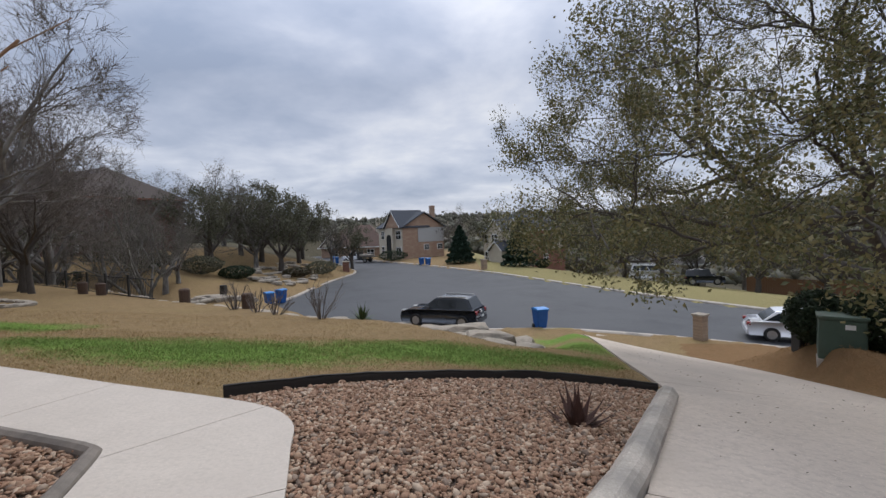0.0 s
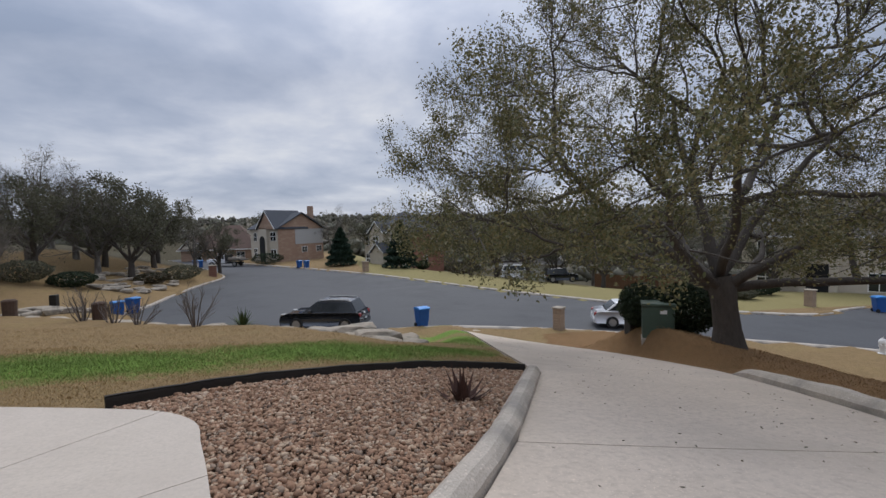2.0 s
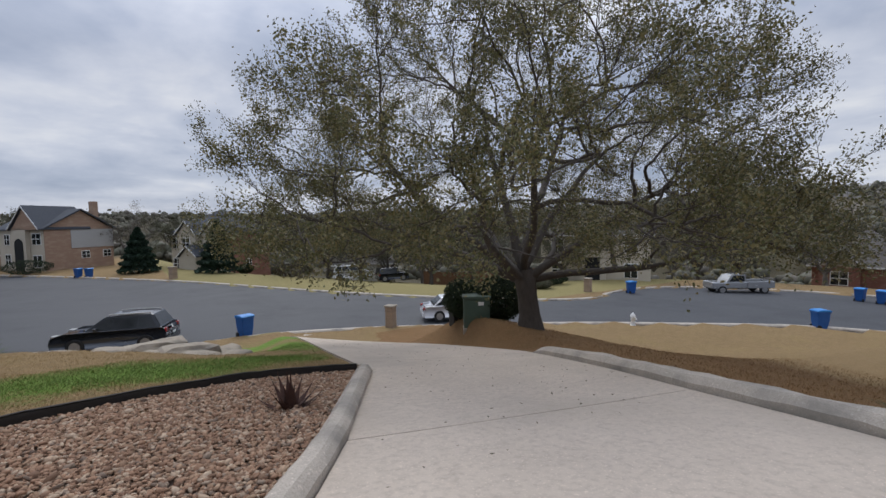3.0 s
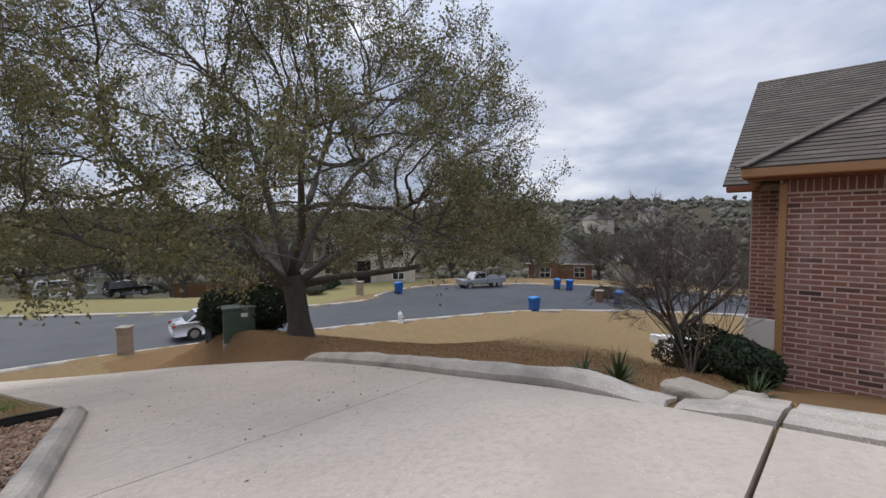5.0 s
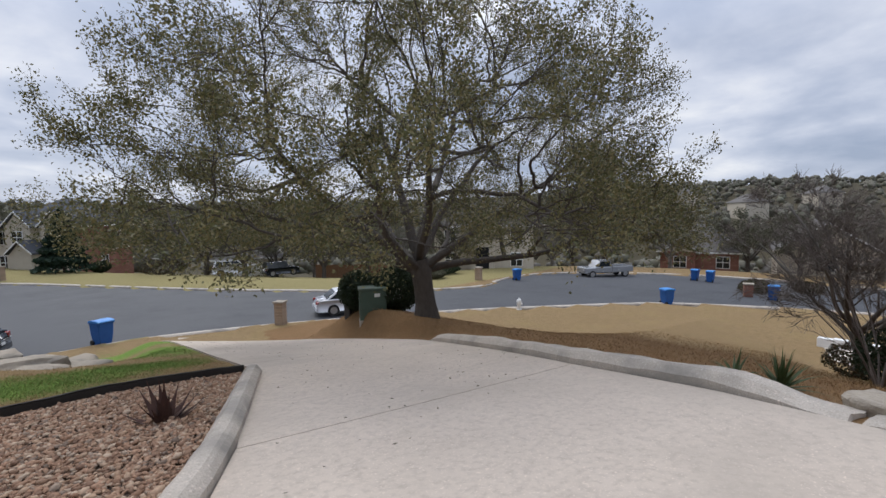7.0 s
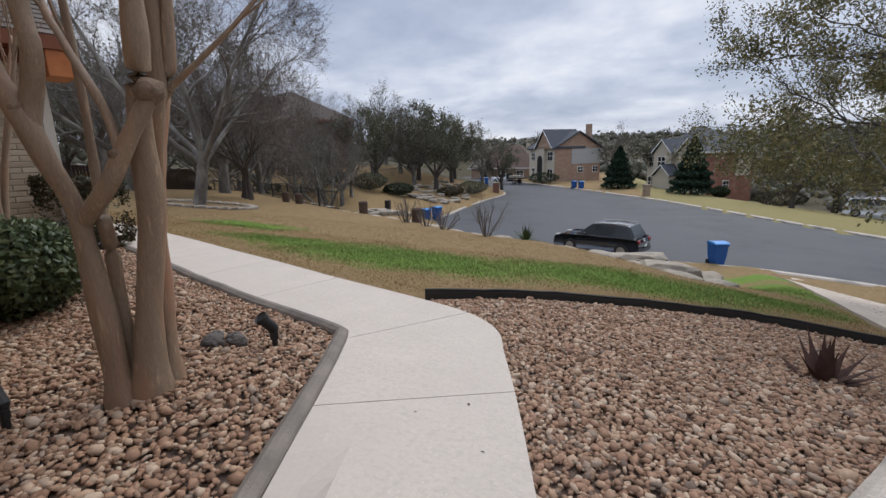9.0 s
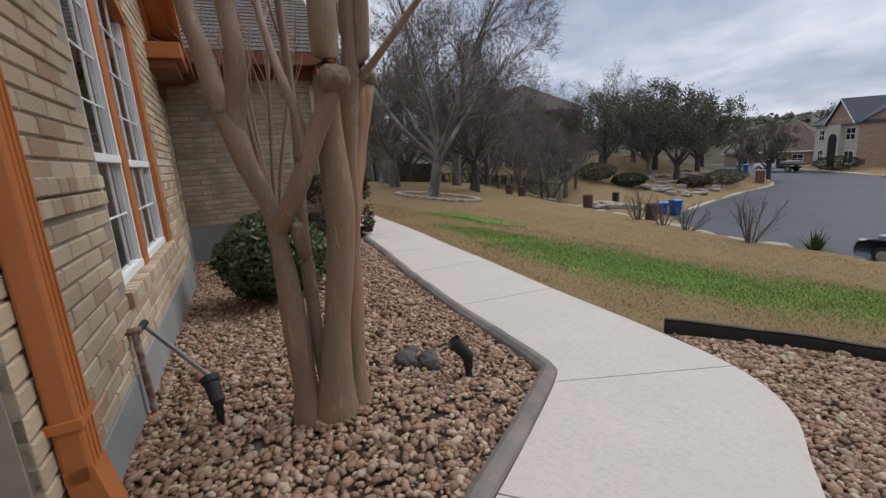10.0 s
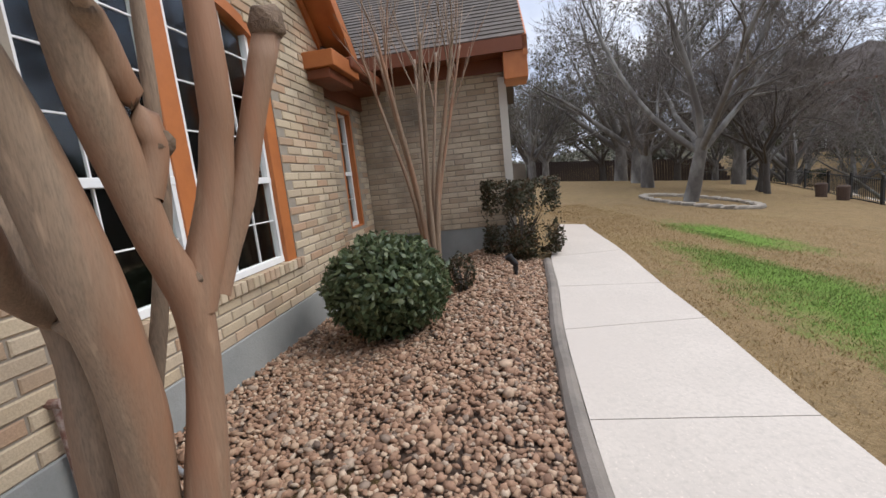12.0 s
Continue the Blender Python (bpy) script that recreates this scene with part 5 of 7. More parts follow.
def shingle_slope(parent, a, b, c, d, mat, course=0.15, tab=0.32, seed=2, thick=0.03):
    """A roof slope from the eave a-b up to d-c, laid in overlapping tabs, on a solid deck."""
    rng = random.Random(seed)
    a, b, c, d = map(Vector, (a, b, c, d))
    nrm = (b - a).cross(d - a).normalized()
    if nrm.z < 0:
        nrm = -nrm
    rows = max(2, int(max((d - a).length, (c - b).length) / course))
    V, F = [], []
    for r in range(rows):
        f0, f1 = r / rows, min(1, (r + 1.15) / rows)
        l0, r0, l1, r1 = a.lerp(d, f0), b.lerp(c, f0), a.lerp(d, f1), b.lerp(c, f1)
        n = max(1, int((r0 - l0).length / tab))
        off = 0.5 * (r % 2) / n
        cuts = sorted({0.0, 1.0, *[min(1, max(0, i / n + off + rng.uniform(-0.1, 0.1) / n)) for i in range(n + 1)]})
        for s, e in zip(cuts, cuts[1:]):
            e -= 0.006 / n
            k = len(V)
            up, lo = nrm * 0.004, nrm * (0.016 + rng.uniform(0, 0.004))
            V += [l0.lerp(r0, s) + lo, l0.lerp(r0, e) + lo, l1.lerp(r1, e) + up, l1.lerp(r1, s) + up, l0.lerp(r0, s), l0.lerp(r0, e)]
            F += [(k, k + 1, k + 2, k + 3), (k + 4, k + 5, k + 1, k)]
    tagged(obj("shingle", V, F, mat, parent), kind="stuff")
    off = -nrm * thick
    obj("roof_deck", [a, b, c, d, a + off, b + off, c + off, d + off], [(0, 1, 2, 3), (7, 6, 5, 4), (0, 4, 5, 1), (1, 5, 6, 2), (2, 6, 7, 3), (3, 7, 4, 0)], mat, parent)


# ---- the house beside the walk ----
HOUSE = Matrix.Translation(O) @ Matrix(((U.x, N.x, 0, 0), (U.y, N.y, 0, 0), (0, 0, 1, 0), (0, 0, 0, 1)))
house = thing("house", Matrix(), "beige brick house with orange trim and a brown shingle roof", "house")


def hp(name, bm, mat, parent=house, label=""):
    """A part in the house's own axes: x along the front wall, y out of it, z up."""
    bm.transform(HOUSE)
    return part(name, bm, mat, parent, label)


COURSE, LONG = 0.0775, 0.262
W0, W1, SILL, RAIL = 0.78, 2.86, 0.67, 1.39
GEND, RECESS, WING = 4.05, -0.10, 5.6


def window_top(u):
    """The low arch over the big window."""
    return 2.30 + 0.42 * math.sqrt(max(0.0, 1 - ((u - 1.82) / 1.12) ** 2))


def roof_line(u):
    return 5.0 - 0.86 * abs(u - 1.9)


def front_hole(u, z):
    return (W0 < u < W1 and SILL - 0.09 < z < window_top(u) + 0.03) or z > roof_line(u) - 0.12


# wall core, set back behind the brick faces
hp("wall", box(-0.55, W0 + 0.01, -0.18, 0.003, -0.4, 3.2), MORTAR)
hp("wall", box(W0 + 0.01, W1 - 0.01, -0.18, 0.003, -0.4, SILL - 0.06), MORTAR)
hp("wall", box(W1 - 0.01, GEND, -0.18, 0.003, -0.4, 3.0), MORTAR)
head = [(W0 + 0.0, 3.2)] + [(W0 + (W1 - W0) * i / 16, window_top(W0 + (W1 - W0) * i / 16) + 0.02) for i in range(17)] + [(W1, 3.2), (W1 + 0.3, 3.9), (1.9, 4.9), (W0 - 0.4, 3.9)]
bm = bmesh.new()
add_prism(bm, head, -0.18, 0.003)
hp("wall", bm, MORTAR)
hp("wall", box(GEND - 0.16, WING + 0.1, -0.36, RECESS + 0.003, -0.4, 0.70), MORTAR)
hp("wall", box(GEND - 0.16, 4.62, -0.36, RECESS + 0.003, 0.70, 2.8), MORTAR)
hp("wall", box(5.16, WING + 0.1, -0.36, RECESS + 0.003, 0.70, 2.8), MORTAR)
hp("wall", box(4.62, 5.16, -0.36, RECESS + 0.003, 2.26, 2.8), MORTAR)
hp("wall", box(WING - 0.003, WING + 0.2, -0.5, 1.997, -0.4, 3.2), MORTAR)
hp("wall", box(WING + 0.2, 11.0, 1.82, 2.0, -0.4, 3.0), BRICK_ISL)
hp("wall", box(-1.5, -0.55, -0.75, -0.55, -0.4, 3.2), MORTAR)
hp("wall", box(-1.5, -1.3, -6, -0.75, -0.4, 3.2), MORTAR)
hp("wall", box(-0.56, -0.5, -0.56, -0.02, -0.4, 3.2), MORTAR)
hp("wall", box(-1.5, 11.0, -6.2, -6.0, -0.4, 3.4), BRICK_ISL)
hp("wall", box(10.8, 11.0, -6.0, 1.82, -0.4, 3.4), BRICK_ISL)
hp("foundation", box(-0.58, GEND + 0.015, -0.16, 0.016, -0.5, 0.27, 0.008), FOUND, house, "grey concrete foundation")
hp("foundation", box(GEND + 0.015, WING, -0.3, RECESS + 0.016, -0.5, 0.27), FOUND, house, "grey concrete foundation")
hp("foundation", box(WING - 0.005, 11.0, -0.3, 2.03, -0.5, 0.46, 0.008), FOUND, house, "grey concrete foundation")

# near-black panels behind the glass, the dark of unlit rooms painted on
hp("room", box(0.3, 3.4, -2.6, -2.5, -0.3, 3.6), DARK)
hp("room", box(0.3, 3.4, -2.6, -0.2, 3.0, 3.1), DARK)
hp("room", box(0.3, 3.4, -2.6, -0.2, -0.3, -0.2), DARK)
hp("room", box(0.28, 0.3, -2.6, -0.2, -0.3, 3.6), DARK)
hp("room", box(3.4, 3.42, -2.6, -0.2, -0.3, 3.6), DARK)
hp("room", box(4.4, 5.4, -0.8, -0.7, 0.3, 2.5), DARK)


def window(u0, u1, z0, z1, rail, y, cols, rows_lo, rows_hi, arched, name):
    """A sash window: white frame, meeting rail, muntins and two panes."""
    w = thing(name, Matrix(), "white sash window with muntins and dark glass", "window", kind="structure")
    top = (lambda u: window_top(u) - 0.05) if arched else (lambda u: z1)
    fr = bmesh.new()
    add_box(fr, u0, u0 + 0.035, y - 0.03, y + 0.025, z0, top(u0))
    add_box(fr, u1 - 0.035, u1, y - 0.03, y + 0.025, z0, top(u1))
    add_box(fr, u0, u1, y - 0.03, y + 0.032, z0, z0 + 0.05, 0.004)
    add_box(fr, u0, u1, y - 0.03, y + 0.030, rail - 0.025, rail + 0.025, 0.004)
    if not arched:
        add_box(fr, u0, u1, y - 0.03, y + 0.025, z1 - 0.04, z1)
    hp("window_frame", fr, WHITE, w)
    for lo, hi, n in ((z0 + 0.05, rail - 0.025, rows_lo), (rail + 0.025, None, rows_hi)):
        for i in range(1, cols):
            u = u0 + (u1 - u0) * i / cols
            hp("muntin", box(u - 0.0045, u + 0.0045, y - 0.012, y + 0.006, lo, hi or top(u)), WHITE, w)
        zt = hi or top((u0 + u1) / 2)
        for j in range(1, n):
            z = lo + (zt - lo) * j / n
            hp("muntin", box(u0 + 0.03, u1 - 0.03, y - 0.011, y + 0.005, z - 0.0045, z + 0.0045), WHITE, w)
        bm = bmesh.new()
        k = 8
        pts = [(u0 + 0.02, lo), (u1 - 0.02, lo)] + ([(u1 - 0.02 - (u1 - u0 - 0.04) * i / k, top(u1 - 0.02 - (u1 - u0 - 0.04) * i / k)) for i in range(k + 1)] if hi is None else [(u1 - 0.02, hi), (u0 + 0.02, hi)])
        add_prism(bm, pts, y - 0.008, y - 0.003)
        g = hp("pane", bm, GLASS, w)
        g.visible_shadow = False
    return w


window(0.80, 1.58, SILL, 0, RAIL, -0.06, 3, 2, 4, True, "window_1")
window(1.74, 2.68, SILL, 0, RAIL - 0.02, -0.06, 3, 2, 4, True, "window_2")
window(4.68, 5.10, 0.72, 2.20, 1.42, -0.19, 2, 2, 2, False, "window_3")
trim = thing("window_trim", Matrix(), "orange painted wooden trim round the windows", "trim", kind="structure")
hp("mullion", box(1.58, 1.74, -0.10, -0.020, SILL - 0.01, window_top(1.66) - 0.03, 0.006), ORANGE, trim)
hp("jamb", box(2.68, 2.84, -0.10, 0.004, SILL - 0.01, window_top(2.7), 0.006), ORANGE, trim)
hp("jamb", box(0.76, 0.80, -0.10, -0.012, SILL - 0.01, window_top(0.84), 0.004), ORANGE, trim)
bm = bmesh.new()
arc = [W0 + (W1 - W0) * i / 20 for i in range(21)]
add_prism(bm, [(u, window_top(u) - 0.06) for u in arc] + [(u, window_top(u) + 0.03) for u in reversed(arc)], -0.10, 0.004)
hp("arch_head", bm, ORANGE, trim)
for u0, u1, z0, z1 in ((4.62, 4.68, 0.66, 2.26), (5.10, 5.16, 0.66, 2.26), (4.62, 5.16, 2.20, 2.27), (4.62, 5.16, 0.62, 0.72)):
    hp("casing", box(u0, u1, -0.24, -0.10, z0, z1, 0.004), ORANGE, trim)

# brick faces
brick_field(house, HOUSE, -0.55, GEND, 0.275, 4.9, BRICK, BRICK_ISL, COURSE, LONG, lambda u, z: front_hole(u, z) or (u < W0 and 1.145 < z < 1.30), lambda u, z: (u < 1.0 and z < 1.9) or (u < 3.0 and z < 0.7), seed=3)
brick_field(house, HOUSE @ pose(0, RECESS, 0), GEND, WING, 0.275, 2.75, BRICK, BRICK_ISL, COURSE, LONG, lambda u, z: 4.62 < u < 5.16 and 0.62 < z < 2.27, seed=4)
# wing brick: mildew stains, with shade from eaves and trees painted in too
SHADED_MILDEW = island_colours("shaded_mildewed_brick", [(0.0, (0.43, 0.34, 0.23)), (1.0, (0.34, 0.26, 0.18)), (0.3, (0.48, 0.39, 0.28)), (0.5, (0.40, 0.31, 0.22)), (0.8, (0.52, 0.43, 0.31))], 0.9, 0.5, 110, 0.16, False, (0.12, 0.10, 0.075))
WING_M = HOUSE @ Matrix.Translation((WING, 2.0, 0)) @ Matrix(((0, -1, 0, 0), (-1, 0, 0, 0), (0, 0, 1, 0), (0, 0, 0, 1)))
brick_field(house, WING_M, 0.0, 2.1, 0.465, 2.95, BRICK, SHADED_MILDEW, COURSE, LONG, seed=5)
# two courses of headers across the wall and a sill of headers under the window
for z in (1.147, 1.2245):
    u = -0.55
    while u < W0 - 0.05:
        v, f = brick_box(0.098, 0.066, 0.045)
        hb = new("header_brick", bpy.data.meshes.new("header_brick"))
        hb.data.from_pydata(v, [], f); hb.data.materials.append(BRICK)
        hb.parent = house
        hb.matrix_basis = HOUSE @ Matrix.Translation((u, -0.018, z))
        u += 0.109
u = W0 - 0.02
while u < W1 + 0.02:
    v, f = brick_box(0.066, 0.085, 0.085)
    hb = new("sill_brick", bpy.data.meshes.new("sill_brick"))
    hb.data.from_pydata(v, [], f); hb.data.materials.append(BRICK)
    hb.parent = house
    hb.matrix_basis = HOUSE @ Matrix.Translation((u, -0.045, SILL - 0.09))
    u += 0.0775


def slope(parent, pts, mat, seed):
    q = [HOUSE @ Vector(p) for p in pts]
    shingle_slope(parent, *q, mat, seed=seed)


# gable roof over the window, with orange rake boards and a boxed return
slope(house, [(GEND + 0.35, 0.32, 2.78), (GEND + 0.35, -6.0, 2.78), (1.9, -6.0, 5.0), (1.9, 0.32, 5.0)], SHINGLE, 3)
slope(house, [(-0.75, -6.0, 2.72), (-0.75, 0.32, 2.72), (1.9, 0.32, 5.0), (1.9, -6.0, 5.0)], SHINGLE, 4)
for a, b in (((GEND + 0.36, 2.74), (1.9, 4.97)), ((-0.76, 2.68), (1.9, 4.97))):
    bm = bmesh.new()
    add_prism(bm, [a, b, (b[0], b[1] - 0.2), (a[0], a[1] - 0.2)], 0.28, 0.33)
    hp("rake_board", bm, ORANGE)
    bm = bmesh.new()
    add_prism(bm, [(a[0], a[1] - 0.06), (b[0], b[1] - 0.06), (b[0], b[1] - 0.09), (a[0], a[1] - 0.09)], 0.0, 0.28)
    hp("soffit", bm, ORANGE)
    bm = bmesh.new()
    add_prism(bm, [(a[0], a[1] - 0.17), (b[0], b[1] - 0.17), (b[0], b[1] - 0.30), (a[0], a[1] - 0.30)], 0.014, 0.04)
    hp("frieze_board", bm, ORANGE)
hp("cornice_return", box(GEND - 0.45, GEND + 0.36, 0.0, 0.33, 2.46, 2.62, 0.01), ORANGE)
hp("cornice_return", box(GEND - 0.40, GEND + 0.30, 0.0, 0.26, 2.36, 2.46, 0.01), BROWN_TRIM)
# recess eave with its gutter, and the wing roof
slope(house, [(GEND + 0.0, 0.26, 2.66), (WING + 0.2, 0.26, 2.66), (WING + 0.2, -3.0, 4.6), (GEND + 0.0, -3.0, 4.6)], SHINGLE, 5)
hp("gutter", box(GEND + 0.05, WING + 0.05, 0.24, 0.36, 2.54, 2.66, 0.02), BROWN_TRIM)
hp("soffit", box(GEND, WING, RECESS, 0.25, 2.50, 2.54), BROWN_TRIM)
hp("frieze_board", box(GEND, WING, RECESS + 0.014, RECESS + 0.05, 2.30, 2.50), BROWN_TRIM)
slope(house, [(WING - 0.38, -1.2, 2.92), (WING - 0.38, 2.32, 2.92), (WING + 2.6, 2.32, 5.0), (WING + 2.6, -1.2, 5.0)], SHINGLE, 6)
slope(house, [(11.0, 2.32, 2.92), (11.0, -4.2, 2.92), (WING + 2.6, -4.2, 5.0), (WING + 2.6, 2.32, 5.0)], SHINGLE, 7)
hp("fascia", box(WING - 0.42, WING - 0.38, -0.1, 2.34, 2.74, 2.91), BROWN_TRIM)
hp("soffit", box(WING - 0.38, WING + 0.02, -0.1, 2.30, 2.76, 2.79), BROWN_TRIM)
hp("frieze_board", box(WING - 0.04, WING - 0.014, -0.1, 2.02, 2.58, 2.76), BROWN_TRIM)
bm = bmesh.new()
add_prism(bm, [(WING - 0.42, 2.90), (WING + 2.6, 4.98), (WING + 2.6, 4.78), (WING - 0.42, 2.66)], 2.28, 2.34)
hp("rake_board", bm, ORANGE)
hp("cornice_return", box(WING - 0.40, WING + 0.15, 2.02, 2.33, 2.40, 2.74, 0.01), ORANGE)
bm = bmesh.new()
add_box(bm, WING - 0.07, WING + 0.02, 1.93, 2.04, 0.3, 2.5)
hp("corner_downspout", bm, surface("cream_trim", (0.55, 0.5, 0.42), (0.48, 0.43, 0.36), 4, 0.6, 0.1), house, "cream downspout at the wing corner")
# orange downspout with its foot elbow
bm = bmesh.new()
add_box(bm, -0.47, -0.36, 0.016, 0.095, 0.36, 3.0, 0.012)
add_prism(bm, [(0.02, 0.42), (0.095, 0.42), (0.13, 0.22), (0.12, 0.02), (0.03, 0.02), (0.03, 0.22)], -0.47, -0.36, "x")
add_box(bm, -0.48, -0.35, 0.012, 0.10, 0.55, 0.58)
hp("downspout", bm, ORANGE, house, "orange painted downspout with ribbed face")
for k in range(3):
    hp("downspout_rib", box(-0.455 + 0.034 * k, -0.443 + 0.034 * k, 0.09, 0.099, 0.4, 2.95), ORANGE)

# garden tap: copper riser, spigot and a loose steel pipe
tap = thing("garden_tap", Matrix(), "paint-flecked copper garden tap with a leaning steel pipe", "tap")
COPPER = surface("painted_copper", (0.16, 0.075, 0.055), (0.22, 0.13, 0.10), 25, 0.55, 0.2, 60, c=(0.45, 0.40, 0.36), patch=14)
hp("riser", cyl((0.59, 0.055, -0.05), (0.58, 0.045, 0.50), 0.017, 0.017, 10), COPPER, tap)
hp("elbow", cyl((0.58, -0.02, 0.50), (0.58, 0.075, 0.505), 0.022, 0.020, 10), COPPER, tap)
hp("spigot", cyl((0.57, 0.06, 0.50), (0.68, 0.075, 0.51), 0.015, 0.02, 10), IRON, tap)
hp("pipe", cyl((0.67, 0.07, 0.50), (0.80, 0.36, 0.0), 0.013, 0.013, 10), STEEL, tap, "leaning grey steel pipe")


# ---- the neighbouring red brick house ----
RD = Vector((-0.283, -0.959, 0)).normalized()
RH = Matrix.Translation((7.51, -2.41, 0)) @ Matrix(((-RD.x, -RD.y, 0, 0), (-RD.y, RD.x, 0, 0), (0, 0, 1, 0), (0, 0, 0, 1)))
# own axes: x towards the street along the wall, y towards the driveway, z up
rh = thing("neighbour_house", Matrix(), "red brick house with a brown shingle hip roof", "house")


def rp(name, bm, mat, label="", parent=rh):
    bm.transform(RH)
    return part(name, bm, mat, parent, label)


ryd = 1.0 if (RH.to_3x3() @ Vector((0, 1, 0))).x < 0 else -1.0
rp("wall", box(-9, 0, -ryd * 0.15 if ryd > 0 else 0.02, -0.02 if ryd > 0 else 0.15, -2.5, 1.9), MORTAR_RED)
brick_field(rh, RH @ Matrix.Diagonal((1, ryd, 1, 1)), -7.5, 0.0, -1.28, 1.72, RED_BRICK, RED_BRICK, 0.0755, 0.255, joint=0.019, seed=7)
# a row of soldier bricks under the eave
for i in range(88):
    u = -7.5 + i * 0.085
    v, f = brick_box(0.072, 0.21, 0.03)
    hb = new("soldier_brick", bpy.data.meshes.get("soldier_brick") or bpy.data.meshes.new("soldier_brick"))
    if not hb.data.vertices:
        hb.data.from_pydata(v, [], f); hb.data.materials.append(RED_BRICK)
    hb.parent = rh
    hb.matrix_basis = RH @ Matrix.Diagonal((1, ryd, 1, 1)) @ Matrix.Translation((u, -0.018, 1.73))
RH2 = RH @ Matrix.Diagonal((1, ryd, 1, 1))


def rp2(name, bm, mat, label=""):
    bm.transform(RH2)
    return part(name, bm, mat, rh, label)


rp2("wall", box(-0.15, -0.01, -2.2, -0.02, -2.5, 1.9), MORTAR_RED)
rp2("wall", box(0.0, 0.5, -2.35, -2.02, -2.8, 2.2), MORTAR_RED)
brick_field(rh, RH2 @ pose(0, -2.0, 0), 0.0, 0.5, -0.45, 1.9, RED_BRICK, RED_BRICK, 0.0755, 0.255, joint=0.019, seed=8)
rp2("stone_base", box(0.0, 0.55, -2.3, -1.96, -2.6, -0.45, 0.02), WHITE, "white limestone base")
rp2("wall", box(0.35, 0.5, -9, -2.35, -2.8, 2.3), RED_BRICK)
rp2("mortar_bed", box(-7.5, -0.005, -0.018, 0.004, -1.28, 1.95), MORTAR_RED)
rp2("mortar_bed", box(0.0, 0.5, -2.02, -1.996, -0.45, 1.9), MORTAR_RED)
rp2("foundation", box(-9, 0.01, -0.2, 0.02, -2.6, -1.28), KERB)
rp2("downspout", box(-0.09, 0.0, 0.015, 0.09, -1.2, 1.85, 0.01), TAN_TRIM, "tan painted downspout")
rp2("gutter", box(-9, 0.42, 0.30, 0.42, 1.93, 2.06, 0.02), TAN_TRIM)
rp2("fascia", box(0.34, 0.42, -2.0, 0.30, 1.93, 2.04, 0.01), TAN_TRIM)
rp2("soffit", box(-9, 0.36, 0.0, 0.32, 1.90, 1.93), BROWN_TRIM)
rp2("gutter", box(0.36, 0.85, -1.72, -1.60, 1.85, 1.97, 0.02), BROWN_TRIM)


def rslope(pts, seed):
    q = [RH2 @ Vector(p) for p in pts]
    shingle_slope(rh, *q, SHINGLE, 0.16, 0.36, seed)


rslope([(0.42, 0.42, 2.06), (-9.5, 0.42, 2.06), (-9.5, -4.6, 5.2), (-4.2, -4.6, 5.2)], 11)
rslope([(0.42, -2.2, 2.06), (0.42, 0.42, 2.06), (-4.2, -4.6, 5.2), (-4.2, -4.7, 5.2)], 12)
rslope([(0.9, -1.6, 1.98), (-0.4, -1.6, 1.98), (-3.2, -6.2, 4.9), (0.8, -6.2, 4.9)], 13)
rslope([(-9.5, -10.5, 1.98), (0.8, -10.5, 1.98), (0.8, -6.2, 4.9), (-9.5, -6.2, 4.9)], 14)
rslope([(-3.2, -6.2, 4.9), (-9.5, -6.2, 4.9), (-9.5, -4.6, 5.2), (-4.2, -4.6, 5.2)], 15)
# cap shingles along the hip
hip_a, hip_b = Vector((0.42, 0.42, 2.09)), Vector((-4.2, -4.6, 5.23))
hip_q = (hip_b - hip_a).to_track_quat("X", "Z").to_matrix().to_4x4()
bm = bmesh.new()
for i in range(30):
    p = hip_a.lerp(hip_b, (i + 0.5) / 30)
    add_box(bm, -0.14, 0.14, -0.11, 0.11, -0.01, 0.010, 0.0, Matrix.Translation(p) @ hip_q)
tagged(rp2("hip_cap", bm, SHINGLE), kind="stuff")
meter = thing("gas_meter", RH2 @ pose(-1.25, 0.12, -1.12), "grey gas meter with pipes low on the brick wall", "meter")
part("meter_body", box(-0.11, 0.11, -0.07, 0.07, -0.02, 0.2, 0.03), STEEL, meter)
part("dial", cyl((0, 0.07, 0.12), (0, 0.085, 0.12), 0.05, 0.05, 14), WHITE, meter)
part("pipe", cyl((-0.3, 0, -0.2), (-0.3, 0, 0.22), 0.016, 0.016, 8), STEEL, meter)
part("pipe", cyl((-0.42, 0, 0.2), (-0.1, 0, 0.2), 0.016, 0.016, 8), STEEL, meter)
part("regulator", cyl((-0.36, -0.05, 0.24), (-0.36, 0.07, 0.24), 0.055, 0.045, 12), STEEL, meter)

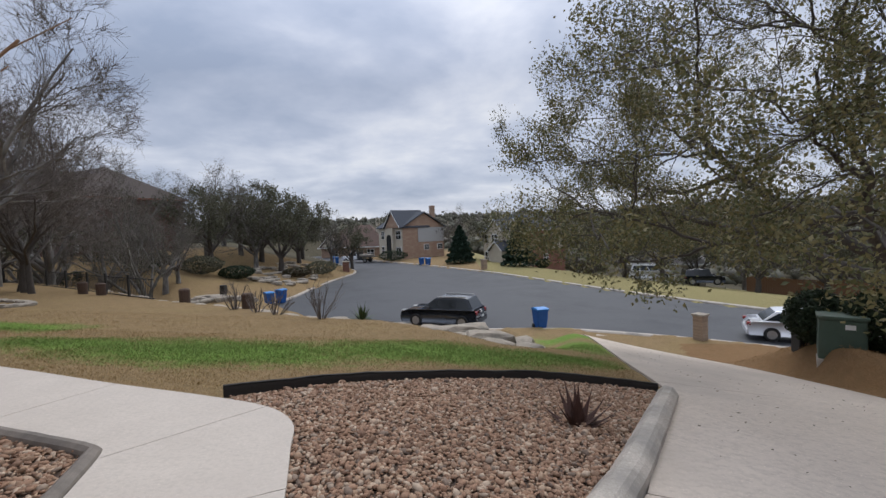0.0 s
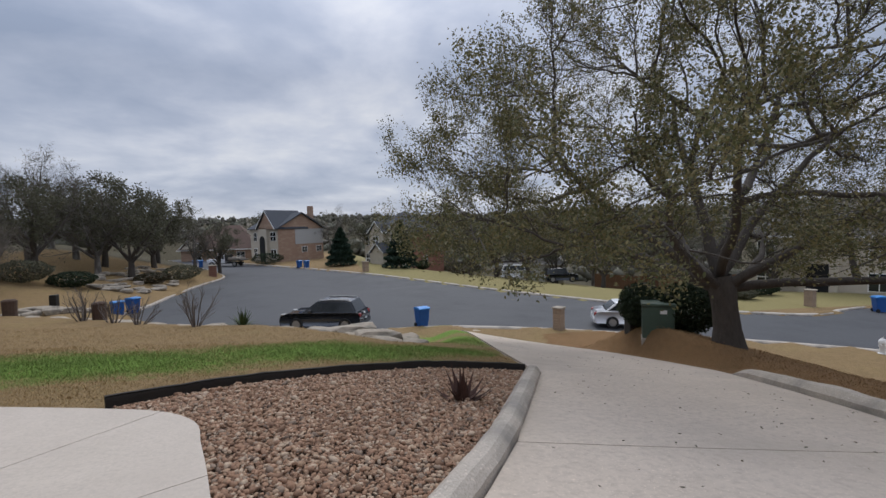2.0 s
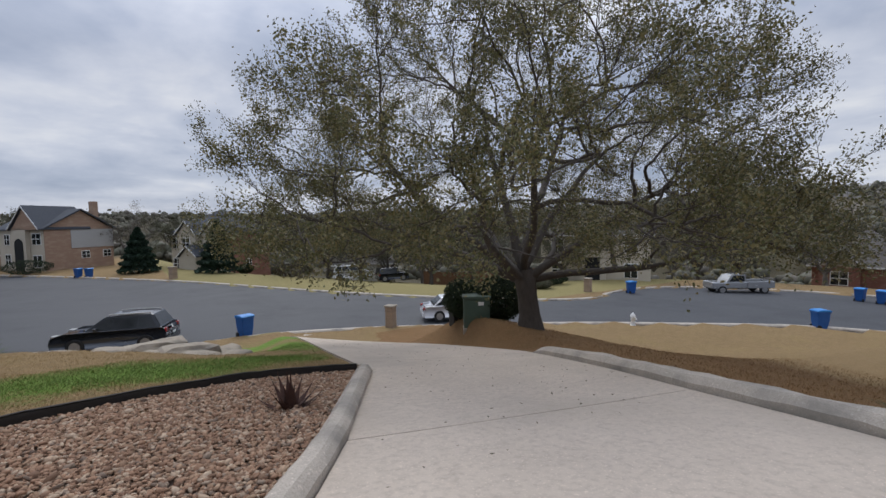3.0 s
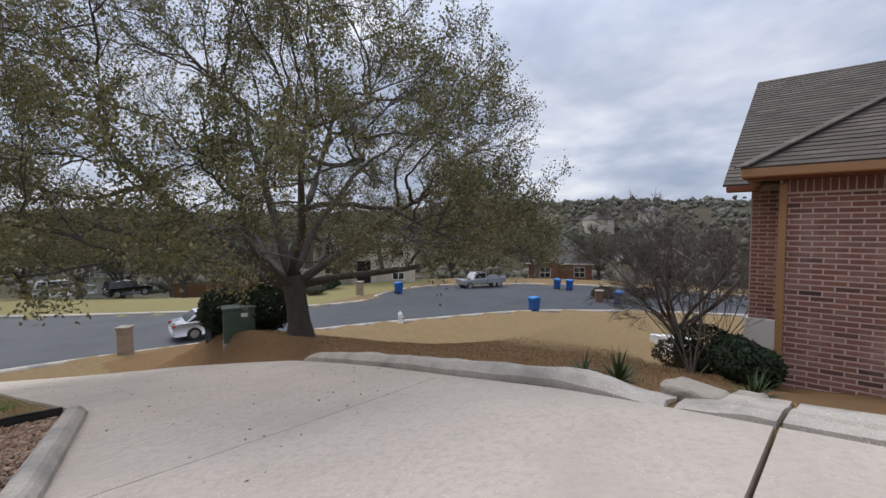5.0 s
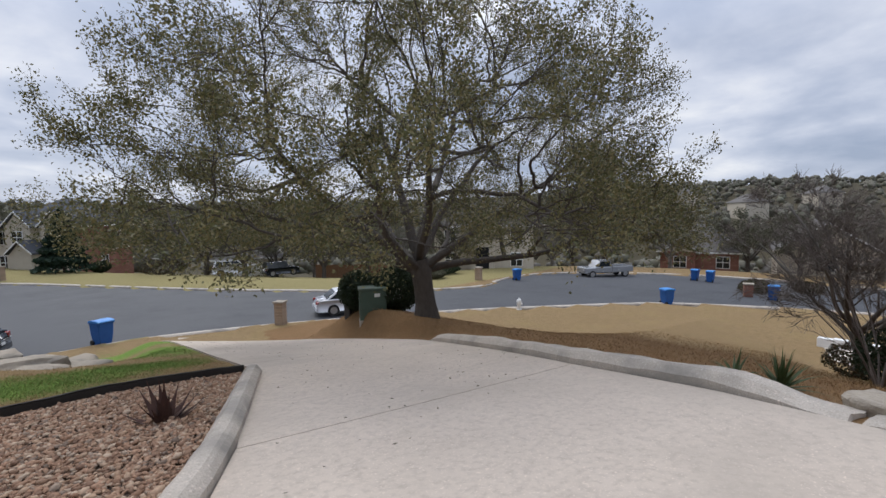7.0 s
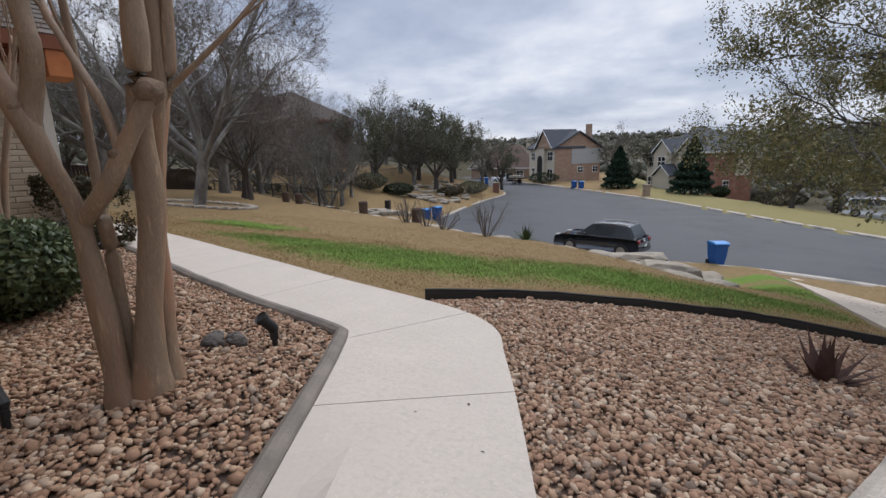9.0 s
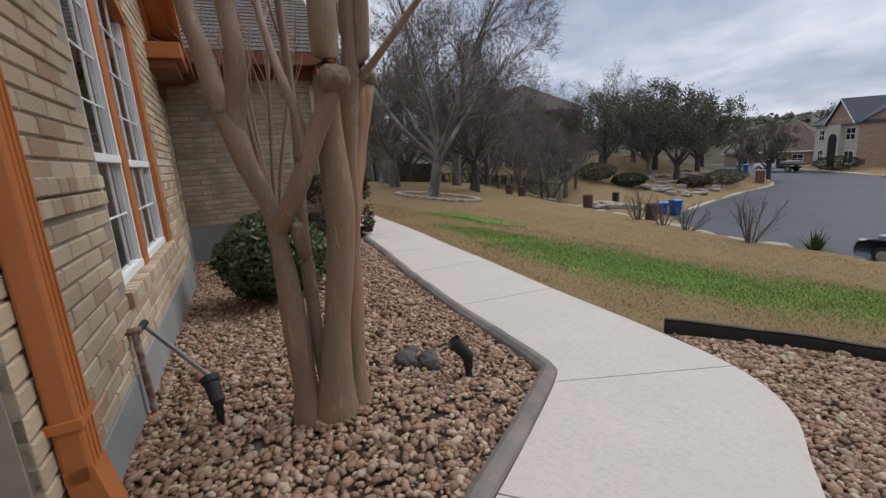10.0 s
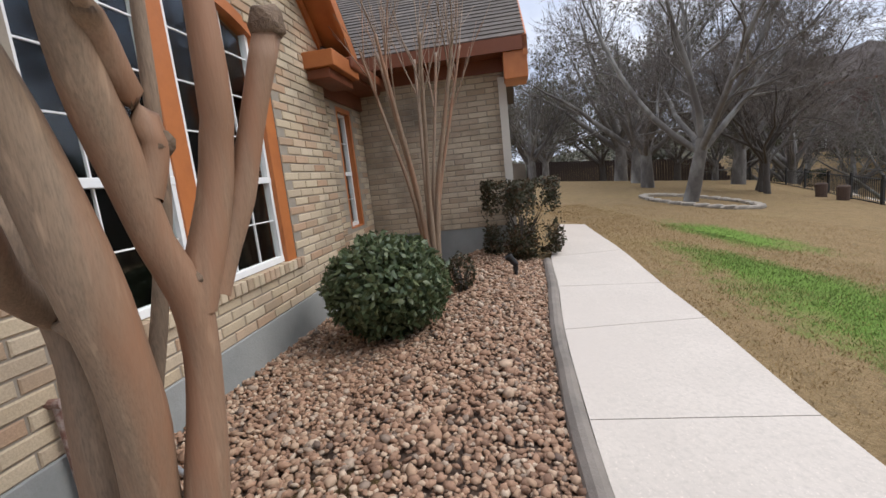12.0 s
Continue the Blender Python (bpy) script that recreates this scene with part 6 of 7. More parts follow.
# ---- street furniture ----
def wheelie_bin(x, y, rz, label, tipped=0.0, lid_open=0.0, z=None, group="blue wheeled bins"):
    t = thing("wheeled_bin", pose(x, y, street(x, y) if z is None else z, tipped, 0, rz), label, "bin", group)
    bm = bmesh.new()
    lo = [(-0.24, -0.26), (0.24, -0.26), (0.24, 0.26), (-0.24, 0.26)]
    hi = [(-0.31, -0.36), (0.31, -0.36), (0.31, 0.36), (-0.31, 0.36)]
    rings = []
    for pts, zz in ((lo, 0.04), ([(a * 0.5 + c * 0.5, b * 0.5 + d * 0.5) for (a, b), (c, d) in zip(lo, hi)], 0.5), (hi, 0.98), ([(a * 1.05, b * 1.05) for a, b in hi], 0.985), ([(a * 1.05, b * 1.05) for a, b in hi], 1.03)):
        rings.append([bm.verts.new((*p, zz)) for p in pts])
    for a, b in zip(rings, rings[1:]):
        for i in range(4):
            bm.faces.new((a[i], a[(i + 1) % 4], b[(i + 1) % 4], b[i]))
    bm.faces.new(rings[0]); bm.faces.new(rings[-1])
    bmesh.ops.bevel(bm, geom=[e for e in bm.edges if abs(e.verts[0].co.z - e.verts[1].co.z) > 0.2], offset=0.05, segments=2, affect="EDGES")
    part("body", bm, BLUE, t)
    bm = bmesh.new()
    add_prism(bm, [(-0.40, 1.035), (0.38, 1.035), (0.36, 1.09), (0.1, 1.14), (-0.3, 1.13), (-0.42, 1.08)], -0.34, 0.34, "x")
    bmesh.ops.bevel(bm, geom=list(bm.edges), offset=0.02, segments=2, affect="EDGES")
    part("lid", bm, BLUE_LID, t, "brighter blue lid")
    part("handle", cyl((-0.28, 0.43, 1.0), (0.28, 0.43, 1.0), 0.018, 0.018, 8), BLUE, t)
    for s in (-1, 1):
        bm = bmesh.new()
        add_lathe(bm, [(0.03, -0.03), (0.12, -0.03), (0.13, 0), (0.12, 0.03), (0.03, 0.03)], 16, pose(s * 0.28, 0.24, 0.13, 0, 90, 0))
        part("wheel", bm, RUBBER, t)
    return t


wheelie_bin(5.0, 22.95, 15, "blue wheeled recycling bin with a bright blue lid by the kerb")
for x, y, rz, tip in ((-13.4, 33.2, 40, 0), (-13.0, 34.6, 60, 0), (-3.3, 65.8, 30, 0), (-2.3, 64.9, 30, 0), (37.3, 20.6, 60, 0), (32.2, 6.2, 50, 0), (49.2, 7.2, 80, 0), (48.6, 5.8, 80, 0), (-18.5, 76, 10, 0), (-19.6, 77, 20, 0), (39.4, 0.6, 80, 0)):
    wheelie_bin(x, y, rz, "blue wheeled recycling bin standing at the kerb", tip)


def pillar(x, y, w, h, mat, label, rz=0, cap=True):
    """A mailbox pillar of stone courses with a cap."""
    z = height(x, y)
    t = thing("mailbox_pillar", pose(x, y, z, 0, 0, rz), label, "pillar")
    n = int(h / 0.13)
    for i in range(n):
        g = 0.004 * ((i * 7) % 3)
        part("stone", box(-w / 2 + g, w / 2 - g, -w / 2 + g, w / 2 - g, -0.3 if i == 0 else i * h / n, (i + 1) * h / n - 0.006, 0.012), mat, t)
    if cap:
        part("cap", box(-w / 2 - 0.05, w / 2 + 0.05, -w / 2 - 0.05, w / 2 + 0.05, h - 0.002, h + 0.09, 0.02), LIME, t, "pale limestone cap")


PILLAR_STONE = surface("pillar_stone", (0.36, 0.27, 0.19), (0.28, 0.205, 0.145), 5, 0.9, 0.6, 40, vary=0.12)
PILLAR_BRICK = surface("pillar_brick", (0.24, 0.12, 0.085), (0.19, 0.095, 0.07), 8, 0.9, 0.4, 40, vary=0.15)
pillar(11.75, 20.0, 0.46, 1.12, PILLAR_STONE, "tan stone mailbox pillar with a limestone cap", 30)
pillar(33.6, 22.6, 0.55, 1.15, PILLAR_STONE, "tan stone mailbox pillar across the street", 10)
pillar(-12.4, 55.5, 0.8, 1.2, PILLAR_BRICK, "brown brick mailbox pillar on the planted corner", 10)
pillar(5.0, 54.0, 0.6, 1.2, PILLAR_STONE, "stone mailbox pillar across the street", 30)
pillar(40.2, 2.2, 0.6, 1.2, PILLAR_BRICK, "red brick mailbox pillar near the cul-de-sac", 10)


def hydrant(x, y):
    t = thing("fire_hydrant", pose(x, y, height(x, y) - 0.02), "white fire hydrant on the dry lawn by the kerb", "hydrant")
    bm = bmesh.new()
    add_lathe(bm, [(0.16, -0.1), (0.16, 0.04), (0.11, 0.06), (0.105, 0.46), (0.15, 0.48), (0.15, 0.53)], 16)
    part("barrel", bm, WHITE, t)
    bm = bmesh.new()
    add_lathe(bm, [(0.14, 0.53), (0.13, 0.60), (0.08, 0.68), (0.03, 0.70), (0.03, 0.76)], 16)
    part("bonnet", bm, WHITE, t)
    for d in ((0.19, 0), (-0.19, 0), (0, -0.21)):
        part("nozzle", cyl((d[0] * 0.4, d[1] * 0.4, 0.4), (d[0], d[1], 0.4), 0.055, 0.06, 10), WHITE, t)


hydrant(23.3, 12.6)

cab = thing("utility_cabinet", pose(8.35, 9.15, height(8.35, 9.15) - 0.28, 0, 0, -38), "green steel utility cabinet on a pad beside the hedge", "cabinet")
part("pad", box(-0.40, 0.40, -0.37, 0.37, -0.35, 0.05, 0.015), KERB, cab, "concrete pad")
part("body", box(-0.38, 0.38, -0.35, 0.35, 0.05, 0.90, 0.012), GREEN_METAL, cab)
part("lid", box(-0.41, 0.41, -0.385, 0.38, 0.90, 0.97, 0.015), GREEN_METAL, cab)
part("door", box(-0.35, 0.35, -0.366, -0.35, 0.22, 0.87, 0.006), GREEN_METAL, cab)
part("notice", box(0.04, 0.20, -0.371, -0.366, 0.71, 0.81), WHITE, cab, "small pale warning label")
part("hinge", box(-0.02, 0.02, -0.38, -0.364, 0.46, 0.57, 0.004), GREEN_METAL, cab)
ped = thing("utility_pedestal", pose(8.45, 10.3, height(8.45, 10.3)), "black plastic utility pedestal by the cabinet", "pedestal")
part("body", box(-0.14, 0.14, -0.14, 0.14, -0.2, 0.52, 0.03), BLACK, ped)
part("cap", box(-0.155, 0.155, -0.155, 0.155, 0.52, 0.58, 0.03), BLACK, ped)
post = thing("marker_post", pose(8.62, 10.25, height(8.62, 10.25)), "thin dark marker post beside the hedge", "post")
part("stake", box(-0.03, 0.03, -0.03, 0.03, -0.2, 1.15, 0.008), IRON, post)


# ---- vehicles ----
def wheel(t, x, y, r, side):
    bm = bmesh.new()
    m = pose(x, y, r, 90, 0, 0)
    add_lathe(bm, [(r * 0.62, -0.11), (r * 0.95, -0.11), (r, -0.07), (r, 0.07), (r * 0.95, 0.11), (r * 0.62, 0.11)], 24, m)
    w = part("wheel", bm, RUBBER, t)
    bm = bmesh.new()
    add_lathe(bm, [(r * 0.12, side * -0.10), (r * 0.3, side * -0.09), (r * 0.62, side * -0.112)], 20, m)
    part("rim", bm, STEEL, w, "grey alloy rim")


def loft(sections, bm):
    """Joins cross-sections with the same number of points."""
    R = [[bm.verts.new(p) for p in s] for s in sections]
    k = len(R[0])
    for a, b in zip(R, R[1:]):
        for i in range(k):
            bm.faces.new((a[i], a[(i + 1) % k], b[(i + 1) % k], b[i]))
    bm.faces.new(R[0]); bm.faces.new(R[-1])
    return bm


def car(name, label, m, paint, length, width, belt, roof, nose, screen0, screen1, back1, back0, wheels, r, rails=False, group=""):
    """x runs from tail (0) to nose; belt and roof heights; screens are given by where they meet bonnet, roof and tail."""
    t = thing(name, m, label, "car", group)
    h = width / 2
    prof = [(0.03, belt * 0.55), (0.0, belt * 0.8), (back0 * 0.35, belt * 1.0), (back0, belt * 1.02), (screen0, belt * 1.0), (length - 0.45, nose), (length - 0.06, nose * 0.82), (length, nose * 0.55), (length - 0.05, 0.24), (0.06, 0.26)]
    bm = bmesh.new()
    loft([[(x, s * h * k, z) for x, z in prof] for s, k in ((-1, 0.93), (-1, 1.0), (1, 1.0), (1, 0.93))], bm)
    for v in bm.verts:
        if abs(v.co.y) > h * 0.96:
            v.co.z = v.co.z * 0.93 + 0.03
    bmesh.ops.bevel(bm, geom=[e for e in bm.edges], offset=0.04, segments=2, affect="EDGES", clamp_overlap=True)
    part("body", bm, paint, t, smooth=True)
    gp = [(back0, belt), (back1, roof), ((back1 + screen1) / 2, roof + 0.04), (screen1, roof), (screen0, belt)]
    bm = bmesh.new()
    loft([[(x, s * (h * (0.90 if z < belt + 0.05 else 0.74)) * k, z - (0.02 if k > 0.99 and z > belt + 0.1 else 0)) for x, z in gp] for s, k in ((-1, 1.0), (-1, 0.9), (1, 0.9), (1, 1.0))], bm)
    part("roof", bm, paint, t, smooth=False)
    def at(f, g, s):
        lo, hi = belt + 0.05, roof - 0.09
        z = lo + (hi - lo) * g
        xb, xf = back0 + (back1 - back0) * g, screen0 + (screen1 - screen0) * g
        q = h * (0.90 + (0.74 - 0.90) * (z - belt) / (roof - belt))
        return (xb + (xf - xb) * f, s * (q + 0.012), z)
    for s in (-1, 1):
        for f0, f1 in ((0.06, 0.30), (0.325, 0.60), (0.625, 0.95)):
            vs = [at(f0, 0, s), at(f1, 0, s), at(f1, 1, s), at(f0, 1, s)]
            off = [(x, y - s * 0.03, z) for x, y, z in vs]
            obj("side_window", vs + off, [(0, 1, 2, 3), (4, 5, 6, 7), (0, 1, 5, 4), (1, 2, 6, 5), (2, 3, 7, 6), (3, 0, 4, 7)], CARGLASS, t)
        part("mirror", box(screen0 - 0.55, screen0 - 0.38, s * (h + 0.02) - 0.07, s * (h + 0.02) + 0.07, belt, belt + 0.15, 0.03), paint, t)
        part("tail_light", box(-0.01, 0.16, s * h * 0.80 - 0.12, s * h * 0.80 + 0.12, belt * 0.76, belt * 0.95, 0.03), TAIL, t, "red tail light")
        part("headlight", box(length - 0.30, length - 0.04, s * h * 0.72 - 0.15, s * h * 0.72 + 0.15, nose * 0.74, nose * 0.92, 0.03), STEEL, t)
        if rails:
            part("roof_rail", box(back1 + 0.1, screen1 - 0.1, s * h * 0.66 - 0.02, s * h * 0.66 + 0.02, roof + 0.03, roof + 0.085, 0.012), STEEL, t, "silver roof rail")
    for (xa, za), (xb, zb), nm in (((screen0, belt), (screen1, roof), "windscreen"), ((back0, belt), (back1, roof), "rear_window")):
        d = Vector((xb - xa, 0, zb - za)); n = Vector((d.z, 0, -d.x)).normalized() * 0.014 * (1 if xa > length / 2 else -1)
        a, b = Vector((xa, 0, za)) + d * 0.1 + n, Vector((xa, 0, za)) + d * 0.92 + n
        vs = [(a.x, -h * 0.84, a.z), (a.x, h * 0.84, a.z), (b.x, h * 0.70, b.z), (b.x, -h * 0.70, b.z)]
        vs += [(x - n.x * 1.5, y, z - n.z * 1.5) for x, y, z in vs]
        obj(nm, vs, [(0, 1, 2, 3), (4, 5, 6, 7), (0, 1, 5, 4), (1, 2, 6, 5), (2, 3, 7, 6), (3, 0, 4, 7)], WINDSHIELD if nm == "windscreen" else CARGLASS, t)
    part("bumper", box(-0.04, 0.12, -h * 0.92, h * 0.92, 0.28, 0.55, 0.05), paint, t)
    part("number_plate", box(-0.055, -0.04, -0.16, 0.16, 0.58, 0.68), WHITE, t)
    for x in wheels:
        for s in (-1, 1):
            wheel(t, x, s * (h - 0.10), r, s)
    return t


TAIL = glossy_paint("red_lens", (0.30, 0.012, 0.012), 0.2)
CAR_DARK = glossy_paint("dark_car_paint", (0.05, 0.056, 0.066), 0.2, 0.55)
CAR_WHITE = glossy_paint("white_car_paint", (0.75, 0.76, 0.78), 0.22)
CAR_SILVER = glossy_paint("silver_car_paint", (0.36, 0.37, 0.38), 0.25, 0.4)


def on_street(x, y, rz):
    return pose(x, y, street(x, y) + 0.01, 0, 0, rz)


car("suv", "dark metallic crossover SUV with silver roof rails at the kerb", on_street(2.0, 23.85, 156), CAR_DARK, 4.62, 1.86, 1.02, 1.62, 0.98, 3.25, 2.45, 0.55, 0.22, (0.85, 3.62), 0.36, True)
car("sedan", "white sedan parked along the kerb", on_street(14.7, 21.3, -28), CAR_WHITE, 4.75, 1.82, 0.92, 1.40, 0.88, 3.45, 2.55, 1.15, 0.55, (0.95, 3.75), 0.33)
car("suv", "white SUV parked before the garage across the street", pose(21.5, 50.5, height(21.5, 50.5), 0, 0, -25), CAR_WHITE, 4.7, 1.86, 1.02, 1.70, 1.0, 3.4, 2.7, 0.35, 0.1, (0.85, 3.62), 0.36)
car("off_road_car", "black off-road car parked before the garage", pose(26.5, 48.4, height(26.5, 48.4), 0, 0, -10), CAR_DARK, 4.0, 1.8, 1.05, 1.72, 1.02, 2.7, 2.5, 0.15, 0.05, (0.7, 3.2), 0.4)


def pickup(name, label, m, paint, bed_mat, flat):
    t = thing(name, m, label, "truck")
    part("chassis", box(0.1, 5.6, -0.45, 0.45, 0.45, 0.7, 0.03), IRON, t)
    part("cab", box(2.5, 4.35, -0.92, 0.92, 0.55, 1.15, 0.08), paint, t)
    bm = bmesh.new()
    add_prism(bm, [(2.5, 1.1), (2.62, 1.82), (3.85, 1.82), (4.35, 1.12)], -0.82, 0.82)
    bmesh.ops.bevel(bm, geom=list(bm.edges), offset=0.05, segments=2, affect="EDGES")
    part("cab_roof", bm, paint, t)
    part("bonnet", box(4.25, 5.65, -0.90, 0.90, 0.5, 1.14, 0.1), paint, t)
    for s in (-1, 1):
        bm = bmesh.new()
        add_prism(bm, [(2.72, 1.2), (2.78, 1.72), (3.72, 1.72), (4.12, 1.2)], s * 0.825 - 0.01, s * 0.825 + 0.01)
        part("side_window", bm, CARGLASS, t)
        part("headlight", box(5.58, 5.68, s * 0.7 - 0.14, s * 0.7 + 0.14, 0.82, 1.0, 0.02), STEEL, t)
        for x in (0.95, 4.75):
            wheel(t, x, s * 0.82, 0.40, s)
    if flat:
        part("flatbed", box(-0.6, 2.4, -1.05, 1.05, 0.92, 1.08, 0.02), bed_mat, t, "dark steel flatbed")
        part("headboard", box(2.36, 2.44, -1.0, 1.0, 1.08, 1.85, 0.01), bed_mat, t)
        part("load", box(0.2, 2.1, -0.8, 0.8, 1.08, 1.45, 0.06), surface("tan_load", (0.34, 0.30, 0.25), (0.25, 0.22, 0.18), 4, 0.9, 0.3), t, "tan covered load")
    else:
        for s in (-1, 1):
            part("bed_side", box(0.05, 2.5, s * 0.88 - 0.06, s * 0.88 + 0.06, 0.55, 1.18, 0.04), paint, t)
        part("tailgate", box(0.0, 0.1, -0.86, 0.86, 0.6, 1.18, 0.03), paint, t)
        part("bed_floor", box(0.05, 2.5, -0.85, 0.85, 0.7, 0.78), bed_mat, t)
    return t


pickup("flatbed_truck", "white flatbed truck with a tan load parked at the kerb", on_street(-12.2, 75.0, 158), CAR_WHITE, IRON, True)
pickup("pickup_truck", "silver pickup truck parked at the cul-de-sac", on_street(49.3, 13.6, 140), CAR_SILVER, IRON, False)

# ---- rocks ----
def rock(x, y, sx, sy, sz, seed, mat=LIME, z=None, name="rock", label="weathered limestone rock", sink=0.25, flat=True, group="", rz=0):
    bm = bmesh.new()
    bmesh.ops.create_icosphere(bm, subdivisions=3 if seed < 100 else 2, radius=1.0)
    o = Vector((seed * 3.7, seed * 1.3, seed * 2.1))
    for v in bm.verts:
        c = v.co.copy()
        p = Vector([math.copysign(abs(q) ** 0.6, q) for q in c]) if flat else c
        p = p * (1 + 0.22 * noise.noise(c * 1.6 + o) + 0.08 * noise.noise(c * 4.5 + o))
        v.co = Vector((p.x * sx, p.y * sy, p.z * sz))
    ob = part(name, bm, mat)
    ob.matrix_basis = pose(x, y, (height(x, y) if z is None else z) + sz * (1 - 2 * sink), 0, 0, rz)
    return tagged(ob, label, "rock", group)


rr = random.Random(14)
L = [p for p in ROCK_EDGE if p[0] > -17]
s_along = 0.0
for i in range(0, len(L) - 1, 1):
    p, q = L[i], L[i + 1]
    s_along += float(np.linalg.norm(q - p))
    if s_along > (0.62 if p[0] > -8 else 0.85):
        s_along = 0.0
        ang = math.degrees(math.atan2(q[1] - p[1], q[0] - p[0])) + rr.uniform(-12, 12)
        w = rr.uniform(0.32, 0.5)
        rock(p[0] + rr.uniform(-0.1, 0.1), p[1] + 0.22, w, rr.uniform(0.2, 0.3), rr.uniform(0.10, 0.17), i + 3, z=yard(p[0], p[1]) - 0.20, sink=0.4, rz=ang, group="limestone rocks along the lawn edge", label="flat limestone edging rock at the lawn's end")
for x, y, sx, sy, sz in ((0.9, 9.5, 0.6, 0.35, 0.28), (1.5, 9.9, 0.55, 0.4, 0.25), (2.1, 10.5, 0.4, 0.3, 0.2), (1.6, 9.0, 0.35, 0.25, 0.16), (0.4, 10.2, 0.6, 0.4, 0.3)):
    rock(x, y, sx, sy, sz, int(x * 31), z=yard(x, y) - 0.25, sink=0.2, group="limestone rocks along the lawn edge", label="stacked limestone rock at the lawn's end")
rock(3.98, -1.02, 0.24, 0.17, 0.10, 41, label="pale limestone rock in the gap of the kerb", rz=60, sink=0.3)
rock(3.98, -1.42, 0.17, 0.13, 0.07, 42, label="pale limestone rock in the gap of the kerb", sink=0.3)
DARK_STONE = surface("dark_field_stone", (0.10, 0.085, 0.075), (0.065, 0.057, 0.052), 9, 0.85, 0.4, 40)
for x, y, s, k in ((-2.93, 2.16, 0.085, 51), (-2.82, 2.26, 0.075, 52), (-3.02, 2.28, 0.06, 53), (-2.90, 2.32, 0.06, 54)):
    rock(x, y, s, s * 0.8, s * 0.7, k, DARK_STONE, None, "stone", "rounded dark field stone on the gravel", 0.12, False, "dark stones by the crape myrtle")
# terraces of stone below the hedge and on the corner
for k in range(60):
    f = k / 59
    x, y = -22.5 + 8.5 * f + rr.uniform(-0.3, 0.3), 28.0 + 3.4 * f + rr.uniform(-0.8, 0.8)
    rock(x, y, rr.uniform(0.35, 0.7), rr.uniform(0.25, 0.4), rr.uniform(0.14, 0.22), 100 + k, sink=0.2, rz=rr.uniform(0, 60), group="terrace stones", label="terrace stone below the trimmed hedge")
for k in range(55):
    f = rr.uniform(0, 1)
    x, y = -19.5 + 5.5 * rr.uniform(0, 1), 40 + 14 * f
    rock(x, y, rr.uniform(0.35, 0.8), rr.uniform(0.25, 0.45), rr.uniform(0.1, 0.2), 200 + k, sink=0.2, rz=rr.uniform(-40, 40), group="terrace stones", label="pale flat stone on the planted corner")
# ring of edging stones round the plane tree
for k in range(30):
    a = k * 2 * math.pi / 30
    x, y = -13.3 + 1.9 * math.cos(a), 11.7 + 1.15 * math.sin(a)
    rock(x, y, 0.2, 0.11, 0.06, 300 + k, sink=0.2, rz=math.degrees(a) + 90, group="tree ring stones", label="edging stone round the bare tree")

# ---- garden lights ----
def spot(x, y, az, label):
    t = thing("garden_light", pose(x, y, height(x, y) + 0.02, 0, 0, az), label, "light", "black garden spotlights")
    part("stake", cyl((0, 0, -0.12), (0, 0, 0.07), 0.016, 0.02, 10), BLACK, t)
    part("knuckle", box(-0.025, 0.025, -0.02, 0.02, 0.05, 0.11, 0.008), BLACK, t)
    bm = bmesh.new()
    add_lathe(bm, [(0.018, -0.08), (0.034, -0.06), (0.038, 0.04), (0.046, 0.05), (0.046, 0.08), (0.034, 0.07)], 16, pose(-0.03, 0, 0.17, 0, -38, 0))
    part("shade", bm, BLACK, t, smooth=False)


spot(-3.2, 1.17, 0, "black garden spotlight tilted towards the crape myrtle")
spot(-2.58, 2.35, 60, "black garden spotlight tilted in the gravel")
spot(-6.2, 3.75, 90, "black garden spotlight near the house corner")

# ---- iron fence and log posts ----
fence = thing("iron_fence", Matrix(), "low black iron fence along the sunken drive", "fence", kind="structure")
FL = smooth_line([(-33, 28.0), (-24.5, 24.3), (-17.5, 20.2), (-13.5, 17.4), (-10.2, 15.3)], 2.4)
for i in range(len(FL) - 1):
    a, b = FL[i], FL[i + 1]
    za, zb = yard(*a) - 0.1, yard(*b) - 0.1
    obp = part("post", box(a[0] - 0.03, a[0] + 0.03, a[1] - 0.03, a[1] + 0.03, za - 0.4, za + 0.92), IRON, fence)
    for hgt in (0.12, 0.80):
        part("rail", cyl((*a, za + hgt), (*b, zb + hgt), 0.018, 0.018, 6), IRON, fence)
    n = 16
    for k in range(1, n):
        f = k / n
        x, y, z = a[0] + (b[0] - a[0]) * f, a[1] + (b[1] - a[1]) * f, za + (zb - za) * f
        part("baluster", cyl((x, y, z + 0.05), (x, y, z + 0.82), 0.009, 0.009, 5), IRON, fence)
for x, y in ((-14.1, 17.0), (-13.0, 16.5), (-8.6, 14.4), (-5.9, 13.0)):
    lg = thing("log_post", pose(x, y, yard(x, y)), "short dark log post at the lawn's edge", "post", "log posts")
    bm = bmesh.new()
    add_lathe(bm, [(0.17, -0.3), (0.16, 0.1), (0.17, 0.42), (0.13, 0.46)], 14)
    part("log", bm, surface("log_wood", (0.10, 0.06, 0.04), (0.06, 0.04, 0.03), 12, 0.9, 0.5) if "log_wood" not in bpy.data.materials else bpy.data.materials["log_wood"], lg)
utility = thing("utility_pedestal", pose(-17.0, 33.5, height(-17.0, 33.5)), "black utility box on the neighbour's lawn", "pedestal")
part("body", box(-0.2, 0.2, -0.2, 0.2, -0.2, 0.7, 0.04), BLACK, utility)

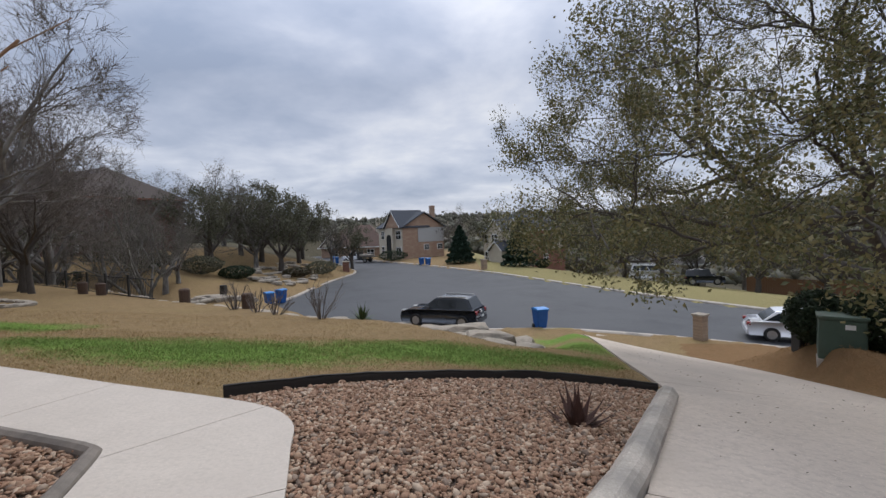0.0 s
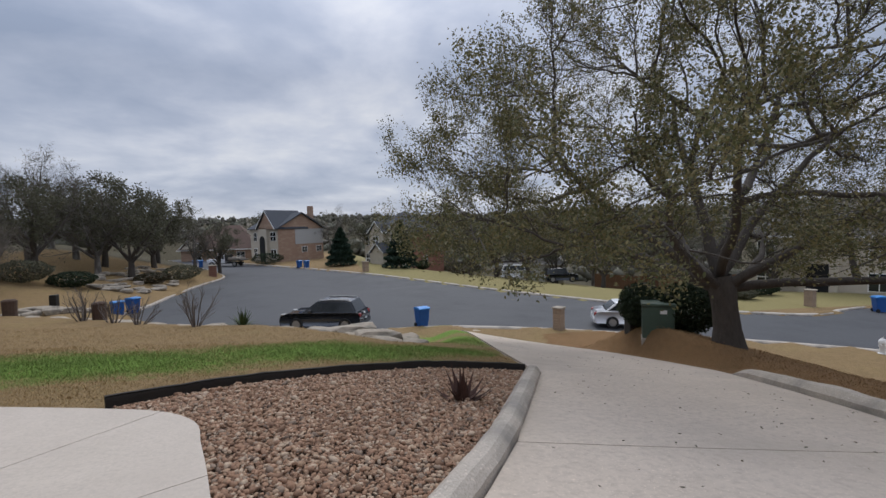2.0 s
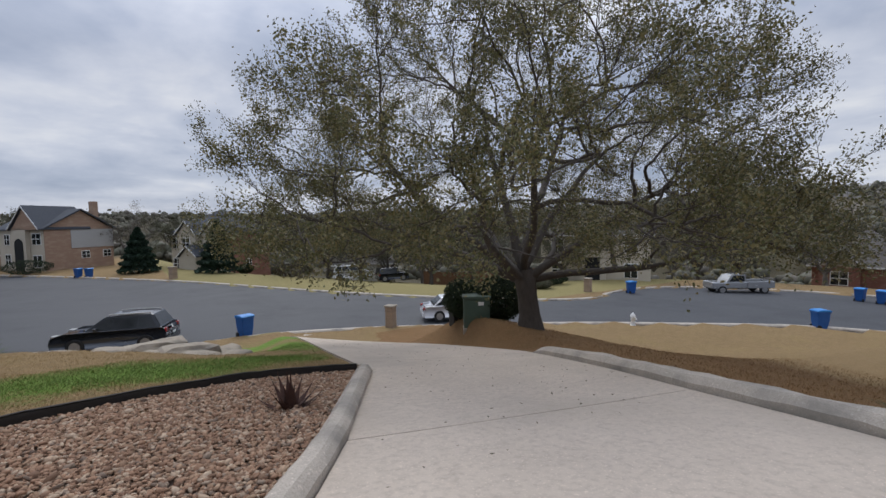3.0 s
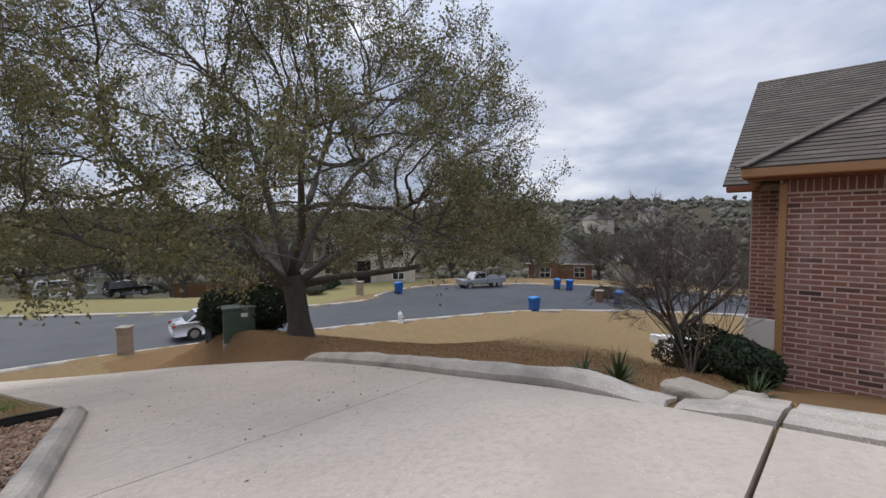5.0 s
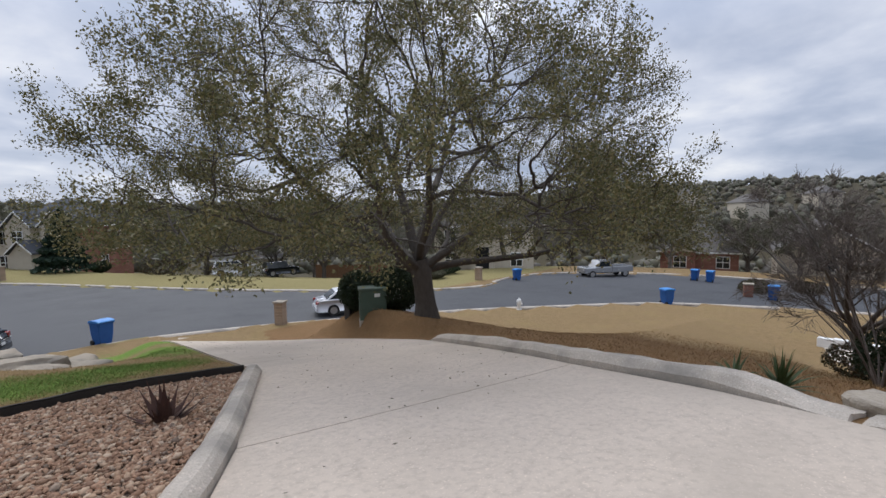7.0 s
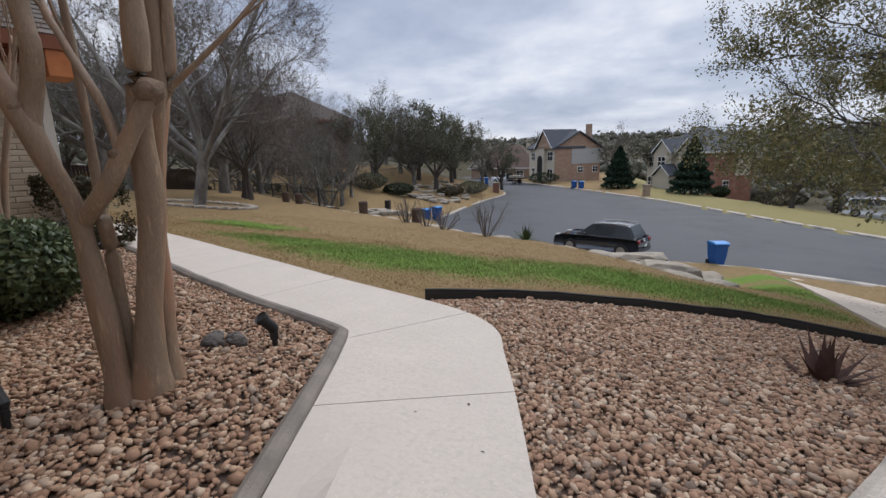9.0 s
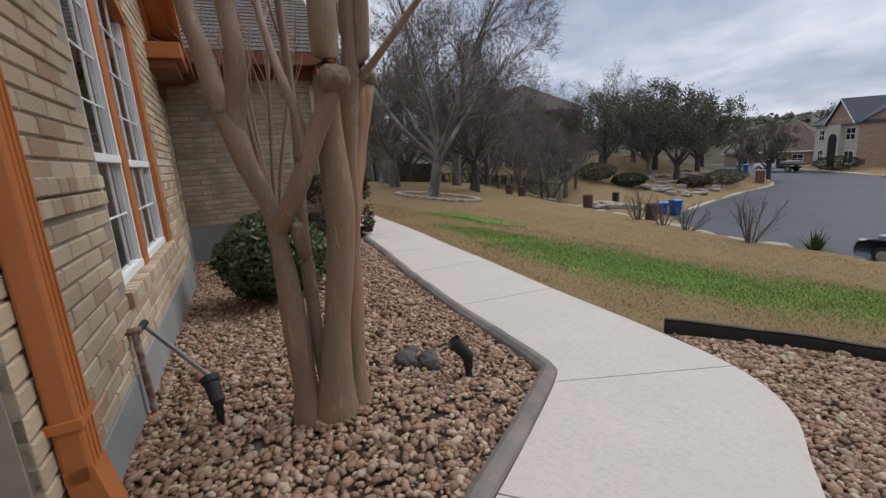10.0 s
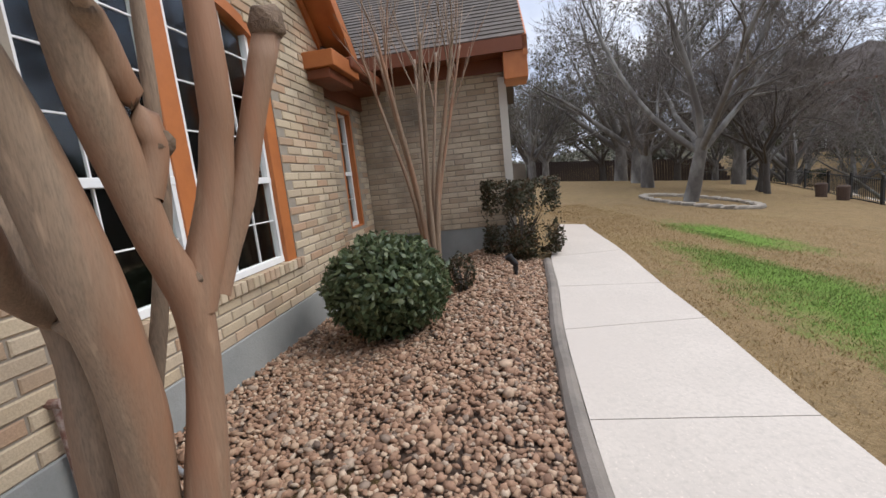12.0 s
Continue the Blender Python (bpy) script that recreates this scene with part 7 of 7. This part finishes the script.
# ---- houses across the street ----
CREAM = surface("cream_stucco", (0.52, 0.47, 0.38), (0.45, 0.40, 0.32), 2, 0.9, 0.2, 30)
TAN_BRICK = surface("tan_brick_wall", (0.36, 0.24, 0.17), (0.29, 0.19, 0.135), 9, 0.9, 0.4, 30, c=(0.40, 0.29, 0.21), patch=0.8, stretch=(1, 1, 3))
FAR_RED = surface("far_red_brick", (0.25, 0.115, 0.08), (0.19, 0.085, 0.06), 8, 0.9, 0.4, 30, c=(0.30, 0.16, 0.12), patch=0.8, stretch=(1, 1, 3))
DARK_BRICK = surface("dark_red_brick", (0.13, 0.075, 0.058), (0.10, 0.058, 0.046), 8, 0.9, 0.4, 30, stretch=(1, 1, 3))
GREY_SIDING = surface("grey_siding", (0.42, 0.42, 0.41), (0.37, 0.37, 0.36), 2, 0.7, 0.2, 30, stretch=(0.3, 0.3, 6))
ROOF_BLUE = surface("slate_grey_shingle", (0.050, 0.056, 0.068), (0.072, 0.078, 0.090), 3, 0.9, 0.5, 12)
ROOF_BROWN = surface("brown_roof_shingle", (0.115, 0.075, 0.058), (0.15, 0.10, 0.08), 3, 0.9, 0.5, 12)
ROOF_DARK = surface("dark_brown_roof_shingle", (0.05, 0.038, 0.032), (0.07, 0.052, 0.044), 3, 0.9, 0.5, 12)
ROOF_GREY = surface("grey_roof_shingle", (0.12, 0.11, 0.10), (0.15, 0.14, 0.13), 3, 0.9, 0.5, 12)
WOOD_FENCE = surface("weathered_fence_board", (0.20, 0.105, 0.055), (0.15, 0.08, 0.045), 6, 0.9, 0.3, 30, stretch=(1, 1, 0.2))
DARK_FENCE = surface("dark_fence_board", (0.055, 0.035, 0.028), (0.04, 0.027, 0.022), 6, 0.9, 0.3, 30, stretch=(1, 1, 0.2))


def far_window(t, x, z, w, h, y=0.0, face="front", arched=False):
    """A window with frame, sill and pane, proud of the wall. face: front (y-) or side (x+, at depth y)."""
    win = new("window"); win.parent = t
    if face == "front":
        win.matrix_basis = pose(x, y, z)
    else:
        win.matrix_basis = pose(y, x, z, 0, 0, 90)
    part("window_frame", box(-w / 2 - 0.08, w / 2 + 0.08, -0.06, 0.05, -0.08, h + 0.08), WHITE, win)
    part("pane", box(-w / 2, w / 2, -0.08, -0.05, 0, h), CARGLASS, win)
    part("muntin", box(-0.03, 0.03, -0.10, -0.07, 0, h), WHITE, win)
    part("muntin", box(-w / 2, w / 2, -0.10, -0.07, h * 0.48, h * 0.54), WHITE, win)


def gable_roof(t, x0, x1, y0, y1, z, rise, mat, along="x", over=0.4, gable_mat=None, trim=True):
    """A pitched roof with its ridge along x or y; solid, with bargeboards."""
    bm = bmesh.new()
    if along == "x":
        ym = (y0 + y1) / 2
        add_prism(bm, [(y0 - over, z - 0.1), (ym, z + rise), (y1 + over, z - 0.1), (y1 + over, z + 0.08), (ym, z + rise + 0.2), (y0 - over, z + 0.08)], x0 - over, x1 + over, "x")
        part("roof", bm, mat, t)
        for x in (x0, x1 - 0.2):
            bm = bmesh.new(); add_prism(bm, [(y0, z - 0.05), (ym, z + rise - 0.02), (y1, z - 0.05)], x, x + 0.2, "x")
            part("gable", bm, gable_mat, t)
    else:
        xm = (x0 + x1) / 2
        add_prism(bm, [(x0 - over, z - 0.1), (xm, z + rise), (x1 + over, z - 0.1), (x1 + over, z + 0.08), (xm, z + rise + 0.2), (x0 - over, z + 0.08)], y0 - over, y1 + over, "y")
        part("roof", bm, mat, t)
        for y in (y0, y1 - 0.2):
            bm = bmesh.new(); add_prism(bm, [(x0, z - 0.05), (xm, z + rise - 0.02), (x1, z - 0.05)], y, y + 0.2, "y")
            part("gable", bm, gable_mat, t)
        if trim:
            for a, b in (((x0 - over, z - 0.1), (xm, z + rise)), ((x1 + over, z - 0.1), (xm, z + rise))):
                bm = bmesh.new(); add_prism(bm, [a, b, (b[0], b[1] + 0.16), (a[0], a[1] + 0.16)], y0 - over - 0.05, y0 - over, "y")
                part("bargeboard", bm, WHITE, t)


def hip_roof(t, x0, x1, y0, y1, z, rise, mat, over=0.4, board=None):
    x0, x1, y0, y1 = x0 - over, x1 + over, y0 - over, y1 + over
    k = min(x1 - x0, y1 - y0) / 2
    if x1 - x0 > y1 - y0:
        r = [(x0 + k, (y0 + y1) / 2), (x1 - k, (y0 + y1) / 2)]
    else:
        r = [((x0 + x1) / 2, y0 + k), ((x0 + x1) / 2, y1 - k)]
    v = [(x0, y0, z), (x1, y0, z), (x1, y1, z), (x0, y1, z), (*r[0], z + rise), (*r[1], z + rise)]
    f = [(0, 1, 5, 4), (1, 2, 5), (2, 3, 4, 5), (3, 0, 4), (3, 2, 1, 0)] if x1 - x0 > y1 - y0 else [(0, 1, 4), (1, 2, 5, 4), (2, 3, 5), (3, 0, 4, 5), (3, 2, 1, 0)]
    obj("roof", v, f, mat, t)
    part("fascia", box(x0, x1, y0, y0 + 0.05, z - 0.16, z + 0.02), board or WHITE, t)
    part("fascia", box(x1 - 0.05, x1, y0 + 0.05, y1, z - 0.16, z + 0.02), board or WHITE, t)


def chimney(t, x, y, z0, z1, mat):
    part("chimney", box(x - 0.4, x + 0.4, y - 0.4, y + 0.4, z0, z1, 0.03), mat, t)


# cream house with an arched entry and a brick flank
hA = thing("house", pose(-7.05, 77.0, height(-7, 77) - 0.05, 0, 0, -53), "cream two-storey house with an arched entry and a tan brick flank", "house")
part("wall", box(-8.5, 0, 0, 9, -1, 5.6), CREAM, hA)
part("flank", box(0.0, 0.12, 0.0, 9.0, -1, 5.6), TAN_BRICK, hA, "tan brick flank wall")
part("siding", box(0.12, 0.2, 3.2, 9.0, 2.9, 5.5), GREY_SIDING, hA, "grey upper siding")
part("entry", box(-5.2, -2.6, -0.5, 0.0, -1, 5.8), CREAM, hA)
gable_roof(hA, -8.5, 0.12, 0, 9, 5.6, 2.6, ROOF_BLUE, "x", 0.4, TAN_BRICK)
gable_roof(hA, -5.2, 0.0, -0.5, 5.5, 5.6, 3.0, ROOF_BLUE, "y", 0.3, TAN_BRICK)
# arch drawn as a near-black slab on the wall, its shade painted
bm = bmesh.new(); add_prism(bm, [(-4.7, 0)] + [(-3.9 + 0.8 * math.cos(a), 3.6 + 0.8 * math.sin(a)) for a in np.linspace(math.pi, 0, 9)] + [(-3.1, 0)], -0.56, -0.5)
part("archway", bm, DARK, hA)
for x, z, w, h in ((-1.3, 3.6, 1.5, 1.4), (-1.3, 0.6, 1.5, 1.5), (-6.9, 3.6, 0.9, 1.3), (-6.9, 0.8, 0.9, 1.4)):
    far_window(hA, x, z, w, h)
for y, z in ((5.0, 1.5), (8.0, 1.5)):
    far_window(hA, y, z, 1.0, 0.9, 0.12, "side")
chimney(hA, -2, 8.0, 5, 9.6, TAN_BRICK)

# white house with two gables and a red brick flank
hB = thing("house", pose(12.4, 63.8, height(12.4, 63.8) - 0.1, 0, 0, -50), "white two-storey house with slate grey gables and a red brick flank", "house")
part("wall", box(-9, 0, 0, 9, -1, 5.4), CREAM, hB)
part("flank", box(0.0, 0.15, 0, 9, -2, 5.2), FAR_RED, hB, "red brick flank wall")
part("siding", box(0.15, 0.22, 5.6, 8.4, 2.2, 5.0), CREAM, hB, "cream siding panel")
hip_roof(hB, -9, 0.15, 0, 9.5, 5.4, 3.4, ROOF_BLUE, 0.5)
for x0, x1, d in ((-7.2, -4.4, -0.8), (-3.4, -0.6, -0.5)):
    part("bay", box(x0, x1, d, 0.0, -1, 5.3), CREAM, hB)
    gable_roof(hB, x0, x1, d, 4.5, 5.3, 1.7, ROOF_BLUE, "y", 0.3, CREAM)
part("porch", box(-5.6, -3.2, -2.2, -0.8, -1, 2.4), CREAM, hB)
gable_roof(hB, -5.6, -3.2, -2.2, -0.4, 2.4, 1.3, ROOF_BLUE, "y", 0.3, CREAM)
for x, z, w, h, y in ((-5.8, 3.5, 1.1, 1.3, -0.8), (-2.0, 3.4, 1.1, 1.3, -0.5), (-8.1, 3.4, 1.1, 1.4, 0), (-2.0, 0.6, 1.6, 1.4, -0.5), (-8.1, 0.5, 1.1, 1.5, 0)):
    far_window(hB, x, z, w, h, y)
far_window(hB, 4.0, 0.6, 1.0, 1.0, 0.15, "side")

hC = thing("house", pose(-24.0, 93.0, height(-24, 93) - 0.3, 0, 0, -10), "low house with a broad brown shingle roof", "house")
part("wall", box(-2, 12, 0, 9, -1, 2.7), TAN_BRICK, hC)
hip_roof(hC, -2, 12, 0, 9, 2.7, 4.6, ROOF_BROWN, 0.6)
gable_roof(hC, -1.5, 2.5, -1, 4, 2.9, 2.3, ROOF_BROWN, "y", 0.3, CREAM)
for x in (1.0, 5.5, 9.0):
    far_window(hC, x, 0.8, 1.4, 1.3, 0 if x > 3 else 0.0)
chimney(hC, 9.5, 4, 5, 8.6, CREAM)
hC2 = thing("house", pose(-8.0, 104.0, land(-8, 104) + 1.0, 0, 0, -20), "distant house with a grey roof and a pale chimney", "house")
part("wall", box(-5, 5, 0, 8, -3, 4), CREAM, hC2)
hip_roof(hC2, -5, 5, 0, 8, 4, 3.0, ROOF_GREY)
chimney(hC2, 3, 2, 4, 8, CREAM)

# white garage, board fence and the pale house past the oak
gar = thing("garage", pose(27.2, 53.0, height(27.2, 53) - 0.2, 0, 0, -30), "low white garage with a dark shingle roof", "garage")
part("wall", box(-4, 4, 0, 7, -1, 2.5), CREAM, gar)
part("garage_door", box(-3.4, 1.6, -0.08, 0, 0, 2.2, 0.02), WHITE, gar)
for z in (0.55, 1.1, 1.65):
    part("door_groove", box(-3.38, 1.58, -0.09, -0.078, z - 0.015, z + 0.015), GREY_SIDING, gar)
hip_roof(gar, -4, 4, 0, 7, 2.5, 2.4, ROOF_GREY, 0.5)


def board_fence(name, a, b, h, mat, label, n):
    t = thing(name, Matrix(), label, "fence", kind="structure")
    for i in range(n):
        f = (i + 0.5) / n
        x, y = a[0] + (b[0] - a[0]) * f, a[1] + (b[1] - a[1]) * f
        L = math.hypot(b[0] - a[0], b[1] - a[1]) / n
        ob = part("board", box(-L / 2 + 0.006, L / 2 - 0.006, -0.02, 0.02, -0.8, h + 0.05 * ((i * 7) % 3) / 3), mat, t)
        ob.matrix_basis = pose(x, y, land(x, y), 0, 0, math.degrees(math.atan2(b[1] - a[1], b[0] - a[0])))


board_fence("board_fence", (33.0, 47.5), (45.5, 33.5), 1.7, WOOD_FENCE, "weathered reddish board fence behind the far lawn", 90)
board_fence("board_fence", (-40.5, 16.5), (-31, 31.5), 1.8, DARK_FENCE, "dark stained board fence behind the lawn", 90)
board_fence("board_fence", (-30.0, 4.5), (-40.5, 16.4), 1.7, surface("grey_fence_board", (0.23, 0.19, 0.15), (0.17, 0.14, 0.11), 6, 0.9, 0.3, 30, stretch=(1, 1, 0.2)), "weathered grey board fence behind the trees", 60)

hD = thing("house", pose(44.0, 29.0, height(44, 29) - 0.2, 0, 0, -62), "pale stone two-storey house behind the oak", "house")
part("wall", box(-6, 6, 0, 9, -3, 5.4), CREAM, hD)
part("entry", box(-1.4, 1.4, -1.0, 0, -2, 5.6), CREAM, hD)
hip_roof(hD, -6, 6, 0, 9, 5.4, 3.2, ROOF_GREY)
gable_roof(hD, -1.4, 1.4, -1.0, 4, 5.6, 1.6, ROOF_GREY, "y", 0.3, CREAM)
# the doorway's shade, painted as a near-black sheet on the entry front
part("entry_recess", box(-0.8, 0.8, -1.04, -1.0, 0, 2.9), DARK, hD)
for x, z in ((-4, 0.6), (-4, 3.4), (4, 0.6), (4, 3.4)):
    far_window(hD, x, z, 1.3, 1.5)
hE = thing("house", pose(66.0, 7.0, height(66, 7.0) - 0.2, 0, 0, -84), "single-storey brick house with a broad grey roof at the cul-de-sac", "house")
part("wall", box(-7, 2, 0, 9, -2, 2.7), FAR_RED, hE)
hip_roof(hE, -7, 2, 0, 9, 2.7, 4.2, ROOF_GREY, 0.5)
part("bay", box(-6.2, -2.8, -1.2, 0, -2, 2.8), FAR_RED, hE)
gable_roof(hE, -6.2, -2.8, -1.2, 4, 2.8, 1.8, ROOF_GREY, "y", 0.3, CREAM)
for x in (-4.5, 0.3):
    far_window(hE, x, 0.7, 1.4, 1.4, -1.2 if x < -2.8 else 0)
hF = thing("house", pose(60.0, -3.0, height(60, -3) - 0.2, 0, 0, -85), "cream gabled house at the cul-de-sac", "house")
part("wall", box(-4, 4, 0, 9, -2, 2.8), CREAM, hF)
gable_roof(hF, -4, 4, 0, 9, 2.8, 3.0, ROOF_GREY, "y", 0.4, CREAM)
far_window(hF, 0, 0.8, 1.5, 1.4)

# dark brick house up the lawn on the far side of the sunken drive
hL = thing("house", pose(-33.0, 40.0, height(-33.0, 40.0) - 0.1, 0, 0, -25), "dark red brick two-storey house behind bare trees", "house")
part("wall", box(-17, 0, 0, 10, -1.5, 5.6), DARK_BRICK, hL)
part("entry", box(-5.4, -1.6, -1.0, 0, -1.5, 5.8), DARK_BRICK, hL)
hip_roof(hL, -17, 0, 0, 10, 5.6, 3.6, ROOF_DARK, 0.4, BROWN_TRIM)
gable_roof(hL, -5.4, -1.6, -1.0, 4, 5.8, 2.2, ROOF_DARK, "y", 0.3, DARK_BRICK)
part("siding", box(-15.8, -12.6, -0.06, 0, 3.0, 5.4), GREY_SIDING, hL, "pale upper siding")
for x, z, w, h, y in ((-14.2, 0.6, 1.2, 1.4, 0), (-9.0, 0.5, 1.2, 2.0, 0), (-3.5, 3.5, 1.0, 1.6, -1.0), (-3.5, 0.5, 0.9, 2.0, -1.0), (-9, 3.6, 1.2, 1.5, 0), (-0.8, 0.5, 0.5, 2.0, 0)):
    far_window(hL, x, z, w, h, y)
# scattered roofs on the far hill
rh2 = random.Random(4)
for a, r in ((7, 190), (16, 200), (22, 170), (28, 230), (70, 210), (80, 240), (86, 200), (92, 230), (60, 250)):
    x, y = r * math.sin(radians(a)), r * math.cos(radians(a))
    t = thing("distant_house", pose(x, y, land(x, y) + 1.5, 0, 0, rh2.uniform(-40, 40)), "distant pale house among the wooded hills", "house", "distant houses")
    part("wall", box(-6, 6, -4, 4, -2, 4.5), CREAM, t)
    hip_roof(t, -6, 6, -4, 4, 4.5, 3, ROOF_GREY)

# low white wall and path before the neighbour's drive
lw = thing("low_wall", pose(23.4, -2.3, height(23.4, -2.3), 0, 0, 75), "low white block wall beside a concrete path", "wall")
for i in range(4):
    part("block", box(-1.0 + i * 0.5, -0.52 + i * 0.5, -0.15, 0.15, -0.3, 0.42 - 0.05 * (i % 2), 0.02), WHITE, lw)
slab = part("pavement", box(-0.9, 0.9, -2.2, 2.2, -0.1, 0.05, 0.01), CONCRETE)
slab.matrix_basis = pose(22.0, -1.9, height(22.0, -1.9) - 0.02, 0, 7, 75)
tagged(slab, "pale concrete path slab on the dry lawn", "pavement", kind="structure")


# ---- grass blades and fallen leaves ----
def grass(name, label, n, mat, seed, keep, length, lo=(-13, 3.6), hi=(4.0, 11.0), wide=0.004):
    rng = np.random.default_rng(seed)
    P = []
    while len(P) < n:
        x, y = rng.uniform(lo, hi)
        if rng.uniform() < (0.25 if y > 8 and x < 4 else 1.0) and keep(x, y, rng):
            P.append((x, y, height(x, y) + 0.03 * noise.noise(Vector((x * 1.3, y * 1.3, 0))) - 0.004))
    P = np.array(P)
    h = length * rng.uniform(0.5, 1.3, n)
    a = rng.uniform(0, 6.283, n); w = np.stack([np.cos(a), np.sin(a), np.zeros(n)], 1) * wide
    lean = np.stack([rng.normal(0, 0.6, n), rng.normal(0, 0.6, n), np.ones(n)], 1)
    V = np.stack([P - w, P + w, P + lean * h[:, None]], 1).reshape(-1, 3)
    F = np.arange(3 * n).reshape(-1, 3)
    tagged(fast_mesh(name, V, F, mat), label, "grass", kind="stuff")


WL = [tuple(p) for p in WALK_R]
WALK_EDGE = np.array([q[:2] for q in WL])
EDGE_X, EDGE_Y = np.array([p[0] for p in EDGE_LINE]), np.array([p[1] for p in EDGE_LINE])

WALK_NX, WALK_NY = -WALK_EDGE[:, 0], WALK_EDGE[:, 1].copy()


def on_lawn(x, y):
    if x > drive_left(y) - 0.1 or inside(x, y, FRONT_BED):
        return False
    ye = np.interp(-x, WALK_NX, WALK_NY) if x < -1.6 else 4.2
    if y < ye + 0.03:
        return False
    ex = np.interp(x, EDGE_X, EDGE_Y) if -2.17 < x < 2.62 else -9
    return y > ex + 0.05


def greenness(x, y):
    return max(math.exp(-(((x - gx) / sx) ** 2 + ((y - gy) / sy) ** 2)) for gx, gy, sx, sy in GREEN_AREAS)


DRY = island_colours("dry_grass_blade", [(0.0, (0.24, 0.155, 0.065)), (1.0, (0.42, 0.30, 0.15)), (0.5, (0.32, 0.215, 0.095))], 0.9, 0, 30, 0.1)
LIVE = island_colours("green_grass_blade", [(0.0, (0.095, 0.15, 0.03)), (1.0, (0.21, 0.26, 0.075)), (0.5, (0.145, 0.205, 0.048))], 0.8, 0, 30, 0.15)
grass("grass", "short dry tan grass blades on the lawn", 60000, DRY, 1, lambda x, y, r: on_lawn(x, y) and r.uniform() > greenness(x, y) * 1.1, 0.028)
grass("grass", "short living green grass blades in patches", 46000, LIVE, 2, lambda x, y, r: greenness(x, y) > 0.2 + 0.5 * r.uniform() and on_lawn(x, y), 0.034)
STRAW = island_colours("straw_blade", [(0.0, (0.20, 0.115, 0.052)), (1.0, (0.36, 0.24, 0.125)), (0.5, (0.28, 0.17, 0.08))], 0.9, 0, 30, 0.15)
grass("straw", "dry brown straw and leaf litter under the oak", 24000, STRAW, 4, lambda x, y, r: x > drive_right(y) + 0.42 and r.uniform() < 1.3 - 0.08 * (x - 4), 0.045, (3.6, -2.0), (14.8, 15.0), 0.006)
rl = np.random.default_rng(12)
C = []
while len(C) < 260:
    x, y = rl.uniform((-3, -2), (6, 14))
    if drive_left(y) + 0.3 < x < drive_right(y) - 0.1 and y > 1.5 or (-1.4 < x < -0.9 and 0 < y < 2.2):
        C.append((x, y, yard(x, y) + 0.046))
V, F = leaf_cards(rl, np.array(C), 0.035, 0.0)
V = np.array(V); V[:, 2] = V[:, 2] * 0.25 + np.repeat(np.array(C)[:, 2], 4) * 0.75 + 0.004
tagged(fast_mesh("fallen_leaf", V, F, BROWN_LEAF), "small dry leaves scattered on the concrete", "leaves", kind="stuff")
